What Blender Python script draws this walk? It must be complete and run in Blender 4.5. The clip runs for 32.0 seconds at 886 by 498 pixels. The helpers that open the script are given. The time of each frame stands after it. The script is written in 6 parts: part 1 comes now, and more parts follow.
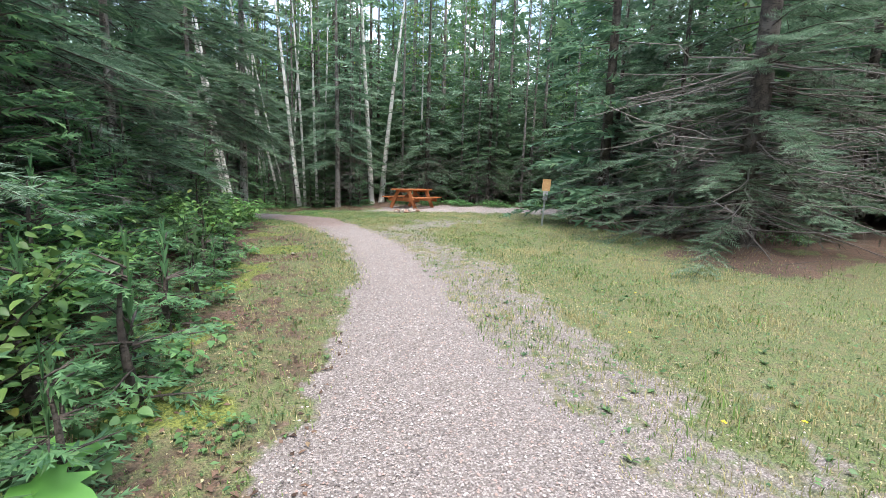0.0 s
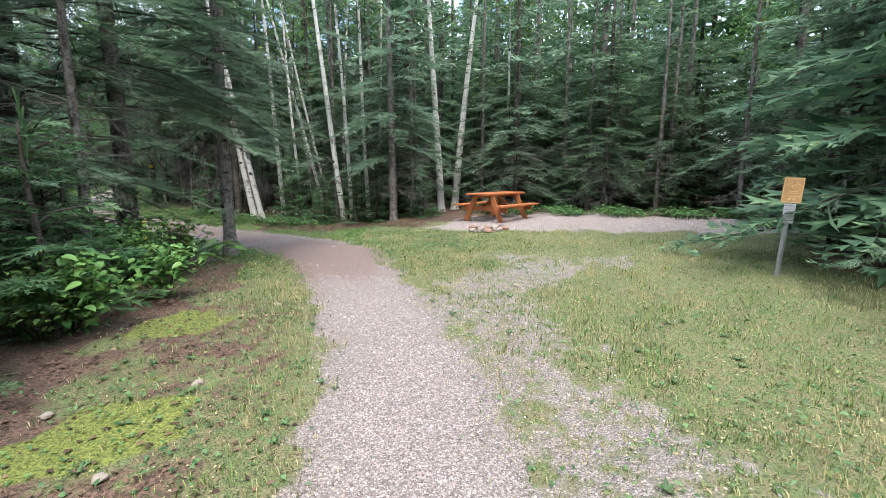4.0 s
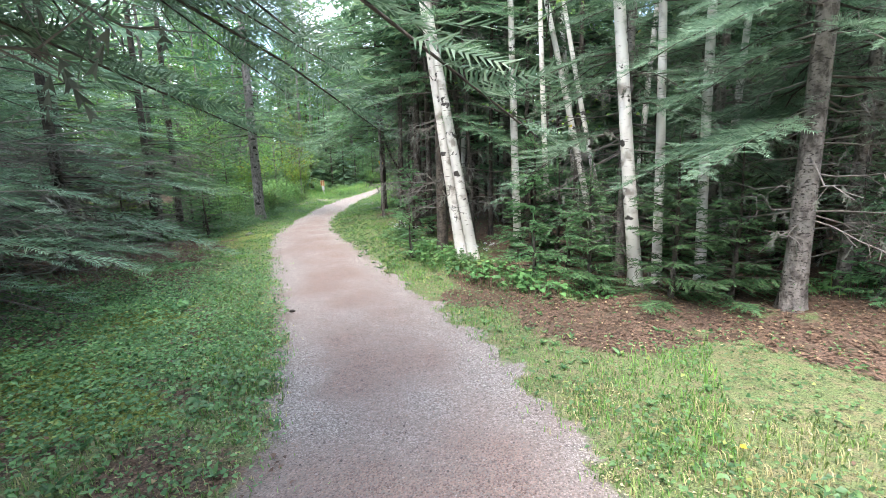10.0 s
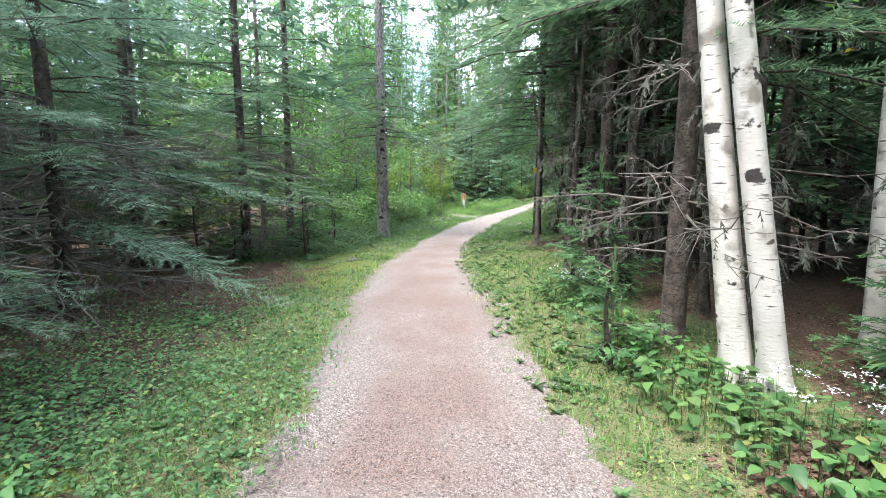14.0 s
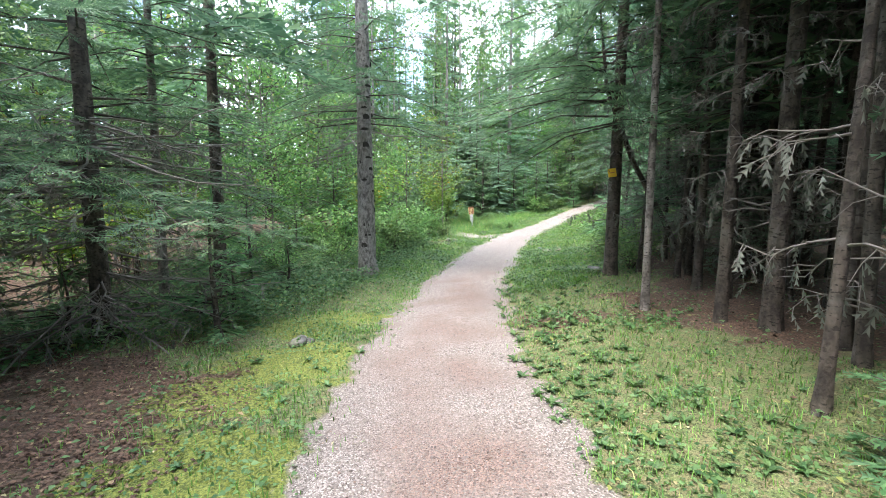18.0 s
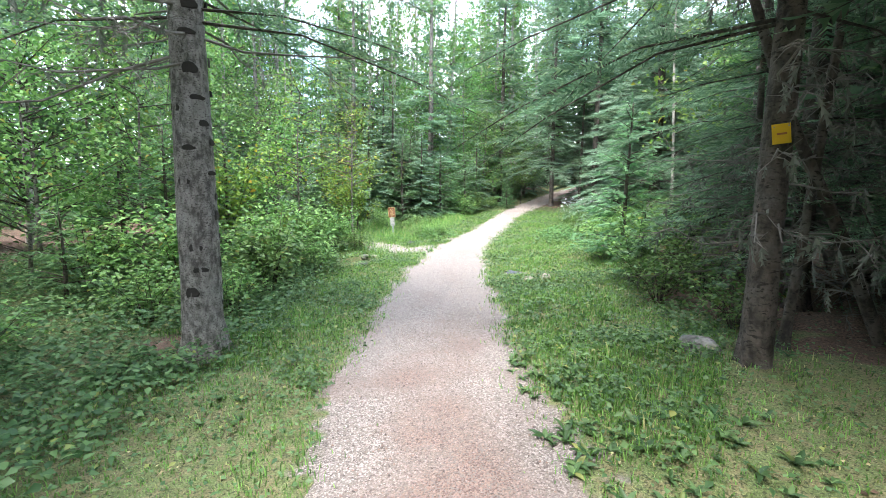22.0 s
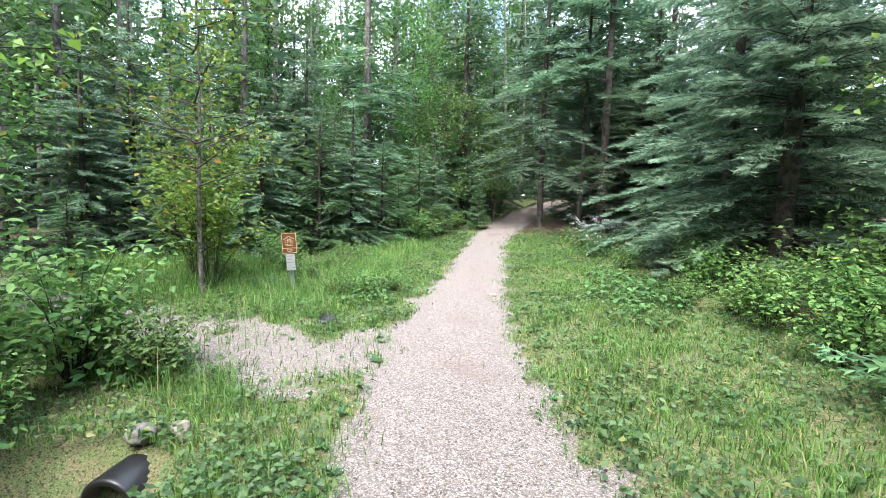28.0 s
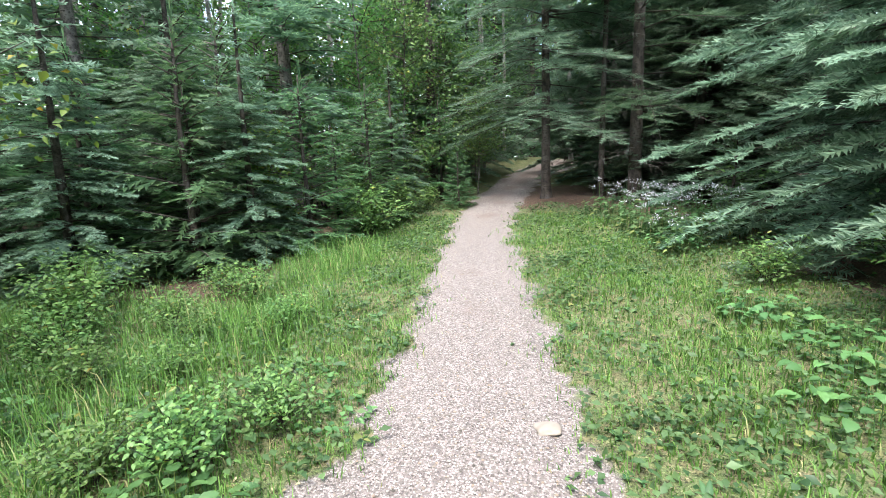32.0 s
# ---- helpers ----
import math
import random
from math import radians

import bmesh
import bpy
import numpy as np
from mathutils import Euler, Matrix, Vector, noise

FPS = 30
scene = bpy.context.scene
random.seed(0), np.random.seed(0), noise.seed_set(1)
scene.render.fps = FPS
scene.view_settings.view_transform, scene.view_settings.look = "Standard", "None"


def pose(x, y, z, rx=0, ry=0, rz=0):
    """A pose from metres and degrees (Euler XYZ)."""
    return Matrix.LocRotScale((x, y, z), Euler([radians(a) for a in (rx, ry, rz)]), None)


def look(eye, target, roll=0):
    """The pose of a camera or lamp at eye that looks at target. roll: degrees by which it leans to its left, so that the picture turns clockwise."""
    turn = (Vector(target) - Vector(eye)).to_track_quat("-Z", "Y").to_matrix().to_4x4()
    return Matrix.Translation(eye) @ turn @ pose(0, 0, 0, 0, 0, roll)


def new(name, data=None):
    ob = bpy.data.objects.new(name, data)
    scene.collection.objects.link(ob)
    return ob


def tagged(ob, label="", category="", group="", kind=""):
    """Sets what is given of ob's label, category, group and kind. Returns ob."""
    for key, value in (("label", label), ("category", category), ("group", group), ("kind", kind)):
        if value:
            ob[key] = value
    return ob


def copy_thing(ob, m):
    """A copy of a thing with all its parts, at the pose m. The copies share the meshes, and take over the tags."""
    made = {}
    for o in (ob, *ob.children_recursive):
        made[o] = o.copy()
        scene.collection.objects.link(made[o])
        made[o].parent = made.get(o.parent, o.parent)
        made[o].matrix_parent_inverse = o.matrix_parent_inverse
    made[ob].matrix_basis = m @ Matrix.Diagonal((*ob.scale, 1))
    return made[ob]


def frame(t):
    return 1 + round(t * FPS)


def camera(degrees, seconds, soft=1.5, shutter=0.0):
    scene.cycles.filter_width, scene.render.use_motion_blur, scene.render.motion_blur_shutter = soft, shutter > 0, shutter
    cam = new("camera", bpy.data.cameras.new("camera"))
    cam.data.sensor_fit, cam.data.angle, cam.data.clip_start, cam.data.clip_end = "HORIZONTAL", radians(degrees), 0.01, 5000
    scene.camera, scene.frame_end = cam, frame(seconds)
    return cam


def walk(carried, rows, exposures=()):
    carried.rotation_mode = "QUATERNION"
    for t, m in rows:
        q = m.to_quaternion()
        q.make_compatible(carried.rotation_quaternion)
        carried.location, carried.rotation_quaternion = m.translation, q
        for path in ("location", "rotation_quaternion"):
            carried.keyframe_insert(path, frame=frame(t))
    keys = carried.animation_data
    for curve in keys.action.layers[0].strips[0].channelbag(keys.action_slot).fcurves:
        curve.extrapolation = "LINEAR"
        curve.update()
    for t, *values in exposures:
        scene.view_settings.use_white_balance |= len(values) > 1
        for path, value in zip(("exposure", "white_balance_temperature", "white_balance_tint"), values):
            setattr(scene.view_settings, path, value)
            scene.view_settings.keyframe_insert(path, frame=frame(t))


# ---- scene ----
cam = camera(89.4, 32.0, 0.9)
SKY, SUN = 0.185, 1.8
EXPOSURES = [(0, 1.25), (6, 1.5), (10, 2.08), (13, 2.2), (17, 2.18), (20, 2.14), (24, 2.42), (28, 1.88), (32, 1.72)]
PATH = [
    (0, (-2.023, 2.984, 1.358), (-1.381, 4.854, 1.054), 1.82),
    (0.5, (-1.831, 3.591, 1.389), (-1.207, 5.469, 1.099), -0.09),
    (1, (-1.607, 4.179, 1.446), (-0.975, 6.047, 1.108), -0.25),
    (1.5, (-1.325, 4.776, 1.502), (-0.708, 6.644, 1.141), 0.61),
    (2, (-1.139, 5.386, 1.504), (-0.603, 7.281, 1.152), -0.26),
    (2.5, (-0.973, 5.999, 1.501), (-0.504, 7.910, 1.146), -0.68),
    (3, (-0.850, 6.652, 1.514), (-0.504, 8.587, 1.143), -0.20),
    (3.5, (-0.773, 7.360, 1.537), (-0.445, 9.303, 1.196), 0.36),
    (5.5, (-0.615, 11.034, 1.421), (-0.564, 13.005, 1.087), -3.12),
    (6, (-0.612, 11.629, 1.466), (-0.595, 13.600, 1.127), -2.81),
    (6.5, (-0.598, 12.170, 1.537), (-0.650, 14.145, 1.228), -3.05),
    (7, (-0.548, 12.726, 1.523), (-0.677, 14.695, 1.200), -2.81),
    (7.5, (-0.495, 13.262, 1.543), (-0.669, 15.224, 1.200), -2.03),
    (8, (-0.521, 13.772, 1.629), (-0.861, 15.716, 1.303), -1.50),
    (8.5, (-0.681, 14.300, 1.671), (-1.205, 16.207, 1.370), -0.92),
    (9, (-0.869, 14.872, 1.659), (-1.552, 16.724, 1.335), -1.91),
    (9.5, (-1.149, 15.385, 1.630), (-1.955, 17.177, 1.258), -2.23),
    (10, (-1.433, 15.922, 1.603), (-2.303, 17.687, 1.245), -1.32),
    (10.5, (-1.713, 16.414, 1.640), (-2.720, 18.107, 1.298), -1.28),
    (11, (-1.991, 16.847, 1.648), (-3.081, 18.487, 1.296), -1.20),
    (11.5, (-2.243, 17.276, 1.608), (-3.397, 18.872, 1.259), -0.49),
    (12, (-2.552, 17.631, 1.545), (-3.783, 19.164, 1.177), -0.07),
    (12.5, (-2.888, 17.992, 1.508), (-4.155, 19.497, 1.146), 0.92),
    (13, (-3.205, 18.399, 1.505), (-4.529, 19.858, 1.163), 1.15),
    (13.5, (-3.529, 18.773, 1.473), (-4.883, 20.212, 1.161), 0.65),
    (14, (-3.822, 19.164, 1.433), (-5.207, 20.579, 1.152), 0.30),
    (14.5, (-4.132, 19.534, 1.341), (-5.526, 20.936, 1.038), -0.54),
    (16.5, (-5.866, 20.833, 1.495), (-7.239, 22.257, 1.199), -0.66),
    (17, (-6.244, 21.131, 1.458), (-7.602, 22.570, 1.169), -0.59),
    (17.5, (-6.609, 21.474, 1.438), (-7.951, 22.931, 1.167), -0.21),
    (18, (-7.006, 21.851, 1.442), (-8.372, 23.293, 1.210), 0.15),
    (18.5, (-7.402, 22.233, 1.440), (-8.743, 23.701, 1.231), 0.66),
    (19, (-7.817, 22.633, 1.415), (-9.133, 24.127, 1.224), 1.24),
    (19.5, (-8.211, 22.965, 1.380), (-9.492, 24.487, 1.171), 0.40),
    (20, (-8.615, 23.314, 1.379), (-9.826, 24.884, 1.120), -0.36),
    (20.5, (-9.024, 23.662, 1.400), (-10.193, 25.266, 1.148), -0.23),
    (21, (-9.418, 24.021, 1.413), (-10.516, 25.674, 1.167), 0.48),
    (21.5, (-9.788, 24.433, 1.415), (-10.846, 26.113, 1.173), 0.48),
    (22, (-10.120, 24.848, 1.374), (-11.149, 26.547, 1.143), 0.78),
    (22.5, (-10.418, 25.280, 1.351), (-11.396, 27.010, 1.130), 0.77),
    (23, (-10.725, 25.711, 1.375), (-11.684, 27.454, 1.177), 0.75),
    (23.5, (-11.060, 26.111, 1.405), (-12.017, 27.854, 1.186), 1.04),
    (24, (-11.380, 26.534, 1.436), (-12.327, 28.281, 1.206), 0.78),
    (24.5, (-11.673, 26.937, 1.432), (-12.602, 28.693, 1.198), 1.17),
    (25, (-11.970, 27.359, 1.413), (-12.855, 29.138, 1.184), 1.24),
    (25.5, (-12.281, 27.809, 1.391), (-13.218, 29.565, 1.204), 1.03),
    (27.5, (-13.483, 29.661, 1.361), (-14.280, 31.486, 1.177), 2.04),
    (28, (-13.696, 30.130, 1.440), (-14.455, 31.973, 1.268), 1.93),
    (28.5, (-13.885, 30.598, 1.486), (-14.621, 32.448, 1.296), 1.60),
    (29, (-14.085, 31.072, 1.474), (-14.774, 32.935, 1.240), 1.04),
    (29.5, (-14.324, 31.501, 1.494), (-14.994, 33.366, 1.222), 0.48),
    (30, (-14.549, 31.938, 1.534), (-15.194, 33.811, 1.260), -0.09),
    (30.5, (-14.734, 32.443, 1.549), (-15.389, 34.315, 1.291), -0.66),
    (31, (-14.907, 32.930, 1.561), (-15.563, 34.801, 1.294), -1.19),
    (31.5, (-15.054, 33.438, 1.552), (-15.698, 35.311, 1.272), -1.71),
    (32, (-15.178, 33.953, 1.553), (-15.821, 35.820, 1.235), -1.78),
]
walk(cam, [(t, look(eye, target, roll)) for t, eye, target, roll in PATH], EXPOSURES)

# ---- world, sun ----
SUN_ELEV, SUN_AZ = radians(64), radians(182)
world = bpy.data.worlds.new("world")
scene.world = world
world.use_nodes = True
wn = world.node_tree
wn.nodes.clear()
sky = wn.nodes.new("ShaderNodeTexSky")
sky.sky_type = "NISHITA"
sky.sun_disc = False
sky.sun_elevation = SUN_ELEV
sky.sun_rotation = SUN_AZ
sky.air_density, sky.dust_density, sky.ozone_density = 1.0, 2.5, 1.0
coord = wn.nodes.new("ShaderNodeTexCoord")
cloud = wn.nodes.new("ShaderNodeTexNoise")
cloud.inputs["Scale"].default_value, cloud.inputs["Detail"].default_value = 3.2, 6
ramp = wn.nodes.new("ShaderNodeValToRGB")
ramp.color_ramp.elements[0].position, ramp.color_ramp.elements[1].position = 0.44, 0.62
white = wn.nodes.new("ShaderNodeMix")
white.data_type = "RGBA"
white.inputs["B"].default_value = (8.6, 9.6, 11.4, 1)
back = wn.nodes.new("ShaderNodeBackground")
back.inputs["Strength"].default_value = SKY
outw = wn.nodes.new("ShaderNodeOutputWorld")
wn.links.new(coord.outputs["Generated"], cloud.inputs["Vector"])
wn.links.new(cloud.outputs["Fac"], ramp.inputs["Fac"])
wn.links.new(ramp.outputs["Color"], white.inputs["Factor"])
wn.links.new(sky.outputs["Color"], white.inputs["A"])
wn.links.new(white.outputs["Result"], back.inputs["Color"])
wn.links.new(back.outputs["Background"], outw.inputs["Surface"])
sun = new("sun", bpy.data.lights.new("sun", "SUN"))
sun.data.energy, sun.data.angle, sun.data.color = SUN, radians(26), (1.0, 0.96, 0.9)
sun.matrix_world = look((0, 0, 30), (-math.sin(SUN_AZ) * math.cos(SUN_ELEV) * 10, -math.cos(SUN_AZ) * math.cos(SUN_ELEV) * 10, 30 - 10 * math.sin(SUN_ELEV)))

# ---- the lie of the land ----
RNG = np.random.default_rng(7)
HILLS = [(0, 2, -0.38), (0, 10, -0.2), (5, 14, 0.05), (2, 21, -0.09), (-5, 20, -0.33), (-9, 27, 0.2), (-13, 25, -0.51),
         (-13, 31, -0.1), (-17, 35, -0.18), (-15, 40, 0.19), (-17, 46, 0.49), (-18, 52, 1.4)]
# centre line of the trail: x, y, half width
TRAIL = [(-1.35, -9, 0.88), (-1.35, -2, 0.88), (-1.33, 4.5, 0.85), (-1.09, 6.2, 0.58), (-0.64, 9, 0.43), (-0.58, 11.5, 0.43), (-0.86, 13.3, 0.46),
         (-1.12, 14.5, 0.5), (-1.56, 16.2, 0.7), (-2.33, 17.6, 0.8), (-3.46, 18.95, 0.82), (-4.38, 19.81, 0.8), (-5.98, 21.22, 0.72),
         (-8.48, 23.42, 0.7), (-9.68, 24.6, 0.62), (-10.94, 26.27, 0.62), (-11.83, 27.48, 0.65), (-12.85, 29.3, 0.66), (-13.95, 31.2, 0.62),
         (-14.57, 32.6, 0.57), (-15.2, 34.0, 0.54), (-15.75, 35.8, 0.49), (-16.2, 37.8, 0.44), (-16.8, 40.1, 0.42), (-17.1, 42.0, 0.45),
         (-17.25, 44.4, 0.47), (-17.05, 47.5, 0.52), (-16.2, 50.2, 0.56), (-14.6, 53.0, 0.58), (-12.0, 57.0, 0.6), (-9.0, 62.0, 0.6)]
SPUR = [(-15.4, 33.3, 0.6), (-16.6, 33.2, 0.68), (-17.6, 33.15, 0.6), (-19.0, 33.0, 0.5), (-22.5, 33.2, 0.5), (-26.0, 34.0, 0.6)]
PAD = [(1.6, 19.2, 0.9), (2.7, 20.3, 1.35), (4.2, 19.4, 2.3), (6.2, 17.6, 1.5), (9.0, 17.0, 2.0)]


def land(x, y):
    """Height of the ground."""
    x, y = np.asarray(x, float), np.asarray(y, float)
    z = np.full(np.broadcast(x, y).shape, 0.35)
    for a, b, h in HILLS:
        z = z + h * np.exp(-((x - a) ** 2 + (y - b) ** 2) / 32.0)
    return z + 0.07 * np.clip(y - 48, 0, 60)


def off_line(line, x, y):
    """Distance outside the edge of a band (negative inside)."""
    best = np.full(np.shape(x), 1e9)
    for (ax, ay, ar), (bx, by, br) in zip(line, line[1:]):
        dx, dy = bx - ax, by - ay
        t = np.clip(((x - ax) * dx + (y - ay) * dy) / (dx * dx + dy * dy), 0, 1)
        best = np.minimum(best, np.hypot(x - ax - t * dx, y - ay - t * dy) - (ar + t * (br - ar)))
    return best


def right_of(line, x, y):
    """1 on the right hand of someone who walks along the line, else 0."""
    best, side = np.full(np.shape(x), 1e9), np.zeros(np.shape(x))
    for (ax, ay, ar), (bx, by, br) in zip(line, line[1:]):
        dx, dy = bx - ax, by - ay
        t = np.clip(((x - ax) * dx + (y - ay) * dy) / (dx * dx + dy * dy), 0, 1)
        d = np.hypot(x - ax - t * dx, y - ay - t * dy)
        side = np.where(d < best, (dx * (y - ay) - dy * (x - ax)) < 0, side)
        best = np.minimum(best, d)
    return side


def waves(x, y, s, seed=0):
    """Smooth noise of about -1 to 1 with features of s metres."""
    r = np.random.default_rng(seed)
    v = np.zeros(np.shape(x))
    for k in range(9):
        a, p, q = r.uniform(0, 6.28), r.uniform(0, 6.28), r.uniform(0.6, 2.2)
        v = v + np.sin((x * np.cos(a) + y * np.sin(a)) * q * 6.28 / s / 1.6 + p)
    return v / 4.0


def ramp_to(v, a, b):
    t = np.clip((v - a) / (b - a), 0, 1)
    return t * t * (3 - 2 * t)


def meadow(x, y):
    """How open the place is: 1 on grass, 0 under the trees."""
    start = ramp_to(off_line([(2.6, -4, 3.3), (2.6, 8, 3.0), (1.6, 14, 2.4), (1.5, 17.5, 1.3), (4.5, 17, 3.0), (0.8, 19.0, 1.0), (-1.2, 18.4, 0.9)], x, y) + 0.5 * waves(x, y, 2.5, 3), 0.9, -0.4)
    glade = ramp_to(off_line([(-13.0, 29.5, 2.0), (-14.2, 32.6, 3.0), (-15.4, 35.8, 3.2), (-16.2, 39.5, 2.2)], x, y) + 0.4 * waves(x, y, 2.0, 4), 0.9, -0.5)
    side = ramp_to(off_line([(-16, 33.6, 1.6), (-19, 34.6, 2.2), (-22, 34.4, 2.2)], x, y), 1.0, -0.3)
    verge = ramp_to(off_line(TRAIL, x, y) - 1.1 * ramp_to(y, 19, 24) + 0.35 * waves(x, y, 1.5, 5), 1.25, 0.3)
    left = ramp_to(off_line([(-2.3, 2, 1.0), (-2.2, 8, 0.9), (-1.7, 13, 0.9)], x, y) + 0.3 * waves(x, y, 0.8, 19), 0.4, -0.3) * 0.3
    edge = off_line(TRAIL, x, y)
    left = np.maximum(left, 0.9 * ramp_to(np.abs(edge - 0.12 + 0.06 * waves(x, y, 0.7, 28)), 0.16, 0.05) * ramp_to(y, 3, 5) * ramp_to(y, 16, 13))
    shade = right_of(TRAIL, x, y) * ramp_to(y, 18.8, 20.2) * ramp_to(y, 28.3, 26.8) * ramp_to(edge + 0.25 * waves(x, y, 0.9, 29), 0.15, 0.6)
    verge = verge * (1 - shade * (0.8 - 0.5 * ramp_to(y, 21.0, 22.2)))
    under = ramp_to(off_line([(-13.4, 23.6, 1.0), (-16, 27, 2.2), (-18, 30, 2.0)], x, y), 1.0, -0.3) * 0.8
    return np.maximum(np.maximum(np.maximum(start, left), np.maximum(glade, under)), np.maximum(side, verge * 0.85))


def stony(x, y):
    """Share of gravel lying in the grass beside the trail."""
    t = ramp_to(off_line(TRAIL, x, y) + 0.12 * waves(x, y, 0.5, 6), 0.30, -0.08)
    s = ramp_to(off_line([(-0.2, 2, 0.9), (0.0, 6, 0.9), (0.2, 9, 0.9), (0.1, 13, 0.8), (1.7, 14.0, 0.9)], x, y) + 0.45 * waves(x, y, 0.9, 8) + 0.3 * waves(x, y, 0.35, 81), 0.4, -0.5) * 0.56
    p = ramp_to(off_line(PAD, x, y) + 0.3 * waves(x, y, 0.8, 9), 0.3, -0.15)
    q = ramp_to(off_line(SPUR, x, y) + 0.35 * waves(x, y, 0.6, 10), 0.3, -0.3) * 0.95
    return np.maximum(np.maximum(t, s), np.maximum(p, q))


def needly(x, y):
    """Brown needle and leaf litter."""
    w = 0.5 * waves(x, y, 1.2, 11) + 0.5 * waves(x, y, 0.4, 12)
    m = 1 - meadow(x, y)
    spots = np.zeros(np.shape(x))
    for a, b, r, h in ((-16.1, 31.2, 0.4, 0.7), (0.4, 21.6, 0.75, 0.9), (-1.5, 21.0, 0.6, 0.9), (-2.6, 20.7, 0.6, 0.8), (-3.3, 20.9, 0.7, 0.8), (-3.6, 17.2, 0.8, 0.7), (-8.7, 20.0, 1.1, 1.0), (-9.2, 26.2, 0.9, 0.65),
                       (5.2, 8.2, 2.0, 0.8), (-9.6, 20.1, 1.7, 1), (-10.9, 21.4, 1.6, 1.3), (-7.6, 27.6, 1.8, 1), (-13.9, 31.0, 0.5, 0.9), (-12.4, 31.6, 0.4, 0.9), (-15.6, 44.0, 1.8, 1), (-14.3, 27.0, 0.5, 0.8), (-3.4, 21.9, 0.9, 0.8)):
        spots = np.maximum(spots, h * np.exp(-((x - a) ** 2 + (y - b) ** 2) / (2 * r * r * 0.5)))
    bank = ramp_to(off_line([(-2.7, 2, 0.75), (-2.4, 8, 0.75), (-2.0, 12.5, 0.6)], x, y), 0.5, -0.2) * (0.46 + 0.16 * w)
    return np.clip(np.maximum(np.maximum(ramp_to(m + 0.35 * w, 0.55, 0.95), bank), ramp_to(spots + 0.25 * w, 0.3, 0.7)), 0, 1)


def mossy(x, y):
    spots = np.zeros(np.shape(x))
    for a, b, r in ((-2.75, 8.2, 0.5), (-2.2, 10.6, 0.55), (-2.6, 9.3, 0.5), (-2.9, 6.8, 0.45), (-2.4, 12.4, 0.5), (-2.7, 5.6, 0.4), (-5.8, 17.9, 0.9), (-6.5, 18.6, 0.8), (-4.9, 17.3, 0.7), (-9.4, 22.5, 0.8), (-10.6, 23.6, 0.8), (-11.6, 24.7, 0.9), (-10.2, 23.0, 0.6)):
        spots = np.maximum(spots, np.exp(-((x - a) ** 2 + (y - b) ** 2) / (r * r)))
    return ramp_to(spots + 0.3 * waves(x, y, 0.5, 13), 0.35, 0.8)


# ---- materials ----
def shader(name):
    m = bpy.data.materials.new(name)
    m.use_nodes = True
    t = m.node_tree
    return m, t, t.nodes["Principled BSDF"]


def mixed(t, fac, a, b, blend="MIX"):
    """A mix of two colours; each may be a socket or a tuple."""
    n = t.nodes.new("ShaderNodeMix")
    n.data_type, n.blend_type = "RGBA", blend
    for sock, v in (("Factor", fac), ("A", a), ("B", b)):
        if isinstance(v, bpy.types.NodeSocket):
            t.links.new(v, n.inputs[sock])
        else:
            n.inputs[sock].default_value = v if sock == "Factor" else (*v, 1)
    return n.outputs["Result"]


def stepped(t, src, a, b):
    n = t.nodes.new("ShaderNodeMapRange")
    n.interpolation_type = "SMOOTHSTEP"
    t.links.new(src, n.inputs["Value"])
    n.inputs["From Min"].default_value, n.inputs["From Max"].default_value = a, b
    return n.outputs["Result"]


def summed(t, a, b, op="ADD"):
    n = t.nodes.new("ShaderNodeMath")
    n.operation = op
    for i, v in enumerate((a, b)):
        if isinstance(v, bpy.types.NodeSocket):
            t.links.new(v, n.inputs[i])
        else:
            n.inputs[i].default_value = v
    return n.outputs[0]


def noisy(t, scale, detail=4, stretch=None, space="Object"):
    c = t.nodes.new("ShaderNodeTexCoord")
    src = c.outputs[space]
    if stretch:
        mp = t.nodes.new("ShaderNodeMapping")
        mp.inputs["Scale"].default_value = stretch
        t.links.new(src, mp.inputs["Vector"])
        src = mp.outputs["Vector"]
    n = t.nodes.new("ShaderNodeTexNoise")
    n.inputs["Scale"].default_value, n.inputs["Detail"].default_value = scale, detail
    t.links.new(src, n.inputs["Vector"])
    return n.outputs["Fac"]


def bumped(t, bsdf, height, strength, distance):
    b = t.nodes.new("ShaderNodeBump")
    b.inputs["Strength"].default_value, b.inputs["Distance"].default_value = strength, distance
    t.links.new(height, b.inputs["Height"])
    t.links.new(b.outputs["Normal"], bsdf.inputs["Normal"])


def island(t):
    return t.nodes.new("ShaderNodeNewGeometry").outputs["Random Per Island"]


def per_object(t):
    return t.nodes.new("ShaderNodeObjectInfo").outputs["Random"]


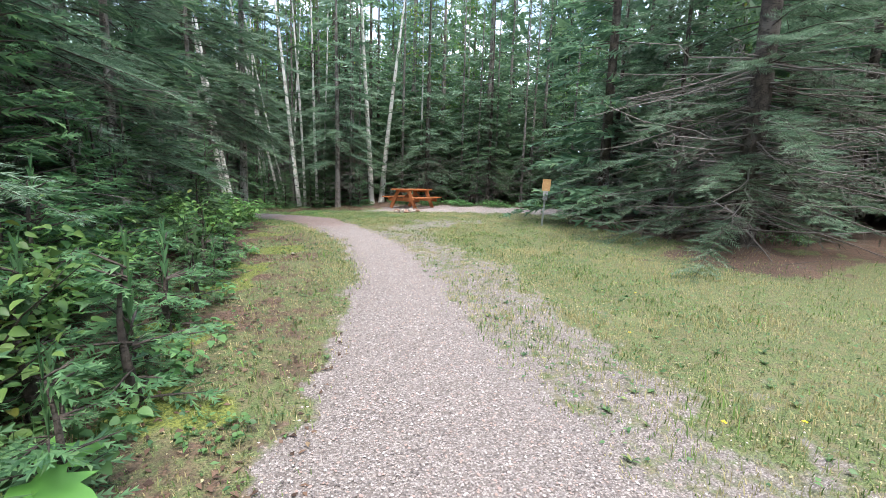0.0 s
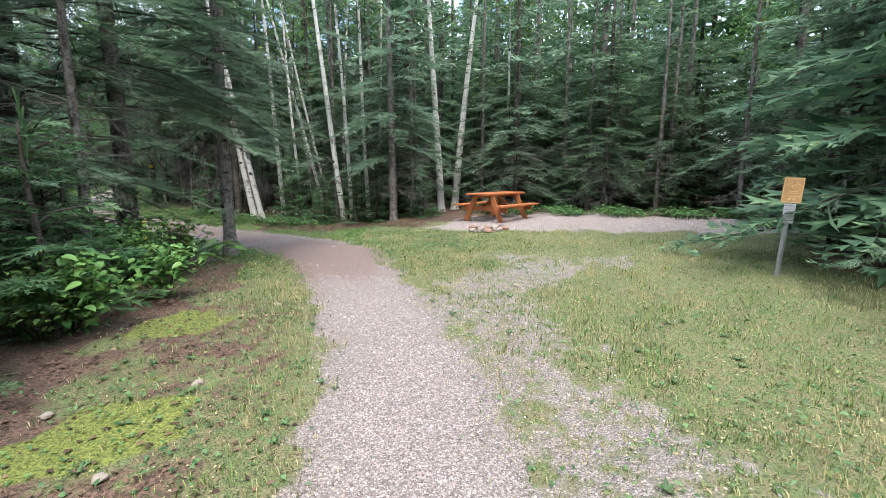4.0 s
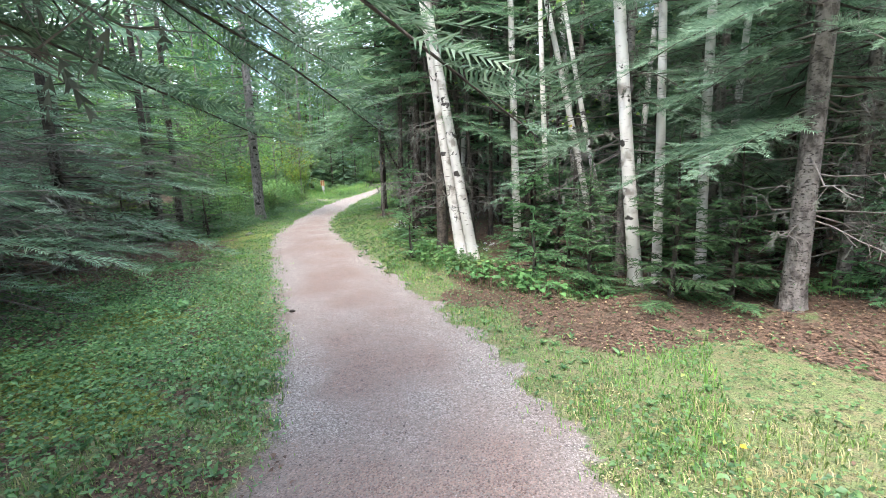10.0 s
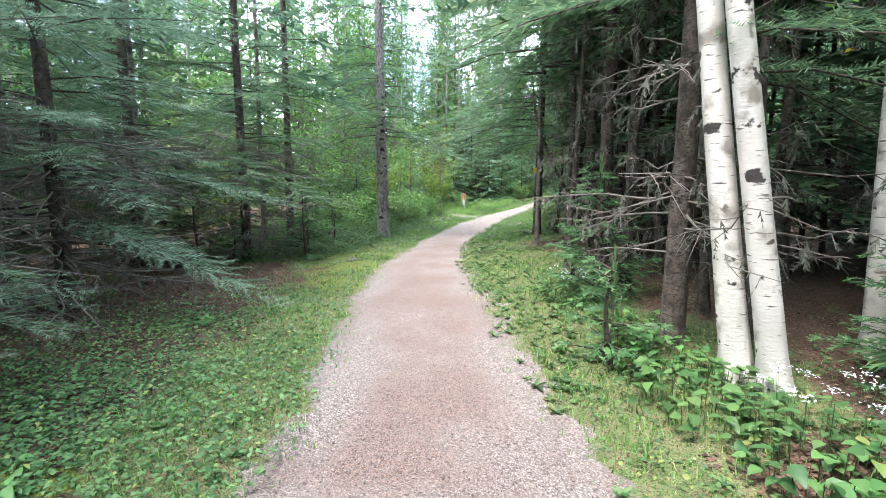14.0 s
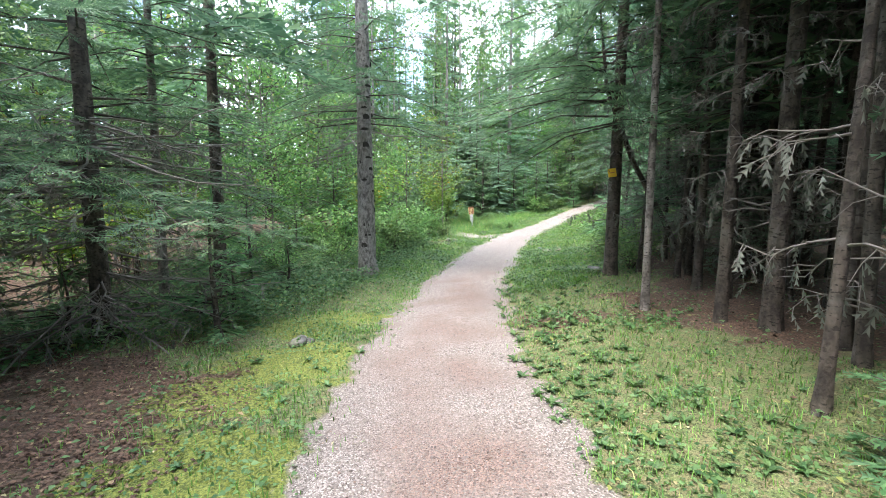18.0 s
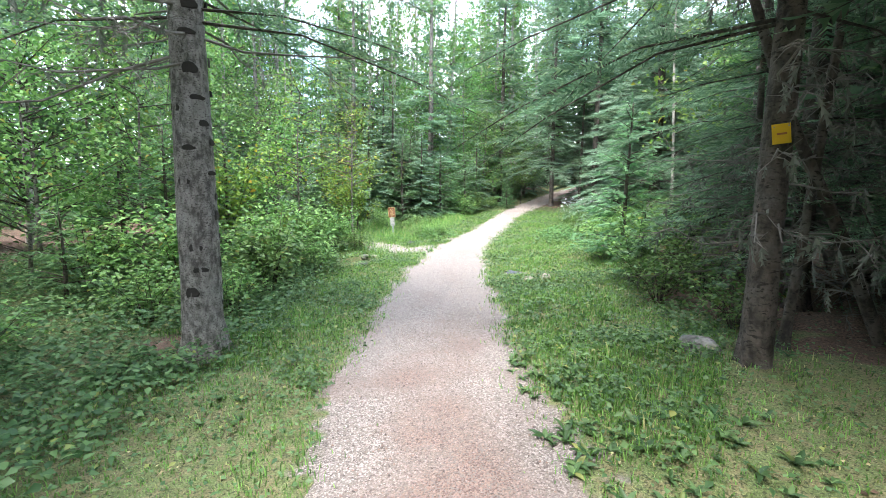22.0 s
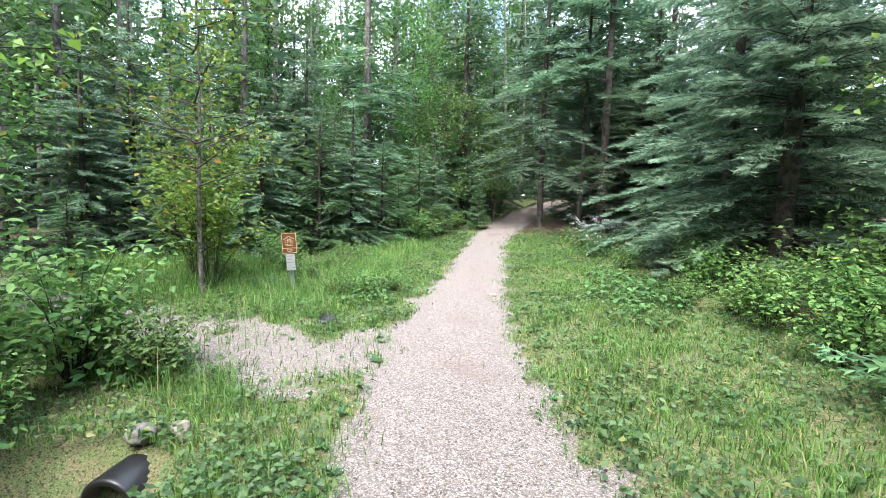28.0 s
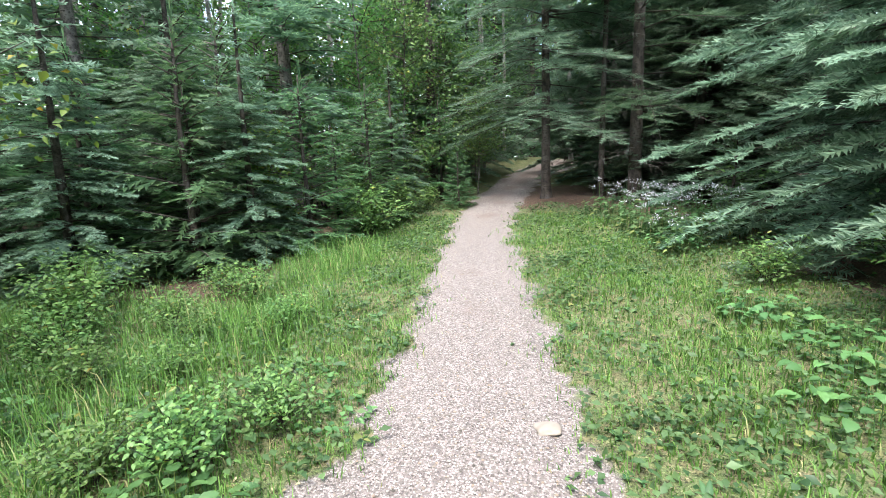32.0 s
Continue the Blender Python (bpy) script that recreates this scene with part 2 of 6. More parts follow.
def gravel_colour(t):
    """Crushed stone, pinkish grey, with trodden needles; crevice shade is painted between the stones."""
    c = t.nodes.new("ShaderNodeTexCoord").outputs["Object"]
    v = t.nodes.new("ShaderNodeTexVoronoi")
    v.inputs["Scale"].default_value = 105
    t.links.new(c, v.inputs["Vector"])
    tone = t.nodes.new("ShaderNodeSeparateColor")
    t.links.new(v.outputs["Color"], tone.inputs["Color"])
    col = mixed(t, tone.outputs["Red"], (0.080, 0.067, 0.061), (0.40, 0.355, 0.33))
    needle_shade = t.nodes.new("ShaderNodeAttribute")
    needle_shade.attribute_name = "needles"
    # trodden needles, toned darker to paint in the tree shade on the woodland trail
    brown = mixed(t, tone.outputs["Green"], (0.090, 0.058, 0.049), (0.270, 0.186, 0.159))
    where = summed(t, needle_shade.outputs["Fac"], summed(t, summed(t, noisy(t, 1.3, 6), -0.5), 1.3, "MULTIPLY"))
    col = mixed(t, stepped(t, where, 0.25, 0.8), col, brown)
    # cell edges darkened in the colour, standing in for shade between stones
    col = mixed(t, stepped(t, v.outputs["Distance"], 0.45, 0.75), col, (0.17, 0.14, 0.13))
    return col, v.outputs["Distance"]


def make_ground():
    m, t, b = shader("meadow_soil")
    grass = mixed(t, noisy(t, 2.2, 6), (0.060, 0.092, 0.030), (0.160, 0.200, 0.075))
    grass = mixed(t, stepped(t, noisy(t, 14, 5), 0.42, 0.62), grass, (0.165, 0.145, 0.075))
    grass = mixed(t, stepped(t, noisy(t, 120, 4), 0.54, 0.68), grass, (0.235, 0.255, 0.11))
    grass = mixed(t, stepped(t, noisy(t, 75, 4, (1, 1.0, 1)), 0.50, 0.36), grass, (0.045, 0.055, 0.022))
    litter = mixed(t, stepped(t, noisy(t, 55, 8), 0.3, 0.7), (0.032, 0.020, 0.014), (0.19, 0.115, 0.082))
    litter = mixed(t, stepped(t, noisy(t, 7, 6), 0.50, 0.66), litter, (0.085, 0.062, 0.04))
    moss = mixed(t, stepped(t, noisy(t, 60, 5), 0.35, 0.65), (0.075, 0.10, 0.022), (0.21, 0.235, 0.05))
    stones, dist = gravel_colour(t)
    fine = summed(t, summed(t, noisy(t, 9, 6), -0.5), 0.9, "MULTIPLY")
    masks = {}
    for key in ("litter", "moss", "stones"):
        a = t.nodes.new("ShaderNodeAttribute")
        a.attribute_name = key
        masks[key] = stepped(t, summed(t, a.outputs["Fac"], fine), 0.36, 0.64)
    col = mixed(t, masks["litter"], grass, litter)
    col = mixed(t, masks["moss"], col, moss)
    col = mixed(t, masks["stones"], col, stones)
    t.links.new(col, b.inputs["Base Color"])
    b.inputs["Roughness"].default_value = 0.95
    bumped(t, b, summed(t, noisy(t, 30, 6), summed(t, dist, -0.5, "MULTIPLY")), 0.7, 0.02)
    return m


def make_gravel():
    m, t, b = shader("crushed_gravel")
    col, dist = gravel_colour(t)
    t.links.new(col, b.inputs["Base Color"])
    b.inputs["Roughness"].default_value = 0.92
    bumped(t, b, summed(t, summed(t, dist, -1.0, "MULTIPLY"), noisy(t, 90, 3)), 0.6, 0.008)
    return m


def make_chips(name, dark, light, odd):
    m, t, b = shader(name)
    r = island(t)
    col = mixed(t, r, dark, light)
    col = mixed(t, stepped(t, summed(t, summed(t, r, 7.13, "MULTIPLY"), 1.0, "MODULO"), 0.55, 0.9), col, odd)
    t.links.new(col, b.inputs["Base Color"])
    b.inputs["Roughness"].default_value = 0.85
    return m


def make_leaf(name, dark, light, odd=None, thin=0.25, gloss=0.45, share=0.9, patches=None):
    """Foliage: thin, lets some light through, each leaf a little different."""
    m, t, b = shader(name)
    r = island(t)
    col = mixed(t, r, dark, light)
    if odd:
        pick = summed(t, summed(t, r, 13.7, "MULTIPLY"), 1.0, "MODULO")
        col = mixed(t, stepped(t, pick, share, share + 0.06), col, odd)
    if patches:
        col = mixed(t, stepped(t, summed(t, noisy(t, 0.9, 5), summed(t, r, 0.16, "MULTIPLY")), 0.51, 0.67), col, patches)
    o = per_object(t)
    hsv = t.nodes.new("ShaderNodeHueSaturation")
    t.links.new(col, hsv.inputs["Color"])
    t.links.new(summed(t, summed(t, o, 0.5, "MULTIPLY"), 0.75), hsv.inputs["Value"])
    t.links.new(summed(t, summed(t, o, 0.03, "MULTIPLY"), 0.485), hsv.inputs["Hue"])
    t.links.new(hsv.outputs["Color"], b.inputs["Base Color"])
    b.inputs["Roughness"].default_value = gloss
    b.inputs["Specular IOR Level"].default_value = 0.35
    tr = t.nodes.new("ShaderNodeBsdfTranslucent")
    t.links.new(hsv.outputs["Color"], tr.inputs["Color"])
    mx = t.nodes.new("ShaderNodeMixShader")
    mx.inputs["Fac"].default_value = thin
    t.links.new(b.outputs["BSDF"], mx.inputs[1])
    t.links.new(tr.outputs["BSDF"], mx.inputs[2])
    t.links.new(mx.outputs["Shader"], t.nodes["Material Output"].inputs["Surface"])
    return m


def make_bark(name, dark, light, lichen, scale=1.0, knots=0.0):
    """Scaly bark; knots: size of the dark branch scars."""
    m, t, b = shader(name)
    n = noisy(t, 13 * scale, 8, (1, 1, 0.55))
    fine = noisy(t, 48 * scale, 5, (1, 1, 0.8))
    tone = summed(t, summed(t, n, 0.9, "MULTIPLY"), summed(t, fine, 0.35, "MULTIPLY"))
    col = mixed(t, stepped(t, tone, 0.42, 0.80), dark, light)
    col = mixed(t, summed(t, stepped(t, noisy(t, 4, 6), 0.50, 0.66), 0.5, "MULTIPLY"), col, lichen)
    col = mixed(t, stepped(t, noisy(t, 26 * scale, 4, (1, 1, 2.2)), 0.56, 0.64), col, dark)
    if knots:
        k = t.nodes.new("ShaderNodeTexVoronoi")
        k.inputs["Scale"].default_value = 4.2
        mq = t.nodes.new("ShaderNodeMapping")
        mq.inputs["Scale"].default_value = (1.0, 1.0, 1.35)
        t.links.new(t.nodes.new("ShaderNodeTexCoord").outputs["Object"], mq.inputs["Vector"])
        t.links.new(mq.outputs["Vector"], k.inputs["Vector"])
        wob = summed(t, k.outputs["Distance"], summed(t, noisy(t, 14, 4), 0.22, "MULTIPLY"))
        col = mixed(t, stepped(t, wob, knots + 0.11, knots + 0.05), col, (0.016, 0.013, 0.011))
    t.links.new(col, b.inputs["Base Color"])
    b.inputs["Roughness"].default_value = 0.95
    bumped(t, b, summed(t, n, summed(t, fine, 0.8, "MULTIPLY")), 1.0, 0.018)
    return m


def make_birch():
    m, t, b = shader("birch_bark")
    base = mixed(t, noisy(t, 3, 5), (0.41, 0.39, 0.365), (0.72, 0.695, 0.665))
    marks = stepped(t, noisy(t, 9, 4, (0.9, 0.9, 6.5)), 0.62, 0.70)
    scars = stepped(t, noisy(t, 4.2, 5, (1.3, 1.3, 1.6)), 0.625, 0.665)
    foot = noisy(t, 5, 5)
    col = mixed(t, marks, base, (0.13, 0.11, 0.095))
    col = mixed(t, scars, col, (0.035, 0.03, 0.028))
    col = mixed(t, stepped(t, foot, 0.54, 0.70), col, (0.24, 0.215, 0.19))
    t.links.new(col, b.inputs["Base Color"])
    b.inputs["Roughness"].default_value = 0.7
    bumped(t, b, summed(t, noisy(t, 20, 5, (1, 1, 3)), marks), 0.5, 0.012)
    return m


def make_plain(name, a, c, scale=8, rough=0.7, bump=0.3, stretch=None, metal=0.0):
    m, t, b = shader(name)
    n = noisy(t, scale, 6, stretch)
    t.links.new(mixed(t, n, a, c), b.inputs["Base Color"])
    b.inputs["Roughness"].default_value, b.inputs["Metallic"].default_value = rough, metal
    if bump:
        bumped(t, b, noisy(t, scale * 4, 5, stretch), bump, 0.01)
    return m


M_GROUND, M_GRAVEL = make_ground(), make_gravel()
M_CHIPS = make_chips("stone_chips", (0.09, 0.075, 0.07), (0.56, 0.50, 0.485), (0.36, 0.26, 0.225))
M_CHIPS_PINK = make_chips("pink_stone_chips", (0.072, 0.056, 0.051), (0.29, 0.24, 0.222), (0.21, 0.142, 0.12))
M_CHIPS_GREY = make_chips("grey_stone_chips", (0.070, 0.061, 0.052), (0.325, 0.290, 0.258), (0.25, 0.195, 0.145))
M_SPRUCE = make_leaf("spruce_needles", (0.055, 0.122, 0.066), (0.155, 0.262, 0.150), (0.23, 0.35, 0.18), 0.45, 0.5, 0.85)
M_BLUE = make_leaf("blue_spruce_needles", (0.090, 0.165, 0.105), (0.225, 0.340, 0.225), (0.30, 0.42, 0.29), 0.42, 0.5, 0.85)
M_FIR = make_leaf("sapling_needles", (0.055, 0.135, 0.060), (0.155, 0.285, 0.130), (0.19, 0.32, 0.14), 0.45, 0.5, 0.85)
M_DEADTWIG = make_plain("dead_twigs", (0.085, 0.075, 0.068), (0.25, 0.225, 0.21), 20, 0.95, 0)
M_LICHEN = make_leaf("hanging_lichen", (0.10, 0.11, 0.09), (0.20, 0.21, 0.18), None, 0.3, 0.9)
M_SHRUB = make_leaf("shrub_leaves", (0.062, 0.155, 0.045), (0.220, 0.375, 0.110), (0.30, 0.27, 0.05), 0.35, 0.4, 0.95)
M_YELLOW = make_leaf("yellowing_leaves", (0.09, 0.21, 0.04), (0.24, 0.35, 0.06), (0.42, 0.30, 0.04), 0.4, 0.45, 0.93)
M_HERB = make_leaf("herb_leaves", (0.045, 0.118, 0.045), (0.170, 0.310, 0.120), (0.30, 0.35, 0.11), 0.35, 0.4, 0.93)
M_GRASS = make_leaf("grass_blades", (0.065, 0.115, 0.032), (0.300, 0.385, 0.130), (0.46, 0.39, 0.22), 0.35, 0.5, 0.74, (0.42, 0.36, 0.19))
M_LUSH = make_leaf("lush_grass", (0.060, 0.145, 0.030), (0.240, 0.420, 0.105), (0.42, 0.40, 0.19), 0.4, 0.5, 0.90)
M_DRYLEAF = make_leaf("fallen_leaves", (0.045, 0.027, 0.019), (0.20, 0.125, 0.085), (0.36, 0.27, 0.16), 0.1, 0.8, 0.92)
M_ASPENLEAF = make_leaf("aspen_leaves", (0.070, 0.18, 0.045), (0.180, 0.345, 0.095), (0.36, 0.34, 0.08), 0.5, 0.4, 0.94)
M_BARK = make_bark("spruce_bark", (0.052, 0.044, 0.039), (0.23, 0.205, 0.19), (0.26, 0.25, 0.23))
M_BARK_DARK = make_bark("dark_bark", (0.028, 0.022, 0.019), (0.105, 0.085, 0.072), (0.15, 0.14, 0.125))
M_BARK_GREY = make_bark("grey_knotty_bark", (0.075, 0.067, 0.062), (0.31, 0.285, 0.27), (0.30, 0.285, 0.27), 1.9)
M_STRAW = make_leaf("dry_straw", (0.20, 0.16, 0.08), (0.46, 0.40, 0.24), (0.14, 0.16, 0.06), 0.2, 0.8, 0.9)
M_BIRCH = make_birch()
M_ASPEN = make_bark("aspen_bark", (0.17, 0.16, 0.145), (0.40, 0.38, 0.345), (0.12, 0.11, 0.10), 0.8)
M_ROCK = make_bark("boulder", (0.09, 0.085, 0.08), (0.24, 0.23, 0.22), (0.16, 0.17, 0.09), 0.6)

# ---- mesh helpers ----
def mesh_of(name, verts, faces, material, smooth=False):
    """A mesh from arrays of places and of triangles or quads."""
    verts, faces = np.asarray(verts, np.float32), np.asarray(faces, np.int32)
    me = bpy.data.meshes.new(name)
    k = faces.shape[1]
    me.vertices.add(len(verts))
    me.vertices.foreach_set("co", verts.ravel())
    me.loops.add(faces.size)
    me.loops.foreach_set("vertex_index", faces.ravel())
    me.polygons.add(len(faces))
    me.polygons.foreach_set("loop_start", np.arange(0, faces.size, k, dtype=np.int32))
    if smooth:
        me.polygons.foreach_set("use_smooth", np.ones(len(faces), bool))
    me.update(calc_edges=True)
    me.materials.append(material)
    return me


class Pile:
    """Gathers triangles from many small pieces."""

    def __init__(self):
        self.v, self.f, self.n = [], [], 0

    def add(self, v, f):
        self.v.append(np.asarray(v, float).reshape(-1, 3))
        self.f.append(np.asarray(f, int).reshape(-1, 3) + self.n)
        self.n += len(self.v[-1])
        return self

    def mesh(self, name, material, smooth=False):
        return mesh_of(name, np.concatenate(self.v), np.concatenate(self.f), material, smooth)


def unit(v):
    return v / np.maximum(np.linalg.norm(v, axis=-1, keepdims=True), 1e-9)


def twigs(pile, p, d, n, length, width, teeth=4, lift=0.25, rng=RNG):
    """Needle sprays: toothed flat twigs from p along d, spreading to both sides along n."""
    p, d, n = np.atleast_2d(p), unit(np.atleast_2d(d)), np.atleast_2d(n)
    n = unit(n - (n * d).sum(-1, keepdims=True) * d)
    up = np.cross(n, d)
    m = len(p)
    length, width = np.broadcast_to(length, m), np.broadcast_to(width, m)
    vs, fs = [], []
    for j in range(teeth):
        a, b = j / teeth, (j + (0.62 if teeth > 8 else 1.0)) / teeth
        q0, q1 = p + d * (length * a)[:, None], p + d * (length * b)[:, None]
        for side in (1, -1):
            w = width * (1.05 - 0.55 * a) * rng.uniform(0.7, 1.25, m)
            tip = p + d * (length * (b + 0.14))[:, None] + n * (side * w)[:, None] + up * (w * rng.uniform(-lift, lift * 1.4, m))[:, None]
            vs += [q0, q1, tip]
    V = np.stack(vs, 1).reshape(-1, 3)
    pile.add(V, np.arange(len(V)).reshape(-1, 3))


def leaves(pile, p, d, up, length, width, fold=0.25, full=False):
    """Leaves folded along the midrib: four triangles each, or eight for large rounded ones."""
    p, d, up = np.atleast_2d(p), unit(np.atleast_2d(d)), np.atleast_2d(up)
    s = unit(np.cross(d, up))
    u = np.cross(s, d)
    m = len(p)
    L, W = np.broadcast_to(length, m)[:, None], np.broadcast_to(width, m)[:, None]
    if not full:
        mid = p + d * L * 0.5
        V = [p, mid, p + d * L - u * L * 0.15, p + d * L * 0.42 + s * W * 0.5 + u * W * fold, p + d * L * 0.42 - s * W * 0.5 + u * W * fold]
        T = ([0, 1, 3], [3, 1, 2], [0, 4, 1], [4, 2, 1])
    else:
        at = lambda a, w, h: p + d * L * a + s * W * w + u * (L * h)
        V = [p, at(0.38, 0, 0.0), at(0.7, 0, -0.05), at(1.0, 0, -0.16)]
        V += [at(0.10, 0.36, fold * 0.4), at(0.36, 0.5, fold * 0.5), at(0.70, 0.34, fold * 0.2), at(0.10, -0.36, fold * 0.4), at(0.36, -0.5, fold * 0.5), at(0.70, -0.34, fold * 0.2)]
        T = ([0, 1, 4], [4, 1, 5], [5, 1, 2], [5, 2, 6], [6, 2, 3], [0, 7, 1], [7, 8, 1], [8, 2, 1], [8, 9, 2], [9, 3, 2])
    k = len(V)
    V = np.stack(V, 1).reshape(-1, 3)
    base = np.arange(m)[:, None] * k
    pile.add(V, np.concatenate([base + q for q in T], 1).reshape(-1, 3))


def rods(pile, a, b, ra, rb):
    """Thin three-sided sticks from a to b."""
    a, b = np.atleast_2d(a), np.atleast_2d(b)
    m = len(a)
    ra, rb = np.broadcast_to(ra, m), np.broadcast_to(rb, m)
    d = unit(b - a)
    h = np.where(np.abs(d[:, 2:]) > 0.9, [[1.0, 0, 0]], [[0, 0, 1.0]])
    s = unit(np.cross(d, h))
    u = np.cross(s, d)
    vs = []
    for end, r in ((a, ra), (b, rb)):
        for k in range(3):
            c = 2.0944 * k
            vs.append(end + (s * math.cos(c) + u * math.sin(c)) * r[:, None])
    V = np.stack(vs, 1).reshape(-1, 3)
    base = np.arange(m)[:, None] * 6
    F = np.concatenate([base + [k, (k + 1) % 3, 3 + k] for k in range(3)] + [base + [(k + 1) % 3, 3 + (k + 1) % 3, 3 + k] for k in range(3)], 1).reshape(-1, 3)
    pile.add(V, F)


def tube(pts, radii, sides=10, rough=0.0, seed=1, cap=True):
    """A round, uneven pipe through places; returns places and triangles."""
    pts, radii = np.asarray(pts, float), np.asarray(radii, float)
    r = np.random.default_rng(seed)
    d = unit(np.gradient(pts, axis=0))
    ref = np.array([1.0, 0, 0]) if abs(d[0][0]) < 0.9 else np.array([0, 1.0, 0])
    s = unit(np.cross(d, ref))
    u = np.cross(s, d)
    a = np.arange(sides) * 2 * math.pi / sides
    rr = radii[:, None] * (1 + rough * r.uniform(-1, 1, (len(pts), sides)))
    V = pts[:, None] + (s[:, None] * np.cos(a)[None, :, None] + u[:, None] * np.sin(a)[None, :, None]) * rr[:, :, None]
    V = V.reshape(-1, 3)
    F = []
    for i in range(len(pts) - 1):
        for k in range(sides):
            p0, p1, q0, q1 = i * sides + k, i * sides + (k + 1) % sides, (i + 1) * sides + k, (i + 1) * sides + (k + 1) % sides
            F += [(p0, p1, q1), (p0, q1, q0)]
    if cap:
        for ring in (0, len(pts) - 1):
            for k in range(1, sides - 1):
                F.append((ring * sides, ring * sides + k, ring * sides + k + 1))
    return V, np.array(F)


LOOSE = ("limb_wood", "deadwood", "lichen", "stemwork", "blossom", "far_timber", "far_greenery")


def part(name, me, parent, label=""):
    ob = new(name, me)
    if name in LOOSE:
        ob["kind"] = "stuff"
    ob.parent = parent
    if label:
        ob["label"] = label
    return ob


def part_bm(name, bm, material, parent=None, label="", bevel=0.0, smooth=False):
    """Links a bmesh as one mesh object, its edges eased."""
    if bevel:
        bmesh.ops.bevel(bm, geom=bm.edges[:], offset=bevel, segments=2, affect="EDGES", profile=0.6)
    me = bpy.data.meshes.new(name)
    bm.to_mesh(me)
    bm.free()
    me.materials.append(material)
    if smooth:
        for p in me.polygons:
            p.use_smooth = True
    ob = new(name, me)
    if parent:
        ob.parent = parent
    if label:
        ob["label"] = label
    return ob


def box_bm(size, m=Matrix(), bm=None):
    bm = bm or bmesh.new()
    bmesh.ops.create_cube(bm, size=1, matrix=m @ Matrix.Diagonal((*size, 1)))
    return bm


# ---- ground, trail ----
def needles_on(x, y):
    """Brown needles trodden into the gravel: under the trees, and most in the middle of the path. Also carries the
    painted woodland shade.
    """
    mid = ramp_to(off_line(TRAIL, x, y), -0.05, -0.5)
    return (0.34 + 0.26 * mid) * (0.22 + 0.78 * (ramp_to(y, 13.5, 16.5) * (1 - 0.75 * ramp_to(y, 26.5, 30.5)) + 0.6 * ramp_to(y, 40.5, 43))) + 0.95 * np.exp(-((x + 1.75) ** 2 + (y - 15.4) ** 2) / 2.6)


def spaced(lo, hi, a, b, fine, grow=1.35):
    """Coordinates, fine between a and b and ever wider out to lo and hi."""
    mid = list(np.arange(a, b + fine / 2, fine))
    left, right, s = [], [], fine
    x = a
    while x > lo:
        s *= grow
        x -= s
        left.append(x)
    x, s = mid[-1], fine
    while x < hi:
        s *= grow
        x += s
        right.append(x)
    return np.array(left[::-1] + mid + right)


gx, gy = spaced(-900, 900, -25, 12, 0.17), spaced(-900, 900, -3, 56, 0.17)
GX, GY = np.meshgrid(gx, gy, indexing="ij")
trail_off = off_line(TRAIL, GX, GY)
GZ = land(GX, GY)
GZ = np.where((np.abs(GX) > 60) | (np.abs(GY) > 110), 0.35 + 0.07 * 60 * 0, GZ)
rough_here = ramp_to(np.minimum(np.minimum(trail_off, off_line(PAD, GX, GY)), off_line(SPUR, GX, GY)), 0.12, 0.7)
GZ = GZ + rough_here * (0.035 * waves(GX, GY, 1.6, 21) + 0.018 * waves(GX, GY, 0.55, 22) + 0.02)
# hollow for the culvert
GZ = GZ - 0.5 * np.exp(-(((GX + 16.1) / 0.5) ** 2 + ((GY - 31.18) / 0.36) ** 2)) - 0.12 * np.exp(-((GX + 16.85) ** 2 + (GY - 34.45) ** 2) / 0.03)
idx = np.arange(GX.size).reshape(GX.shape)
quads = np.stack([idx[:-1, :-1], idx[1:, :-1], idx[1:, 1:], idx[:-1, 1:]], -1).reshape(-1, 4)
ground_me = mesh_of("ground", np.stack([GX, GY, GZ], -1).reshape(-1, 3), quads, M_GROUND, True)
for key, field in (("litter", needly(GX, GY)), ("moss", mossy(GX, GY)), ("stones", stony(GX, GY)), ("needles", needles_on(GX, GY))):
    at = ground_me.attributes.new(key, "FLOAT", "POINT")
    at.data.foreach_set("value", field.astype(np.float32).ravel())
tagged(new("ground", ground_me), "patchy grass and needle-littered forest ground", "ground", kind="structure")


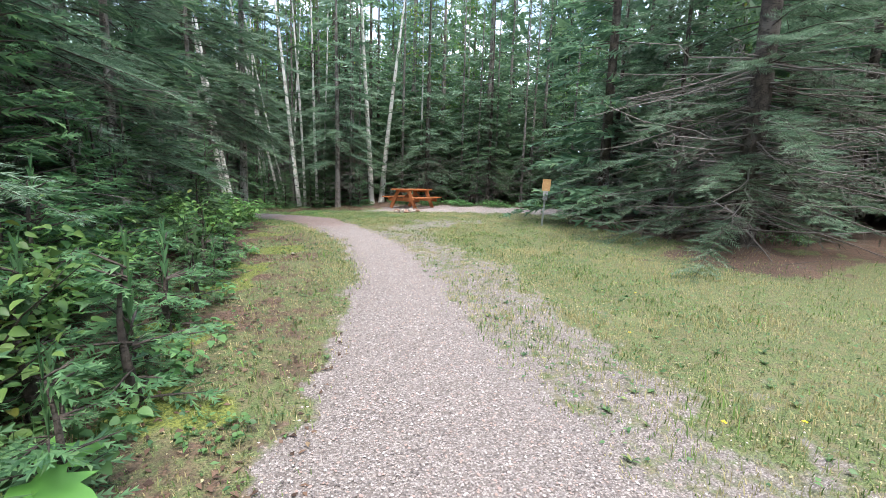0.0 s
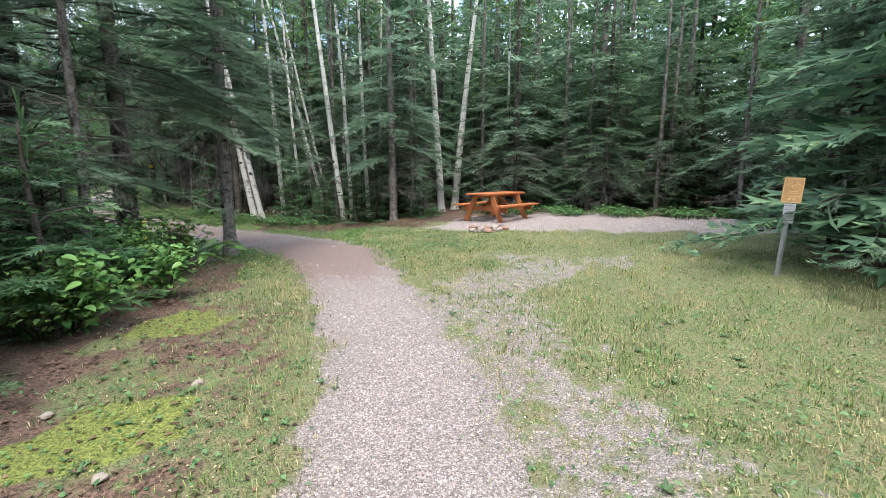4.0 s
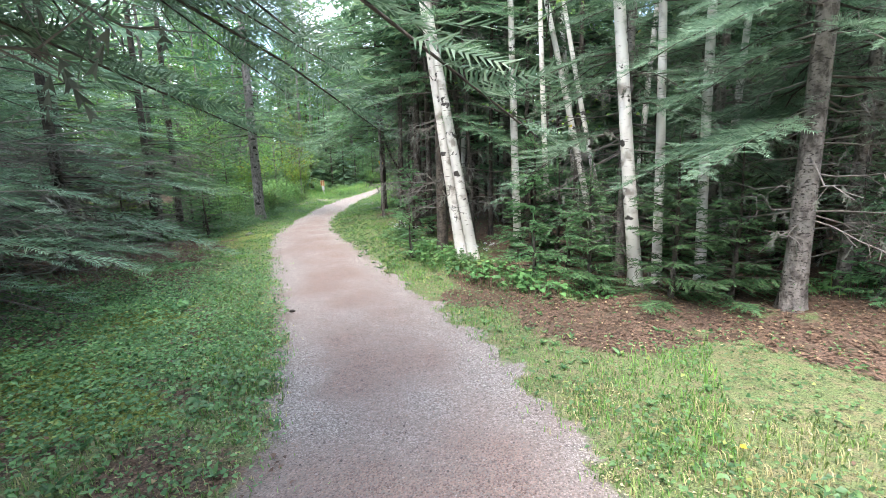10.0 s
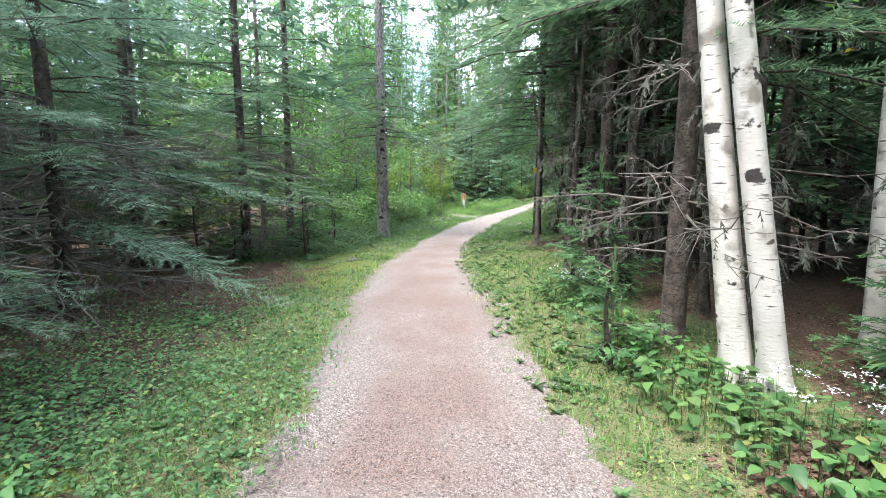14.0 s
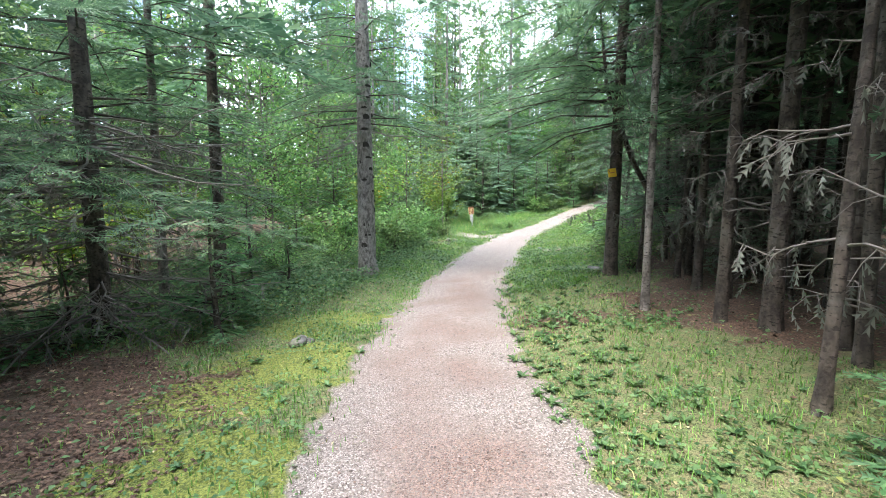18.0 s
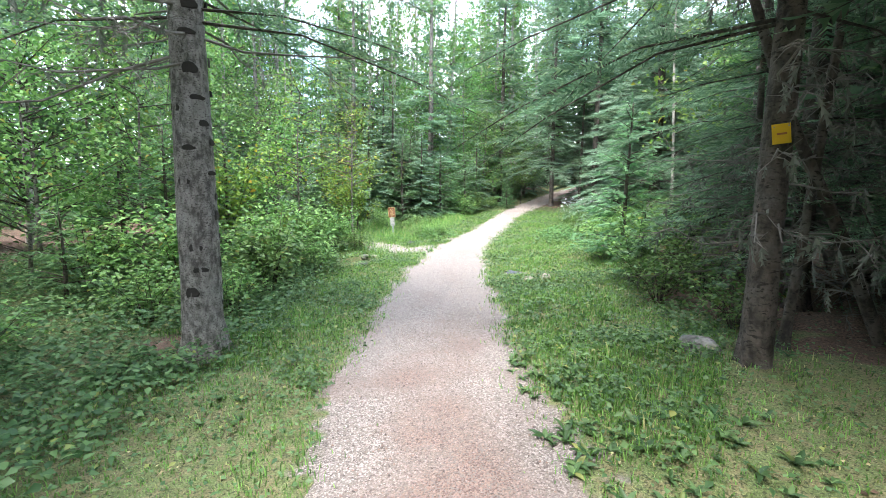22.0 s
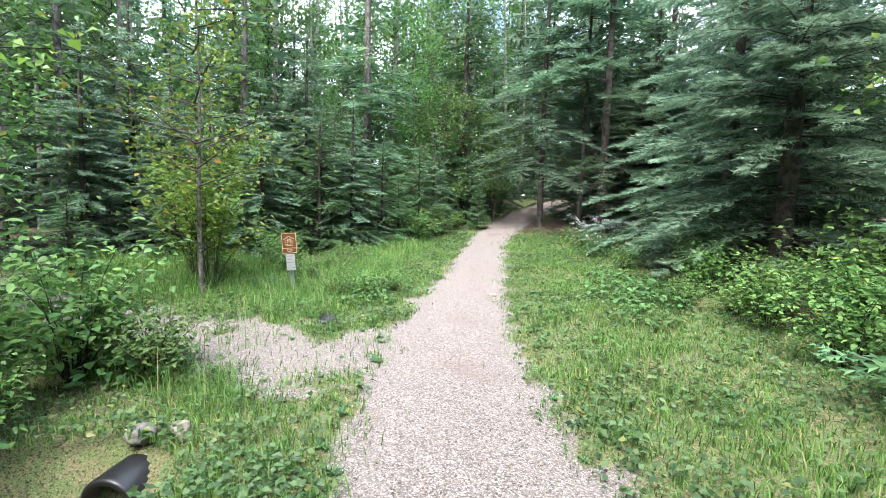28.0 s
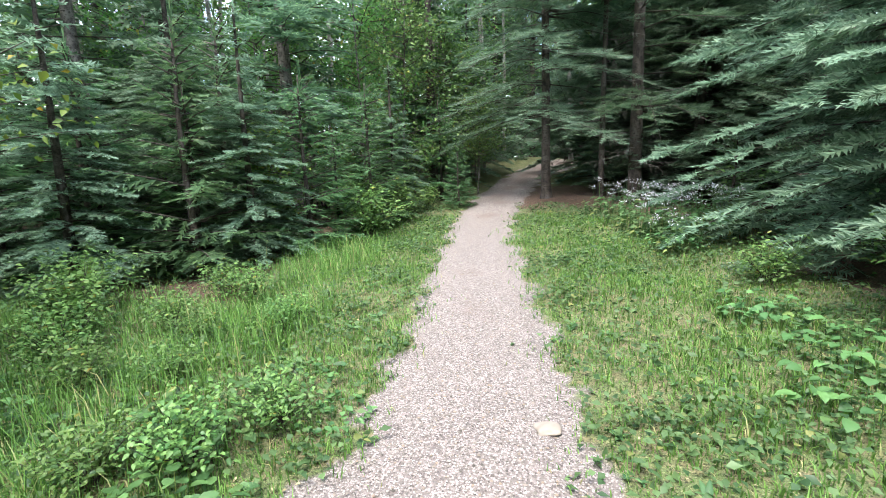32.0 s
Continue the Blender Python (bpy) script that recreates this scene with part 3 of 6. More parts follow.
def band(name, line, step, lanes, label, ragged=0.075, lift=0.007, seed=31, fade=0.0):
    """A gravel surface along a line, with ragged edges, just above the ground."""
    pts = []
    for (ax, ay, ar), (bx, by, br) in zip(line, line[1:]):
        n = max(1, int(math.hypot(bx - ax, by - ay) / step))
        pts += [(ax + (bx - ax) * k / n, ay + (by - ay) * k / n, ar + (br - ar) * k / n) for k in range(n)]
    pts = np.array(pts + [line[-1]])
    for _ in range(6):
        pts[1:-1] = (pts[:-2] + 2 * pts[1:-1] + pts[2:]) / 4
    d = unit(np.gradient(pts[:, :2], axis=0))
    side = np.stack([-d[:, 1], d[:, 0]], -1)
    s = np.linspace(-1, 1, lanes)
    s = np.sign(s) * np.abs(s) ** 0.8
    run = np.arange(len(pts)) * step
    w = []
    for sg, q in ((-1, 0), (1, 40)):
        w.append(pts[:, 2] + ragged * (0.6 * waves(run, run * 0 + q, 0.9, seed) + 0.5 * waves(run, run * 0 + q, 0.25, seed + 1)))
    half = np.where(s[None, :] < 0, w[0][:, None], w[1][:, None])
    xy = pts[:, None, :2] + side[:, None] * (s[None, :] * half)[:, :, None]
    z = land(xy[..., 0], xy[..., 1]) + lift + 0.02 * (1 - s[None, :] ** 2) - 0.012 * (np.abs(s[None, :]) > 0.99)
    V = np.concatenate([xy, z[..., None]], -1).reshape(-1, 3)
    i = np.arange(len(V)).reshape(len(pts), lanes)
    Q = np.stack([i[:-1, :-1], i[1:, :-1], i[1:, 1:], i[:-1, 1:]], -1).reshape(-1, 4)
    me = mesh_of(name, V, Q, M_GRAVEL, True)
    at = me.attributes.new("needles", "FLOAT", "POINT")
    at.data.foreach_set("value", needles_on(V[:, 0], V[:, 1]).astype(np.float32))
    return tagged(new(name, me), label, "gravel path", kind="structure")


band("trail", TRAIL, 0.09, 15, "pinkish grey crushed gravel footpath through woods")

# ---- what grows: builders ----
def spruce_crown(seed, height, z0, reach, gap, shoot_gap, droop=0.35, up=0.25, teeth=4, width=0.05, lean=(0, 0), top=7.0, sparse=0.0, long=0.62):
    """A crown of whorled, drooping limbs with needle sprays; also the limbs as sticks."""
    r = np.random.default_rng(seed)
    green, wood = Pile(), Pile()
    z = z0
    while z < height - 0.15:
        f = (z - z0) / (height - z0)
        coarse = 1.0 if z < top else 2.4
        for k in range(r.integers(4, 6)):
            if r.random() < sparse:
                continue
            az = r.uniform(0, 6.283)
            l = max(0.15, reach * (1 - f) ** 0.75 * r.uniform(0.65, 1.12))
            d = np.array([math.cos(az), math.sin(az), 0])
            side = np.array([-math.sin(az), math.cos(az), 0])
            zz = z + r.uniform(-0.12, 0.12)
            lift, fall = up * r.uniform(0.5, 1.4) * (0.3 + f), droop * r.uniform(0.7, 1.35) * (1.1 - 0.6 * f)
            curve = lambda s: np.array([lean[0] * zz, lean[1] * zz, zz]) + d * (l * s[:, None]) + np.array([0, 0, 1.0]) * (l * (lift * s - fall * s * s + 0.22 * fall * s ** 4))[:, None]
            st = np.array([0.0, 0.35, 0.7, 1.0])
            c = curve(st)
            rods(wood, c[:-1], c[1:], [0.009 * l ** 0.5 + 0.004, 0.009, 0.006], [0.009, 0.006, 0.002])
            n = max(3, int(l / (shoot_gap * coarse)))
            s = np.clip(np.linspace(0.16, 1.0, n) + r.uniform(-0.02, 0.02, n), 0, 1)
            for sg in (1, -1):
                p = curve(s)
                sl = np.clip(0.42 * l * (1.02 - s) + 0.10, 0.10, long) * r.uniform(0.7, 1.25, n)
                sd = d * 0.85 + side * sg * r.uniform(0.5, 1.1, n)[:, None] + np.array([0, 0, 1.0]) * r.uniform(-0.45, 0.08, n)[:, None]
                nrm = np.cross(unit(sd), np.array([0, 0, 1.0]) + 0.5 * r.normal(size=(n, 3)))
                twigs(green, p, sd, nrm, sl, width * coarse ** 0.7 * (0.7 + 0.6 * sl / 0.4), teeth if coarse == 1 else 2, 0.35, r)
            tipn = np.cross(d, np.array([0, 0, 1.0]))
            twigs(green, curve(np.array([0.82])), d + np.array([0, 0, -0.1]), tipn, 0.24 * l ** 0.5, width, teeth, 0.3, r)
        z += gap * coarse * r.uniform(0.8, 1.2)
    twigs(green, np.array([[lean[0] * height, lean[1] * height, height - 0.35]] * 3), np.array([[0, 0, 1.0]] * 3), r.normal(size=(3, 3)), 0.45, width, teeth, 0.3, r)
    return green, wood


def dead_limbs(seed, z0, z1, reach, count, pile=None, hairy=None):
    """Bare grey lower limbs with side twigs."""
    r = np.random.default_rng(seed)
    pile = pile or Pile()
    for k in range(count):
        z, az, l = r.uniform(z0, z1), r.uniform(0, 6.283), reach * r.uniform(0.35, 1.1)
        d = np.array([math.cos(az), math.sin(az), 0])
        side = np.array([-d[1], d[0], 0])
        s = np.linspace(0, 1, 5)
        c = np.array([0, 0, z]) + d * (l * s)[:, None] + np.array([0, 0, 1.0]) * (l * (r.uniform(-0.5, 0.06) * s + 0.12 * s * s) + 0.06 * r.normal(size=5) * s)[:, None] + side * (0.09 * l * r.normal(size=5) * s)[:, None]
        rods(pile, c[:-1], c[1:], np.array([0.012, 0.010, 0.007, 0.005]) * (0.6 + l * 0.4), np.array([0.010, 0.007, 0.005, 0.002]) * (0.6 + l * 0.4))
        m = int(4 + l * 5)
        q = r.uniform(0.25, 1, m)
        base = np.array([np.interp(q, s, c[:, i]) for i in range(3)]).T
        td = unit(d * r.uniform(0.3, 0.9, m)[:, None] + side * r.choice([-1, 1], m)[:, None] * r.uniform(0.4, 1, m)[:, None] + np.array([0, 0, 1.0]) * r.uniform(-0.8, 0.25, m)[:, None])
        ll = (0.12 + 0.3 * l * (1.1 - q)) * r.uniform(0.5, 1.2, m)
        mid = base + td * (0.55 * ll)[:, None]
        tip = base + td * ll[:, None] + np.array([0, 0, 1.0]) * (ll * r.uniform(-0.35, 0.1, m))[:, None]
        rods(pile, base, mid, 0.004, 0.003)
        rods(pile, mid, tip, 0.003, 0.0012)
        if hairy is not None:
            h = min(m, 5)
            twigs(hairy, mid[:h], np.array([[0, 0, -1.0]] * h) + 0.3 * r.normal(size=(h, 3)), r.normal(size=(h, 3)), r.uniform(0.06, 0.16, h), 0.025, 3, 0.4, r)
    return pile


def trunk_mesh(name, height, radius, material, lean=(0, 0), bend=0.0, seed=1, sides=12, flare=0.45, rough=0.05, stop=None):
    r = np.random.default_rng(seed)
    stop = stop or height
    s = np.concatenate([[0, 0.012, 0.03, 0.06], np.linspace(0.1, 1, 15)]) * stop
    f = s / height
    ph = r.uniform(0, 6.28)
    x = lean[0] * s + bend * np.sin(f * 5 + ph) - bend * math.sin(ph)
    y = lean[1] * s + bend * np.cos(f * 4 + ph) - bend * math.cos(ph)
    rad = radius * (1 - 0.8 * f) * (1 + flare * np.exp(-s / 0.13))
    V, F = tube(np.stack([x, y, s - 0.06], -1), rad, sides, rough, seed)
    if flare > 0.2:
        low = V[:, 2] < 0.12
        a = np.arctan2(V[:, 1], V[:, 0])
        V[low, :2] *= (1 + 0.16 * np.sin(a[low] * 5 + ph))[:, None]
    return mesh_of(name, V, F, material, True)


def make_thing(name, parts, label, category, group=""):
    """An empty at the base with its part meshes under it, far off until copied."""
    e = new(name)
    e.empty_display_size = 0.1
    for pname, me, plabel in parts:
        part(pname, me, e, plabel)
    return tagged(e, label, category, group)


USED = set()


def stand(proto, x, y, turn=0.0, size=1.0, label="", sink=0.0, tilt=(0, 0), group=""):
    """Stands a thing on the ground: the first time the thing itself, then copies."""
    z = float(land(x, y)) - sink
    m = pose(x, y, z, tilt[0], tilt[1], turn) @ Matrix.Diagonal((size, size, size, 1))
    if proto.name in USED:
        ob = copy_thing(proto, pose(0, 0, 0))
    else:
        USED.add(proto.name)
        ob = proto
    ob.matrix_basis = m
    if label or group:
        tagged(ob, label, "", group)
    return ob

# ---- kinds of tree ----
def spruce_kind(name, seed, height, z0, reach, radius, gap=0.33, shoot=0.15, mat=M_SPRUCE, bark=M_BARK, dead=None, label="", teeth=4, droop=0.35, width=0.05, sparse=0.0, top=6.5, up=0.25, long=0.62):
    green, wood = spruce_crown(seed, height, z0, reach, gap, shoot, droop, up, teeth, width, top=top, sparse=sparse, long=long)
    parts = [("trunk", trunk_mesh("trunk", height, radius, bark, seed=seed, bend=0.02), ""), ("crown", green.mesh("crown", mat), ""), ("limb_wood", wood.mesh("limb_wood", M_BARK_DARK), "")]
    if dead:
        hair = Pile()
        pile = dead_limbs(seed + 50, dead[0], dead[1], dead[2], dead[3], None, hair)
        parts.append(("deadwood", pile.mesh("deadwood", M_DEADTWIG), "bare grey dead branches"))
        if hair.v:
            parts.append(("lichen", hair.mesh("lichen", M_LICHEN), "pale hanging lichen"))
    return make_thing(name, parts, label or "dark green spruce with drooping needled limbs", "tree")


def leafy_crown(seed, z0, z1, reach, limbs, per, size, pile=None, wood=None, lean=(0, 0), rise=0.6):
    r = np.random.default_rng(seed)
    pile, wood = pile or Pile(), wood or Pile()
    for k in range(limbs):
        z, az = r.uniform(z0, z1), r.uniform(0, 6.283)
        l = reach * r.uniform(0.4, 1.0) * (1.1 - 0.5 * (z - z0) / max(z1 - z0, 0.1))
        d = np.array([math.cos(az), math.sin(az), rise * r.uniform(0.2, 1.2)])
        s = np.linspace(0, 1, 4)
        c = np.array([lean[0] * z, lean[1] * z, z]) + d * (l * s)[:, None] + r.normal(size=(4, 3)) * 0.05 * s[:, None]
        rods(wood, c[:-1], c[1:], [0.014, 0.010, 0.006], [0.010, 0.006, 0.003])
        q = r.uniform(0.25, 1.05, per)
        p = np.array([np.interp(q, s, c[:, i]) for i in range(3)]).T + r.normal(size=(per, 3)) * [0.16, 0.16, 0.12] * l ** 0.5
        dd = r.normal(size=(per, 3)) * [1, 1, 0.4] + [0, 0, -0.35]
        leaves(pile, p, dd, np.array([[0, 0, 1.0]]) + 0.6 * r.normal(size=(per, 3)), size * r.uniform(0.6, 1.3, per), size * 0.72 * r.uniform(0.7, 1.2, per))
    return pile, wood


def birch_kind(name, seed, height, radius, lean, label, bark=M_BIRCH, leaf=M_ASPENLEAF, crown_from=5.0, limbs=22, per=26, bend=0.05, bulk=1.0):
    pile, wood = leafy_crown(seed, crown_from, height * 0.97, 1.6 * bulk, limbs, per, 0.085 * bulk, lean=lean)
    r = np.random.default_rng(seed)
    for k in range(5):
        z = r.uniform(0.4, 1.0) * max(crown_from, 1.0)
        a = r.uniform(0, 6.28)
        base = np.array([lean[0] * z, lean[1] * z, z])
        tip = base + np.array([math.cos(a), math.sin(a), 0.5]) * r.uniform(0.15, 0.7)
        rods(wood, base[None], tip[None], 0.009, 0.003)
    parts = [("trunk", trunk_mesh("trunk", height, radius, bark, lean, bend, seed, 12, 0.3, 0.03), ""), ("crown", pile.mesh("crown", leaf), ""), ("limb_wood", wood.mesh("limb_wood", M_BARK_DARK), "")]
    return make_thing(name, parts, label, "tree")


def shrub_kind(name, seed, height, reach, stems, per, size, mat, label, category="shrub", droopy=0.2):
    """Many-stemmed leafy bush."""
    r = np.random.default_rng(seed)
    pile, wood = Pile(), Pile()
    for k in range(stems):
        a, out, h = r.uniform(0, 6.283), reach * r.uniform(0.1, 1.0), height * r.uniform(0.45, 1.0)
        s = np.linspace(0, 1, 4)
        d = np.array([math.cos(a), math.sin(a), 0])
        c = d * (0.05 + out * s ** 1.4)[:, None] + np.array([0, 0, 1.0]) * (h * s * (1.12 - 0.22 * s))[:, None] + r.normal(size=(4, 3)) * 0.03 * s[:, None]
        rods(wood, c[:-1], c[1:], [0.007, 0.005, 0.004], [0.005, 0.004, 0.002])
        q = r.uniform(0.22, 1.03, per) ** 0.75
        p = np.array([np.interp(q, s, c[:, i]) for i in range(3)]).T + r.normal(size=(per, 3)) * 0.09
        p[:, 2] = np.maximum(p[:, 2], 0.04)
        az = r.uniform(0, 6.283, per)
        dd = np.stack([np.cos(az), np.sin(az), r.uniform(-0.6, 0.25, per)], -1)
        leaves(pile, p, dd, np.array([[0, 0, 1.0]]) + 0.35 * r.normal(size=(per, 3)), size * r.uniform(0.55, 1.3, per), size * 0.66 * r.uniform(0.75, 1.2, per), 0.2, True)
    return make_thing(name, [("stemwork", wood.mesh("stemwork", M_BARK_DARK), ""), ("foliage", pile.mesh("foliage", mat), "")], label, category)


def herb_kind(name, seed, radius, count, size, mat, label, tall=0.25, category="plant", flowers=0):
    """Low broad-leaved clump."""
    r = np.random.default_rng(seed)
    pile, wood = Pile(), Pile()
    a, q = r.uniform(0, 6.283, count), radius * np.sqrt(r.uniform(0, 1, count))
    h = tall * r.uniform(0.35, 1.0, count) * (1.1 - 0.5 * q / radius)
    p = np.stack([q * np.cos(a), q * np.sin(a), h], -1)
    rods(wood, np.stack([p[:, 0] * 0.9, p[:, 1] * 0.9, p[:, 2] * 0 - 0.02], -1), p, 0.003, 0.002)
    az = a + r.normal(size=count) * 0.9
    leaves(pile, p, np.stack([np.cos(az), np.sin(az), r.uniform(-0.35, 0.2, count)], -1), np.array([[0, 0, 1.0]]) + 0.25 * r.normal(size=(count, 3)), size * r.uniform(0.55, 1.25, count), size * 0.74 * r.uniform(0.8, 1.2, count), 0.2, True)
    parts = [("stemwork", wood.mesh("stemwork", M_HERB), ""), ("foliage", pile.mesh("foliage", mat), "")]
    if flowers:
        pet = Pile()
        for k in range(flowers):
            c = np.array([r.normal() * radius * 0.55, r.normal() * radius * 0.55, tall * r.uniform(0.95, 1.35)])
            n = 20
            pp = c + r.normal(size=(n, 3)) * [0.04, 0.04, 0.015]
            leaves(pet, pp, r.normal(size=(n, 3)) * [1, 1, 0.3], np.array([[0, 0, 1.0]] * n), 0.035, 0.022, 0.05)
            rods(wood, (c * [0.8, 0.8, 0])[None], c[None], 0.003, 0.002)
        parts[0] = ("stemwork", wood.mesh("stemwork", M_HERB), "")
        parts.append(("blossom", pet.mesh("blossom", M_PETAL), "white flower heads"))
    return make_thing(name, parts, label, category)


M_PETAL = make_plain("white_petals", (0.50, 0.50, 0.56), (0.70, 0.70, 0.76), 30, 0.7, 0)

SPRUCES = [spruce_kind("spruce", 100 + k, h, z0, reach, rad, 0.34, 0.155, M_SPRUCE, M_BARK, (0.5, z0 + 1.2, 1.5, 30), "tall spruce with grey dead lower branches", top=5.0)
           for k, (h, z0, reach, rad) in enumerate(((11.5, 1.3, 2.4, 0.13), (10.5, 0.9, 2.2, 0.11), (12.5, 1.8, 2.5, 0.15)))]
BACK = [spruce_kind("spruce", 115 + k, h, z0, reach, rad, 0.40, 0.24, M_SPRUCE, M_BARK_DARK, (0.5, z0 + 1.0, 1.4, 12), "spruce standing back in the woods", 3, 0.35, 0.075, top=7.0)
        for k, (h, z0, reach, rad) in enumerate(((12.5, 0.5, 2.3, 0.13), (13.5, 0.9, 2.4, 0.12), (11.0, 0.4, 2.2, 0.10)))]
POLES = [spruce_kind("slim_spruce", 130 + k, h, z0, 1.25, rad, 0.5, 0.26, M_SPRUCE, M_BARK_DARK, (0.6, z0 + 1.0, 0.95, 22), "slim dark spruce trunk with bare twiggy branches", 3, 0.35, 0.075, top=5.5)
         for k, (h, z0, rad) in enumerate(((10.5, 2.8, 0.07), (11.0, 3.2, 0.08), (10.0, 2.4, 0.055)))]
FULL = [spruce_kind("full_spruce", 150 + k, h, 0.35, reach, 0.13, 0.17, 0.075, M_BLUE, M_BARK_DARK, None, "dense blue-green spruce with boughs to the ground", 6, 0.42, 0.056, 0.0, 5.0, 0.3, 0.27)
        for k, (h, reach) in enumerate(((9.0, 2.6), (7.5, 2.2)))]
CANOPY = [spruce_kind("tall_spruce", 140 + k, 12.0, z0, 2.4, 0.10, 0.36, 0.17, M_SPRUCE, M_BARK_DARK, (0.7, z0 + 0.8, 1.3, 34), "tall spruce with a bare dark trunk and high crown", 4, 0.35, 0.06, top=4.0) for k, z0 in enumerate((3.4, 3.9))]
SAPLINGS = [spruce_kind("young_spruce", 170 + k, h, 0.12, reach, 0.025 + 0.008 * h, 0.17, 0.085, M_FIR, M_BARK_DARK, None, "young spruce with soft green needles", 4, 0.12, 0.036, 0.0, 9, 0.5)
            for k, (h, reach) in enumerate(((2.6, 0.95), (1.5, 0.62), (0.8, 0.42)))]
BOUGHS = [spruce_kind("drooping_spruce", 160 + k, h, z0, reach, 0.07, 0.38, 0.10, mat, M_BARK, (0.35, z0 + 1.2, 1.3, 36), "spruce with pale green drooping boughs and dead twigs", 15, 0.5, 0.036, 0.22, 4.8, 0.2, 0.48)
          for k, (h, z0, reach, mat) in enumerate(((10.5, 1.5, 1.9, M_BLUE), (9.5, 1.1, 1.7, M_SPRUCE), (11.5, 2.1, 2.1, M_BLUE)))]
LOWS = [spruce_kind("low_boughed_spruce", 180 + k, h, z0, reach, 0.095, 0.25, 0.095, mat, M_BARK_DARK, (0.25, 2.3, reach * 0.8, 64 if k < 2 else 100), "spruce with dense low boughs and grey dead twigs" if k < 2 else "spruce with open pale boughs and a tangle of dead twigs", 9, 0.42 if k < 2 else 0.3, 0.036, 0.12 if k < 2 else 0.3, 4.4, 0.25, 0.42)
        for k, (h, z0, reach, mat) in enumerate(((11.0, 0.75, 2.2, M_BLUE), (10.0, 1.0, 2.0, M_SPRUCE), (10.0, 0.9, 2.9, M_BLUE), (11.0, 1.5, 2.3, M_SPRUCE)))]
STICKS = [spruce_kind("thin_spruce", 185 + k, h, z0, 0.8, rad, 0.55, 0.3, M_SPRUCE, M_BARK_DARK, (0.35, z0 + 0.8, 0.6, 18), "thin dark spruce stem with dead twigs in shade", 3, 0.35, 0.075, top=4.0)
          for k, (h, z0, rad) in enumerate(((8.0, 3.4, 0.034), (9.0, 3.9, 0.045)))]
CROWNED = [spruce_kind("slim_tall_spruce", 145 + k, 12.5, z0, 2.3, rad, 0.38, 0.22, M_SPRUCE, M_BARK_DARK, (0.6, z0 + 0.8, 0.8, 22), "slim dark spruce trunk with a wide high crown", 3, 0.35, 0.085, top=7.0) for k, (z0, rad) in enumerate(((3.3, 0.065), (3.7, 0.055)))]
ASPENS = [birch_kind("aspen", 190 + k, 12.5, 0.065, (0.02 * (-1) ** k, 0.012), "tall pale-barked aspen with small green leaves", M_ASPEN, M_ASPENLEAF, 2.0, 64, 36, 0.09) for k in range(2)]
YOUNG = [birch_kind("young_leafy_tree", 240 + k, h, 0.03, (0.03, -0.02 * k), "young broad-leaved tree with dense green foliage", M_BARK, mat, 0.6, n, 52, 0.04) for k, (h, n, mat) in enumerate(((4.6, 52, M_SHRUB), (3.4, 40, M_SHRUB), (6.0, 62, M_ASPENLEAF)))]
YELLOW_TREE = birch_kind("yellowing_sapling", 250, 4.4, 0.032, (0.03, 0.0), "slender sapling with large yellowing leaves", M_BARK, M_YELLOW, 1.3, 30, 26, 0.05)
BUSHES = [shrub_kind("bush", 200 + k, h, reach, st, per, size, mat, lab) for k, (h, reach, st, per, size, mat, lab) in enumerate((
    (1.35, 0.8, 26, 46, 0.078, M_SHRUB, "leafy green bush at the woodland edge"), (0.85, 0.6, 20, 40, 0.065, M_SHRUB, "low bright green leafy bush"),
    (2.3, 1.0, 20, 60, 0.085, M_YELLOW, "tall bush with yellowing leaves"), (1.0, 0.7, 14, 26, 0.12, M_SHRUB, "bush with broad lobed leaves")))]
M_BROAD = make_leaf("broad_woodland_leaves", (0.045, 0.118, 0.042), (0.145, 0.285, 0.095), (0.24, 0.30, 0.09), 0.3, 0.4, 0.965)
HERBS = [herb_kind("herb_clump", 220 + k, rad, n, size, M_BROAD, lab, tall) for k, (rad, n, size, mat, lab, tall) in enumerate((
    (0.42, 105, 0.085, M_HERB, "clump of broad-leaved woodland plants", 0.28), (0.34, 60, 0.075, M_HERB, "low clump of green woodland plants", 0.18), (0.5, 100, 0.09, M_HERB, "large-leaved plants at the trail edge", 0.30)))]
FLOWERS = herb_kind("flower_clump", 230, 0.55, 90, 0.10, M_HERB, "clump of white-flowered plants", 0.55, "plant", 11)
BROAD = [birch_kind("tall_leafy_tree", 260 + k, 14.0, 0.085, (0.015 * (-1) ** k, 0.01), "tall broad-leaved tree with yellow-green foliage", M_ASPEN, mat, 3.0, 120, 44, 0.10, bulk=1.5) for k, mat in enumerate((M_ASPENLEAF, M_SHRUB))]


# ---- trees that stand by the trail ----
TAKEN = []


def tree(proto, x, y, turn=0.0, size=1.0, **kw):
    TAKEN.append((x, y))
    return stand(proto, x, y, turn, size, **kw)


def own_birch(x, y, height, radius, lean, seed, label, bark=M_BIRCH, per=22, limbs=16):
    tree(birch_kind("birch", seed, height, radius, lean, label, bark, M_ASPENLEAF, 5.2, limbs, per, 0.04), x, y)


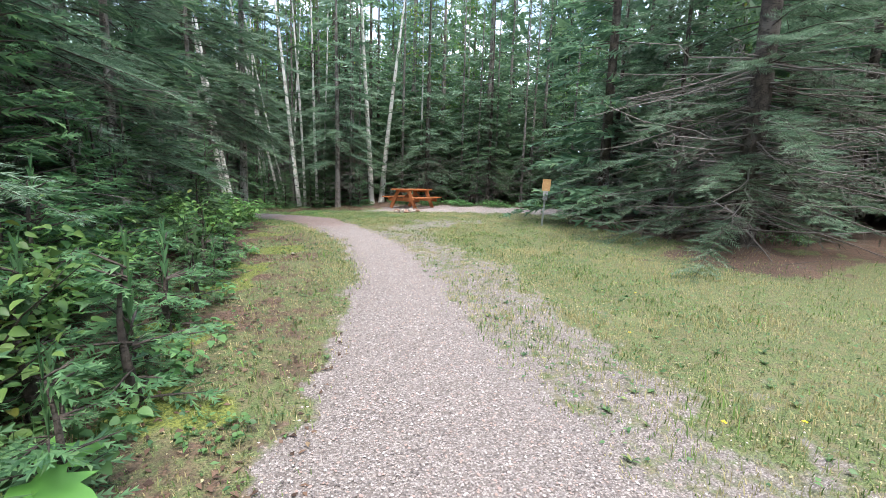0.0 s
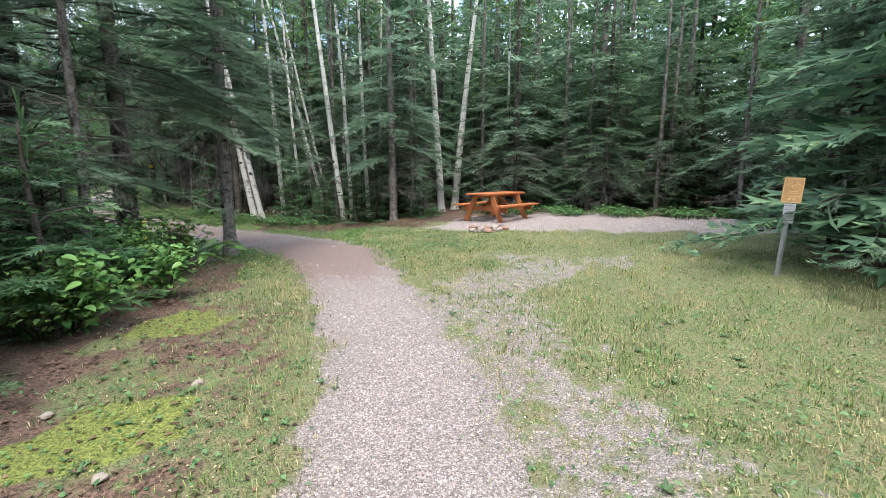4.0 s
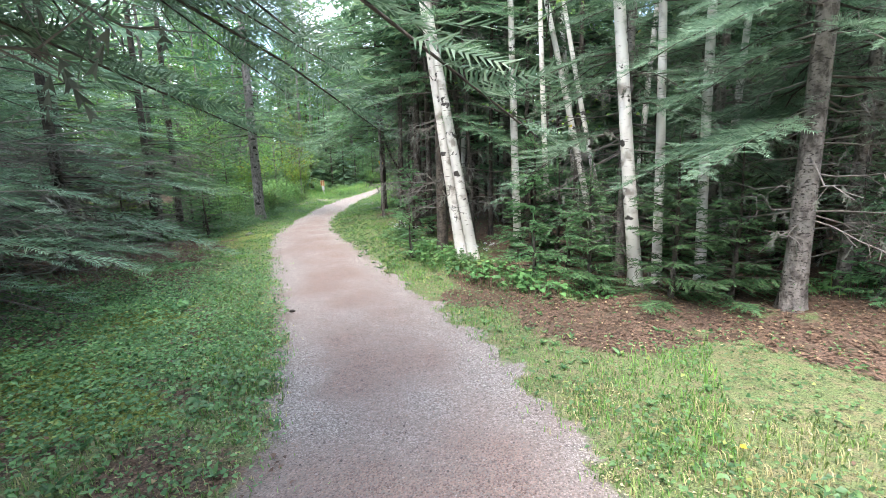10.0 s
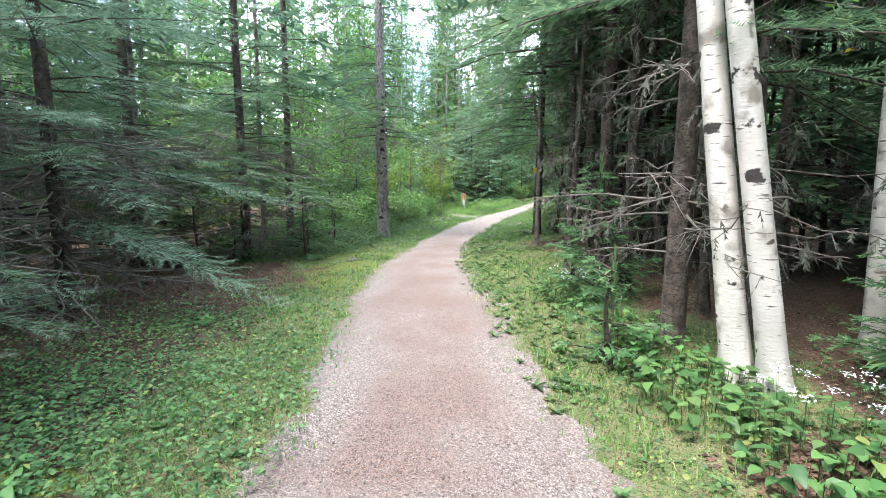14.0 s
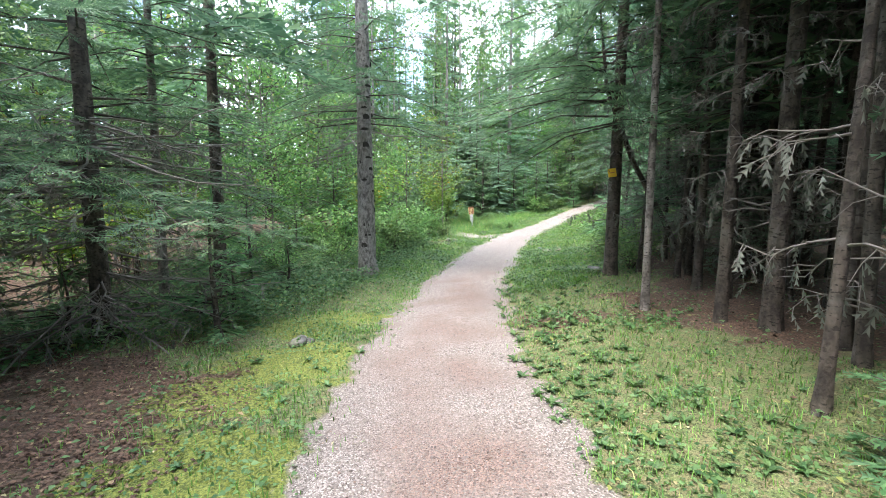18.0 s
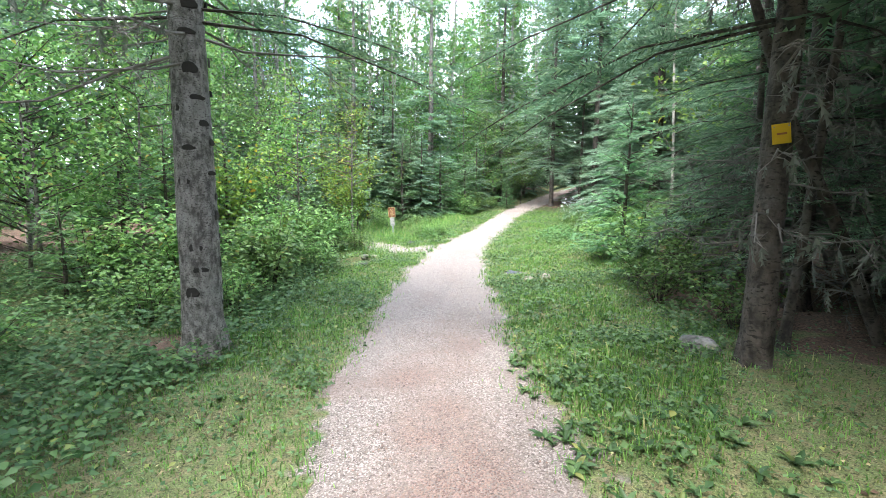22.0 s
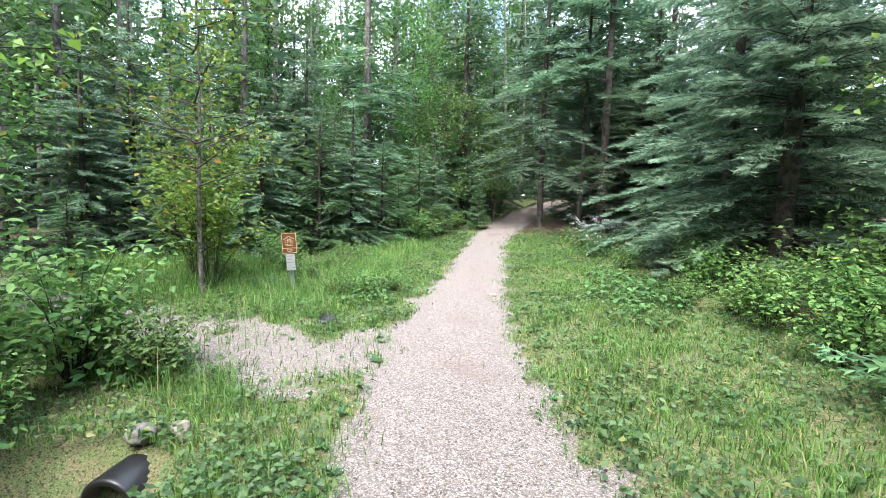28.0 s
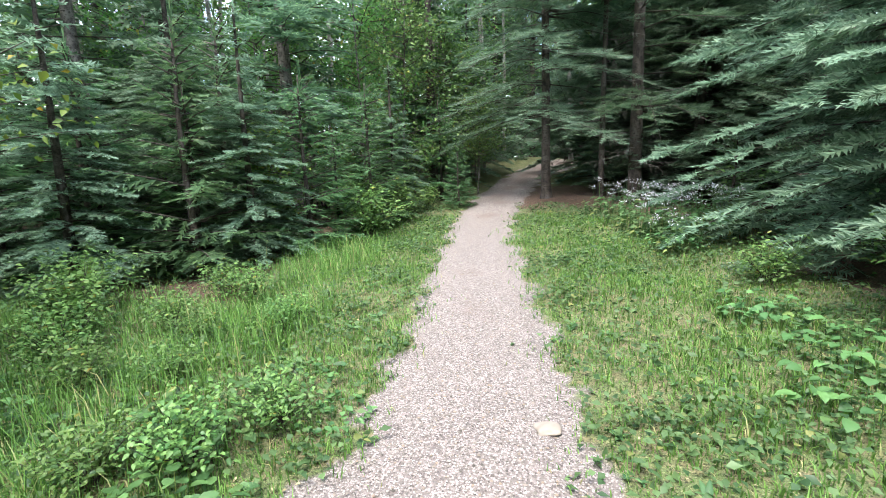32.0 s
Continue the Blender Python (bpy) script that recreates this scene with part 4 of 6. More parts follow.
for n, (x, y, radius, lx, ly, lab) in enumerate((
        (-4.42, 22.75, 0.10, -0.14, -0.05, "white birch with dark scars, one of a close pair"), (-4.2, 22.72, 0.09, -0.13, -0.09, "smooth white birch, one of a close pair"),
        (-3.76, 23.75, 0.075, -0.05, -0.02, "slim straight white birch"), (-2.45, 24.1, 0.06, -0.20, -0.08, "leaning white birch in a woodland clump"),
        (-2.15, 23.5, 0.045, -0.20, -0.06, "thin leaning white birch stem"), (-1.66, 21.75, 0.085, -0.11, -0.04, "white birch in a clump"),
        (-1.45, 21.95, 0.06, -0.04, 0.03, "slim birch in a clump"), (-0.95, 22.3, 0.065, -0.03, 0.0, "slim white birch among spruces"),
        (-0.6, 23.8, 0.06, 0.02, 0.0, "slim pale birch among spruces"), (1.45, 23.2, 0.125, -0.05, -0.02, "stout white birch behind the picnic table"),
        (2.05, 24.1, 0.13, 0.11, 0.03, "stout leaning white birch behind the picnic table"), (-3.0, 25.6, 0.07, -0.1, 0.0, "slim birch deep in the woods"),
        (-1.9, 25.0, 0.06, 0.05, 0.0, "slim birch deep in the woods"), (-5.6, 25.2, 0.07, 0.08, 0.0, "slim birch deep in the woods"))):
    own_birch(x, y, 10.5, radius, (lx, ly), 300 + n, lab)
tree(birch_kind("birch", 330, 10.0, 0.06, (0.01, 0.0), "slim birch with yellowing foliage behind the picnic table", M_BIRCH, M_YELLOW, 3.6, 40, 34, 0.05, 1.1), 3.8, 23.9)
tree(birch_kind("birch", 331, 10.0, 0.05, (-0.03, 0.0), "slim birch with yellowing foliage among spruces", M_BIRCH, M_YELLOW, 1.9, 26, 22, 0.05, 1.0), -3.1, 23.3)
tree(birch_kind("birch", 332, 6.5, 0.036, (-0.01, 0.0), "young birch with sparse yellow-green leaves in the glade edge", M_ASPEN, M_YELLOW, 1.9, 22, 30, 0.06, 1.3), -10.9, 35.0)


SCAR = None


def scarred(ob, radius, count, z1, seed, scale=1.0):
    """Dark sunken branch scars on the trunk of a tree, each a part."""
    global SCAR
    r = np.random.default_rng(seed)
    if SCAR is None:
        a = np.arange(10) * 0.6283
        ring = [np.stack([q * np.cos(a), np.full(10, d), q * 0.75 * np.sin(a)], -1) for q, d in ((1.2, -0.5), (1.0, 0.16), (0.7, 0.22), (0.4, 0.16))]
        for q in ring:
            q *= 1 + 0.28 * np.random.default_rng(5).uniform(-1, 1, (10, 1)) * [1, 0, 1]
        V = np.concatenate(ring + [np.array([[0, 0.10, 0]])])
        F = []
        for i in range(3):
            for k in range(10):
                p, q, u, v = i * 10 + k, i * 10 + (k + 1) % 10, (i + 1) * 10 + k, (i + 1) * 10 + (k + 1) % 10
                F += [(p, q, v), (p, v, u)]
        F += [(30 + k, 30 + (k + 1) % 10, 40) for k in range(10)]
        SCAR = mesh_of("branch_scar", V, np.array(F), M_SCAR, True)
    z, az = 0.35, r.uniform(0, 6.28)
    for k in range(count):
        az += r.uniform(1.4, 2.6)
        z += (z1 - 0.35) / count * r.uniform(0.6, 1.4)
        rad = radius * (1 - 0.8 * z / 12)
        p = part("branch_scar", SCAR, ob)
        s = r.uniform(0.032, 0.062) * scale
        p.matrix_basis = pose(-math.sin(az) * rad * 0.985, math.cos(az) * rad * 0.985, z, 0, 0, math.degrees(az)) @ Matrix.Diagonal((s * 1.15, s * 0.36, s * r.uniform(0.6, 1.5), 1))


M_SCAR = make_plain("dark_branch_scar", (0.012, 0.010, 0.009), (0.04, 0.034, 0.03), 40, 0.95, 0.4)


def trunk_tree(x, y, height, radius, bark, seed, label, crown_from, reach=1.9, dead=None, mat=M_SPRUCE, sparse=0.15, gap=0.36, tilt=(0, 0), fine=False):
    return tree(spruce_kind("spruce", seed, height, crown_from, reach, radius, gap, 0.062 if fine else 0.12, mat, bark, dead, label, 14 if fine else 10, 0.55 if fine else 0.45, 0.038 if fine else 0.046, sparse, 4.6 if fine else 5.0, 0.25, 0.44 if fine else 0.42), x, y, tilt=tilt)


scarred(trunk_tree(-3.2, 16.25, 12, 0.105, M_BARK_GREY, 401, "grey-barked spruce beside the trail bend", 2.3, 1.55, (1.7, 3.2, 0.8, 12), M_BLUE, 0.0, 0.24, (0, 0.5), True), 0.105, 34, 3.4, 1, 0.5)
scarred(trunk_tree(-14.0, 27.1, 13, 0.172, M_BARK_GREY, 402, "stout spruce with dark branch scars beside the trail", 3.0, 2.7, (2.5, 4.4, 2.0, 22)), 0.172, 56, 3.8, 2, 0.85)
trunk_tree(-4.15, 15.1, 12, 0.12, M_BARK, 413, "spruce whose long drooping boughs overhang the bend", 2.4, 2.5, (1.5, 3.2, 1.6, 30), M_BLUE, 0.2, 0.26, (0, 0), True)
trunk_tree(-0.24, 21.2, 11, 0.105, M_BARK, 403, "spruce with a bare grey lower trunk", 1.9, 1.9, (0.8, 3.0, 1.1, 26), M_BLUE, 0.1, 0.28, (0, 0), True)
trunk_tree(-8.68, 26.8, 11, 0.043, M_BARK, 404, "slim grey-barked trunk at the trail side", 3.4, 2.8, (1.8, 4, 0.6, 16), M_SPRUCE, 0.0, 0.28)
trunk_tree(-9.82, 28.55, 11, 0.10, M_BARK_DARK, 405, "dark spruce trunk carrying a yellow trail marker", 2.4, 2.9, (0.9, 3, 0.9, 24), M_SPRUCE, 0.0, 0.24)
trunk_tree(-7.95, 26.68, 11, 0.055, M_BARK_DARK, 406, "spruce trunk at the trail side", 3.5, 2.8, (1.2, 4, 0.6, 24), M_SPRUCE, 0.0, 0.28)
trunk_tree(-5.0, 23.15, 11, 0.10, M_BARK_DARK, 407, "dark spruce trunk beside white birches", 2.3, 2.5, (0.7, 2.6, 1.2, 34))
trunk_tree(-5.1, 14.6, 13, 0.20, M_BARK_DARK, 408, "big dark spruce with drooping boughs", 1.5, 2.9, (0.6, 2.4, 1.8, 40))
trunk_tree(-16.2, 43.8, 11, 0.10, M_BARK_DARK, 409, "dark spruce trunk beside the shaded trail", 1.55, 2.6, (1.0, 2.6, 1.0, 10), M_BLUE, 0.0, 0.2)
trunk_tree(-14.45, 43.8, 12, 0.13, M_BARK_DARK, 410, "stout dark spruce trunk beyond white flowers", 1.9, 2.8, (0.8, 2.5, 1.4, 26))
trunk_tree(-7.4, 16.9, 12, 0.11, M_BARK, 412, "spruce with pale green low boughs and grey dead twigs", 0.7, 2.3, (0.3, 2.4, 2.2, 70), M_BLUE, 0.2)
trunk_tree(6.1, 9.2, 13, 0.22, M_BARK_DARK, 411, "large spruce with a tangle of bare grey lower boughs", 0.5, 3.4, (0.3, 3.6, 3.0, 190), M_BLUE, 0.12, 0.24)
for x, y, s in ((-7.55, 26.62, 1.0), (-8.5, 28.1, 1.0), (-8.37, 30.8, 1.1), (-7.95, 28.9, 1.0), (-7.77, 30.7, 0.9), (-7.2, 31.2, 1.0),
                (-8.08, 27.6, 0.9), (-7.2, 27.8, 1.1), (-6.6, 26.5, 0.9), (-7.3, 29.9, 1.0), (-6.6, 28.6, 1.0), (-8.9, 29.2, 0.8), (-15.1, 44.1, 1.1), (-6.3, 26.9, 1.0), (-6.0, 24.6, 1.0), (-5.6, 26.0, 1.0)):
    tree(CROWNED[int(abs(x * 7)) % 2] if off_line(TRAIL, np.array([x]), np.array([y]))[0] < 1.9 else POLES[int(abs(x * 7)) % 3], x, y, x * 97 % 360, s)
for x, y, s, k in ((-13.5, 19.4, 1.0, 0), (-4.9, 10.6, 1.0, 0), (-5.6, 7.4, 1.0, 2),
                   (-7.0, 11.9, 1.1, 1), (-5.9, 3.8, 1.0, 0), (3.4, 25.6, 1.0, 1), (5.2, 24.8, 1.1, 0), (7.2, 23.6, 1.1, 2), (9.3, 21.9, 1.0, 1), (11, 19.8, 1.0, 0), (4.4, 27.4, 1.1, 2), 
                   (8.9, 24.8, 1.0, 0), (-8.4, 32.6, 1.0, 1), (-8.0, 35.4, 1.0, 0), (-13.2, 45.9, 1.0, 0), (-10.9, 45.4, 1.0, 1)):
    tree(SPRUCES[k], x, y, x * 131 % 360, s)
for x, y, s, k in ((7.6, 13.0, 1.0, 0), (8.6, 16.0, 0.95, 1), (9.0, 10.6, 1.0, 1), (-11.9, 40.6, 1.05, 0), (-11.6, 38.2, 1.15, 1), (-10.2, 42.6, 1.0, 0), (-12.9, 45.0, 1.0, 0), (-22.8, 40.6, 0.8, 1), (-13.4, 47.6, 1.0, 1), (-18.9, 47.4, 0.75, 1), (-13.2, 44.6, 0.9, 1), (-15.0, 46.8, 0.9, 0)):
    tree(FULL[k], x, y, x * 77 % 360, s)
for x, y, s, k in ((-11.5, 33.4, 1.1, 0), (-20.3, 38.6, 0.95, 0), (-21.7, 38.3, 0.9, 0), (-19.2, 40.4, 0.7, 0), (-18.7, 30.4, 1.0, 0), (-17.4, 28.6, 0.9, 0), (-16.4, 26.9, 0.8, 1), (-12.0, 23.6, 1.0, 1), (-12.9, 24.1, 1.0, 2), (-14.9, 25.2, 1.0, 1),
                   (-3.8, 5.6, 0.95, 1), (-3.5, 4.4, 0.9, 2), (-4.0, 7.0, 1.0, 0), (-4.2, 8.8, 1.0, 1), (-4.6, 5.0, 1.0, 0), (-2.0, 22.6, 0.8, 1), (-2.9, 22.9, 1.0, 1), (-2.6, 22.2, 0.9, 2), (-1.2, 22.8, 1.0, 1), (-6.1, 24.0, 1.0, 1), (-6.7, 24.6, 0.9, 2),
                   (-3.0, 21.9, 1.0, 2), (-3.3, 23.0, 0.8, 0), (-1.8, 23.9, 0.8, 0), (-0.4, 22.7, 0.9, 1), (0.5, 23.4, 0.9, 0), (3.0, 24.4, 0.8, 0), (-11.0, 31.9, 0.7, 1), (-21.6, 36.0, 0.7, 0), (-22.8, 37.2, 0.9, 0), (-17.9, 43.0, 0.5, 0),
                   (-5.2, 22.4, 1.0, 2), (-19.6, 31.6, 0.9, 0), (-13.3, 22.9, 1.0, 2), (-20.9, 33.9, 0.5, 0), (-11.9, 21.6, 1.0, 1)):
    tree(SAPLINGS[k], x, y, x * 211 % 360, s)
for x, y, s in ((-26.0, 45.2, 1.2), (-24.4, 43.4, 1.1), (-24.6, 45.6, 1.0), (-27.0, 42.0, 1.0), (-24.2, 47.0, 1.1), (-28.2, 44.4, 1.2), (-20.2, 47.8, 1.0), (-22.4, 49.0, 1.1), (-27.0, 49.0, 1.1), (-30.0, 41.0, 1.1), (-19.7, 47.5, 0.9), (-19.0, 49.5, 0.9), (-18.6, 48.2, 0.8), (-26.4, 38.4, 1.0), (-18.4, 50.5, 1.0)):
    tree(ASPENS[int(abs(x * 3)) % 2], x, y, x * 57 % 360, s)
for x, y, s, k in ((-15.4, 28.9, 1.0, 0), (-16.1, 29.6, 1.05, 0), (-16.9, 30.4, 1.1, 0), (-17.3, 31.3, 0.9, 0), (-15.7, 30.0, 0.8, 1), (-16.3, 28.2, 1.1, 0), (-14.9, 28.0, 0.8, 1), (-17.6, 29.6, 1.1, 2), (-15.4, 27.3, 0.9, 1), (-16.4, 25.6, 0.9, 1), (-15.0, 25.8, 0.8, 1),
                   (-10.6, 32.3, 1.0, 0), (-10.2, 31.2, 0.9, 1), (-11.2, 34.6, 1.0, 0), (-11.6, 35.8, 0.9, 1), (-12.6, 38.6, 0.9, 1), (-12.8, 37.8, 0.6, 1), (-19.0, 34.6, 0.9, 2), (-19.9, 35.1, 1.1, 2), (-18.6, 40.3, 0.8, 0), (-18.7, 41.6, 0.8, 0), (-18.6, 42.9, 0.7, 1), (-19.6, 41.9, 1.0, 0),
                   (-3.6, 15.2, 0.8, 3), (-4.2, 15.6, 0.9, 3), (-3.9, 14.4, 0.9, 3), (-4.6, 6.3, 0.9, 3), (-3.7, 7.9, 0.8, 1), (-4.5, 13.2, 1.0, 3), (-4.9, 12.0, 1.0, 0), (-18.4, 37.4, 0.55, 1), (-12.5, 36.2, 0.5, 1), (-9.9, 29.6, 0.7, 1), (-20.6, 40.2, 1.0, 2), (-17.0, 27.4, 1.0, 0), (-12.0, 34.6, 0.9, 1), (-12.3, 35.6, 0.7, 0), (-11.6, 35.4, 0.8, 0), (-13.0, 36.4, 0.5, 1), (-11.0, 31.4, 0.9, 0), (-10.6, 30.4, 0.8, 1), (-13.7, 38.6, 0.6, 1), (-12.6, 37.2, 0.65, 0), (-12.0, 36.4, 0.7, 0), (-10.4, 33.4, 1.0, 0), (-11.2, 36.4, 1.1, 0), (-3.1, 13.2, 0.7, 3), (-3.3, 12.3, 0.8, 3), (-3.5, 11.3, 0.7, 3), (-16.85, 32.3, 0.7, 1), (-16.85, 31.3, 0.6, 1), (-16.7, 30.75, 0.6, 1), (-17.3, 32.0, 0.9, 0)):
    tree(BUSHES[k], x, y, x * 91 % 360, s)
for x, y, s, k in ((-3.9, 22.0, 1.0, 2), (-4.5, 22.2, 1.1, 0), (-3.5, 21.7, 1.0, 0), (-3.0, 21.4, 0.9, 0), (-2.6, 21.4, 1.0, 2), (-4.9, 22.6, 1.0, 0), (-5.3, 23.1, 1.0, 0), (-2.1, 21.3, 0.8, 1), (-5.9, 23.4, 1.0, 1), (-6.4, 23.9, 1.0, 1), (0.5, 22.0, 1.0, 0), (1.0, 22.4, 1.0, 0), (0.1, 22.0, 0.9, 1),
                   (-13.8, 36.5, 0.9, 2), (-13.6, 37.1, 0.9, 2), (-14.0, 37.8, 0.8, 0), (-13.9, 26.5, 0.8, 0), (-13.68, 26.82, 0.6, 1), (-14.15, 26.72, 0.7, 1), (-13.7, 27.3, 0.6, 1), (-2.4, 5.3, 0.5, 1), (-9.3, 26.2, 0.9, 1), (-8.4, 26.2, 0.8, 1), (-4.1, 17.9, 0.8, 1), (-6.6, 18.9, 0.9, 1), (-8.6, 20.4, 0.8, 1), (-16.7, 30.9, 1.0, 0), (-17.1, 32.3, 1.0, 0), (-17.9, 32.2, 1.0, 0)):
    tree(HERBS[k], x, y, x * 171 % 360, s)
for k in range(34):
    x = 2.6 + k * 0.24
    tree(HERBS[(0, 2, 0)[k % 3]], x + 0.3 * math.sin(k * 5), 22.6 - 0.17 * k + 0.5 * math.sin(k * 3.7), k * 77 % 360, 0.9 + 0.3 * math.sin(k))
for x, y, s in ((-6.65, 24.15, 0.45), (-4.0, 22.05, 0.55), (-6.3, 23.75, 0.5), (-14.1, 40.6, 1.0), (-14.6, 41.2, 0.9), (-13.6, 40.9, 0.95), (-14.9, 42.0, 0.9), (-13.3, 41.4, 0.9), (-14.3, 39.8, 0.6)):
    tree(FLOWERS, x, y, x * 33 % 360, s)

for x, y, s, k in ((-19.3, 43.4, 1.0, 0), (-20.4, 43.6, 1.1, 2), (-18.9, 45.2, 0.9, 0), (-21.8, 42.2, 1.0, 2), (-23.6, 40.8, 1.1, 2), (-24.6, 38.2, 1.0, 0), 
                   (-19.8, 32.2, 0.9, 0), (-18.6, 31.6, 0.8, 1), (-19.2, 29.8, 1.0, 0), (-18.2, 28.6, 1.0, 0), (-17.8, 27.0, 0.9, 1), (-19.4, 27.6, 1.1, 2), (-17.2, 25.6, 0.9, 1), (-18.2, 24.6, 1.0, 0), (-16.2, 24.2, 0.8, 1), (-16.0, 22.8, 0.9, 0), (-20.6, 30.6, 1.1, 2), (-20.8, 26.0, 1.0, 2),
                   (-22.0, 32.0, 1.0, 0), (-22.4, 29.6, 1.0, 2), (-9.6, 33.4, 0.8, 0), (-17.9, 44.6, 0.7, 1), (-18.4, 46.4, 0.8, 0), (-20.8, 46.2, 1.1, 2), (-22.6, 44.8, 1.1, 2), (-23.0, 47.4, 1.1, 2)):
    tree(YOUNG[k], x, y, x * 53 % 360, s)
for x, y, s in ((-18.8, 34.3, 1.0), (-17.15, 31.0, 0.8), (-20.2, 35.6, 0.9)):
    tree(YELLOW_TREE, x, y, x * 63 % 360, s)
for x, y, s in ((-20.1, 38.4, 1.25), (-21.4, 38.0, 1.15), (-22.6, 37.6, 1.3), (-19.2, 39.6, 1.0), (-20.6, 39.6, 1.4), (-19.0, 41.2, 1.0), (-23.4, 38.6, 1.3), (-21.8, 36.6, 0.8), (-18.6, 43.9, 0.9)):
    tree(SAPLINGS[0], x, y, x * 43 % 360, s)

for x, y, s, k in ((-27.5, 38.5, 1.3, 0), (-24.6, 41.6, 1.25, 1), (-29.0, 44.5, 1.3, 0), (-22.5, 45.5, 1.2, 1), (-21.0, 50.5, 1.3, 0), (-18.4, 55.2, 1.3, 1), (-26.0, 48.0, 1.3, 1), (-31.5, 40.5, 1.3, 1), (-16.2, 53.4, 1.15, 0), (-20.4, 47.2, 1.1, 1), (-13.6, 55.4, 1.2, 1), (-23.6, 53.0, 1.3, 0)):
    tree(BROAD[k], x, y, x * 37 % 360, s)
# drooping spruces among the birches and along the bend
for x, y, s, k in ((-2.0, 22.9, 0.9, 1), (-0.85, 22.95, 0.9, 0), (-1.9, 22.15, 0.9, 2), (0.35, 22.0, 0.9, 2), (0.55, 22.5, 0.9, 1), (0.95, 23.6, 1.0, 2), (2.9, 23.4, 0.9, 0), (4.1, 23.3, 1.0, 0), (5.6, 22.9, 1.0, 2), (7.0, 22.2, 1.0, 1), (8.3, 21.2, 1.0, 0),
                   (-9.6, 17.9, 0.9, 0), (6.0, 21.9, 0.9, 0), (7.6, 20.7, 0.95, 1), (9.0, 19.1, 0.95, 0), (9.5, 17.2, 0.9, 2), (-12.7, 21.0, 0.9, 1), (-13.9, 23.6, 0.9, 2), (-4.0, 13.9, 0.85, 0), (-4.2, 10.0, 0.9, 0), (-4.5, 7.7, 0.9, 2), (-4.8, 12.2, 0.9, 2), (-4.7, 5.9, 0.9, 0),
                   (-8.6, 31.8, 1.0, 0)):
    tree(BOUGHS[k], x, y, x * 117 % 360, s)
for x, y, s, k in ((-19.4, 45.6, 1.0, 0), (-15.0, 47.2, 1.0, 1), (-18.9, 51.4, 1.1, 2), (-14.0, 49.6, 1.1, 0), (-17.8, 53.6, 1.1, 1), (-12.4, 51.2, 1.0, 2), (-15.9, 56.4, 1.2, 0), (-13.4, 58.6, 1.2, 1), (-9.6, 56.0, 1.1, 2), (-19.8, 56.0, 1.2, 0), (-16.8, 60.5, 1.2, 1),
                   (-3.4, 27.4, 1.1, 1), (-1.6, 27.0, 1.1, 2), (0.6, 26.2, 1.0, 0), (2.0, 27.2, 1.1, 1), (-2.4, 30.0, 1.2, 0), (0.4, 29.4, 1.2, 1), (3.0, 30.0, 1.2, 2), (5.6, 28.6, 1.2, 0), (-0.4, 32.4, 1.3, 1), (-3.8, 33.0, 1.3, 2), (2.2, 33.0, 1.3, 0)):
    tree(BACK[k], x, y, x * 71 % 360, s)

for x, y, s, k in ((-20.9, 37.4, 0.5, 1), (-22.3, 36.5, 0.55, 1), (-23.6, 35.6, 0.6, 1), (-19.6, 38.9, 0.45, 1), (-21.4, 39.5, 0.6, 0), (-24.6, 37.2, 0.7, 0), (-19.1, 42.4, 0.4, 1), (-20.2, 44.8, 0.5, 1), (-23.2, 33.0, 0.5, 1)):
    tree(FULL[k], x, y, x * 87 % 360, s)
for x, y, s, k in ((-23.4, 39.4, 1.0, 0), (-25.4, 36.2, 1.0, 1), (-21.2, 42.0, 1.0, 2), (-25.0, 33.4, 1.0, 1)):
    tree(SPRUCES[k], x, y, x * 87 % 360, s)
# plants at the edge of the first stretch and under the trees at the bend
for x, y, s, k in ((-3.1, 5.1, 0.9, 0), (-2.85, 6.1, 0.8, 1), (-3.2, 7.0, 0.8, 1), (-3.3, 3.3, 0.9, 0), (-9.6, 18.6, 0.9, 1), (-10.3, 19.9, 0.8, 1), (-8.5, 18.4, 0.9, 0), (-12.3, 21.9, 0.9, 1), (-13.0, 22.6, 1.0, 0), (-13.9, 22.9, 1.0, 0), (-11.6, 20.2, 0.9, 1)):
    tree(HERBS[k], x, y, x * 171 % 360, s)
for x, y, s, k in ((-3.5, 3.5, 0.9, 2), (-3.4, 4.9, 0.9, 2), (-3.3, 5.7, 1.0, 2), (-3.6, 6.6, 0.8, 1), (-3.9, 4.1, 1.0, 1), (-8.9, 17.6, 0.8, 1), (-10.7, 18.8, 0.8, 1), (-12.6, 22.4, 1.0, 2), (-11.8, 19.3, 0.9, 1), (-13.2, 21.7, 1.0, 1)):
    tree(SAPLINGS[k], x, y, x * 211 % 360, s)

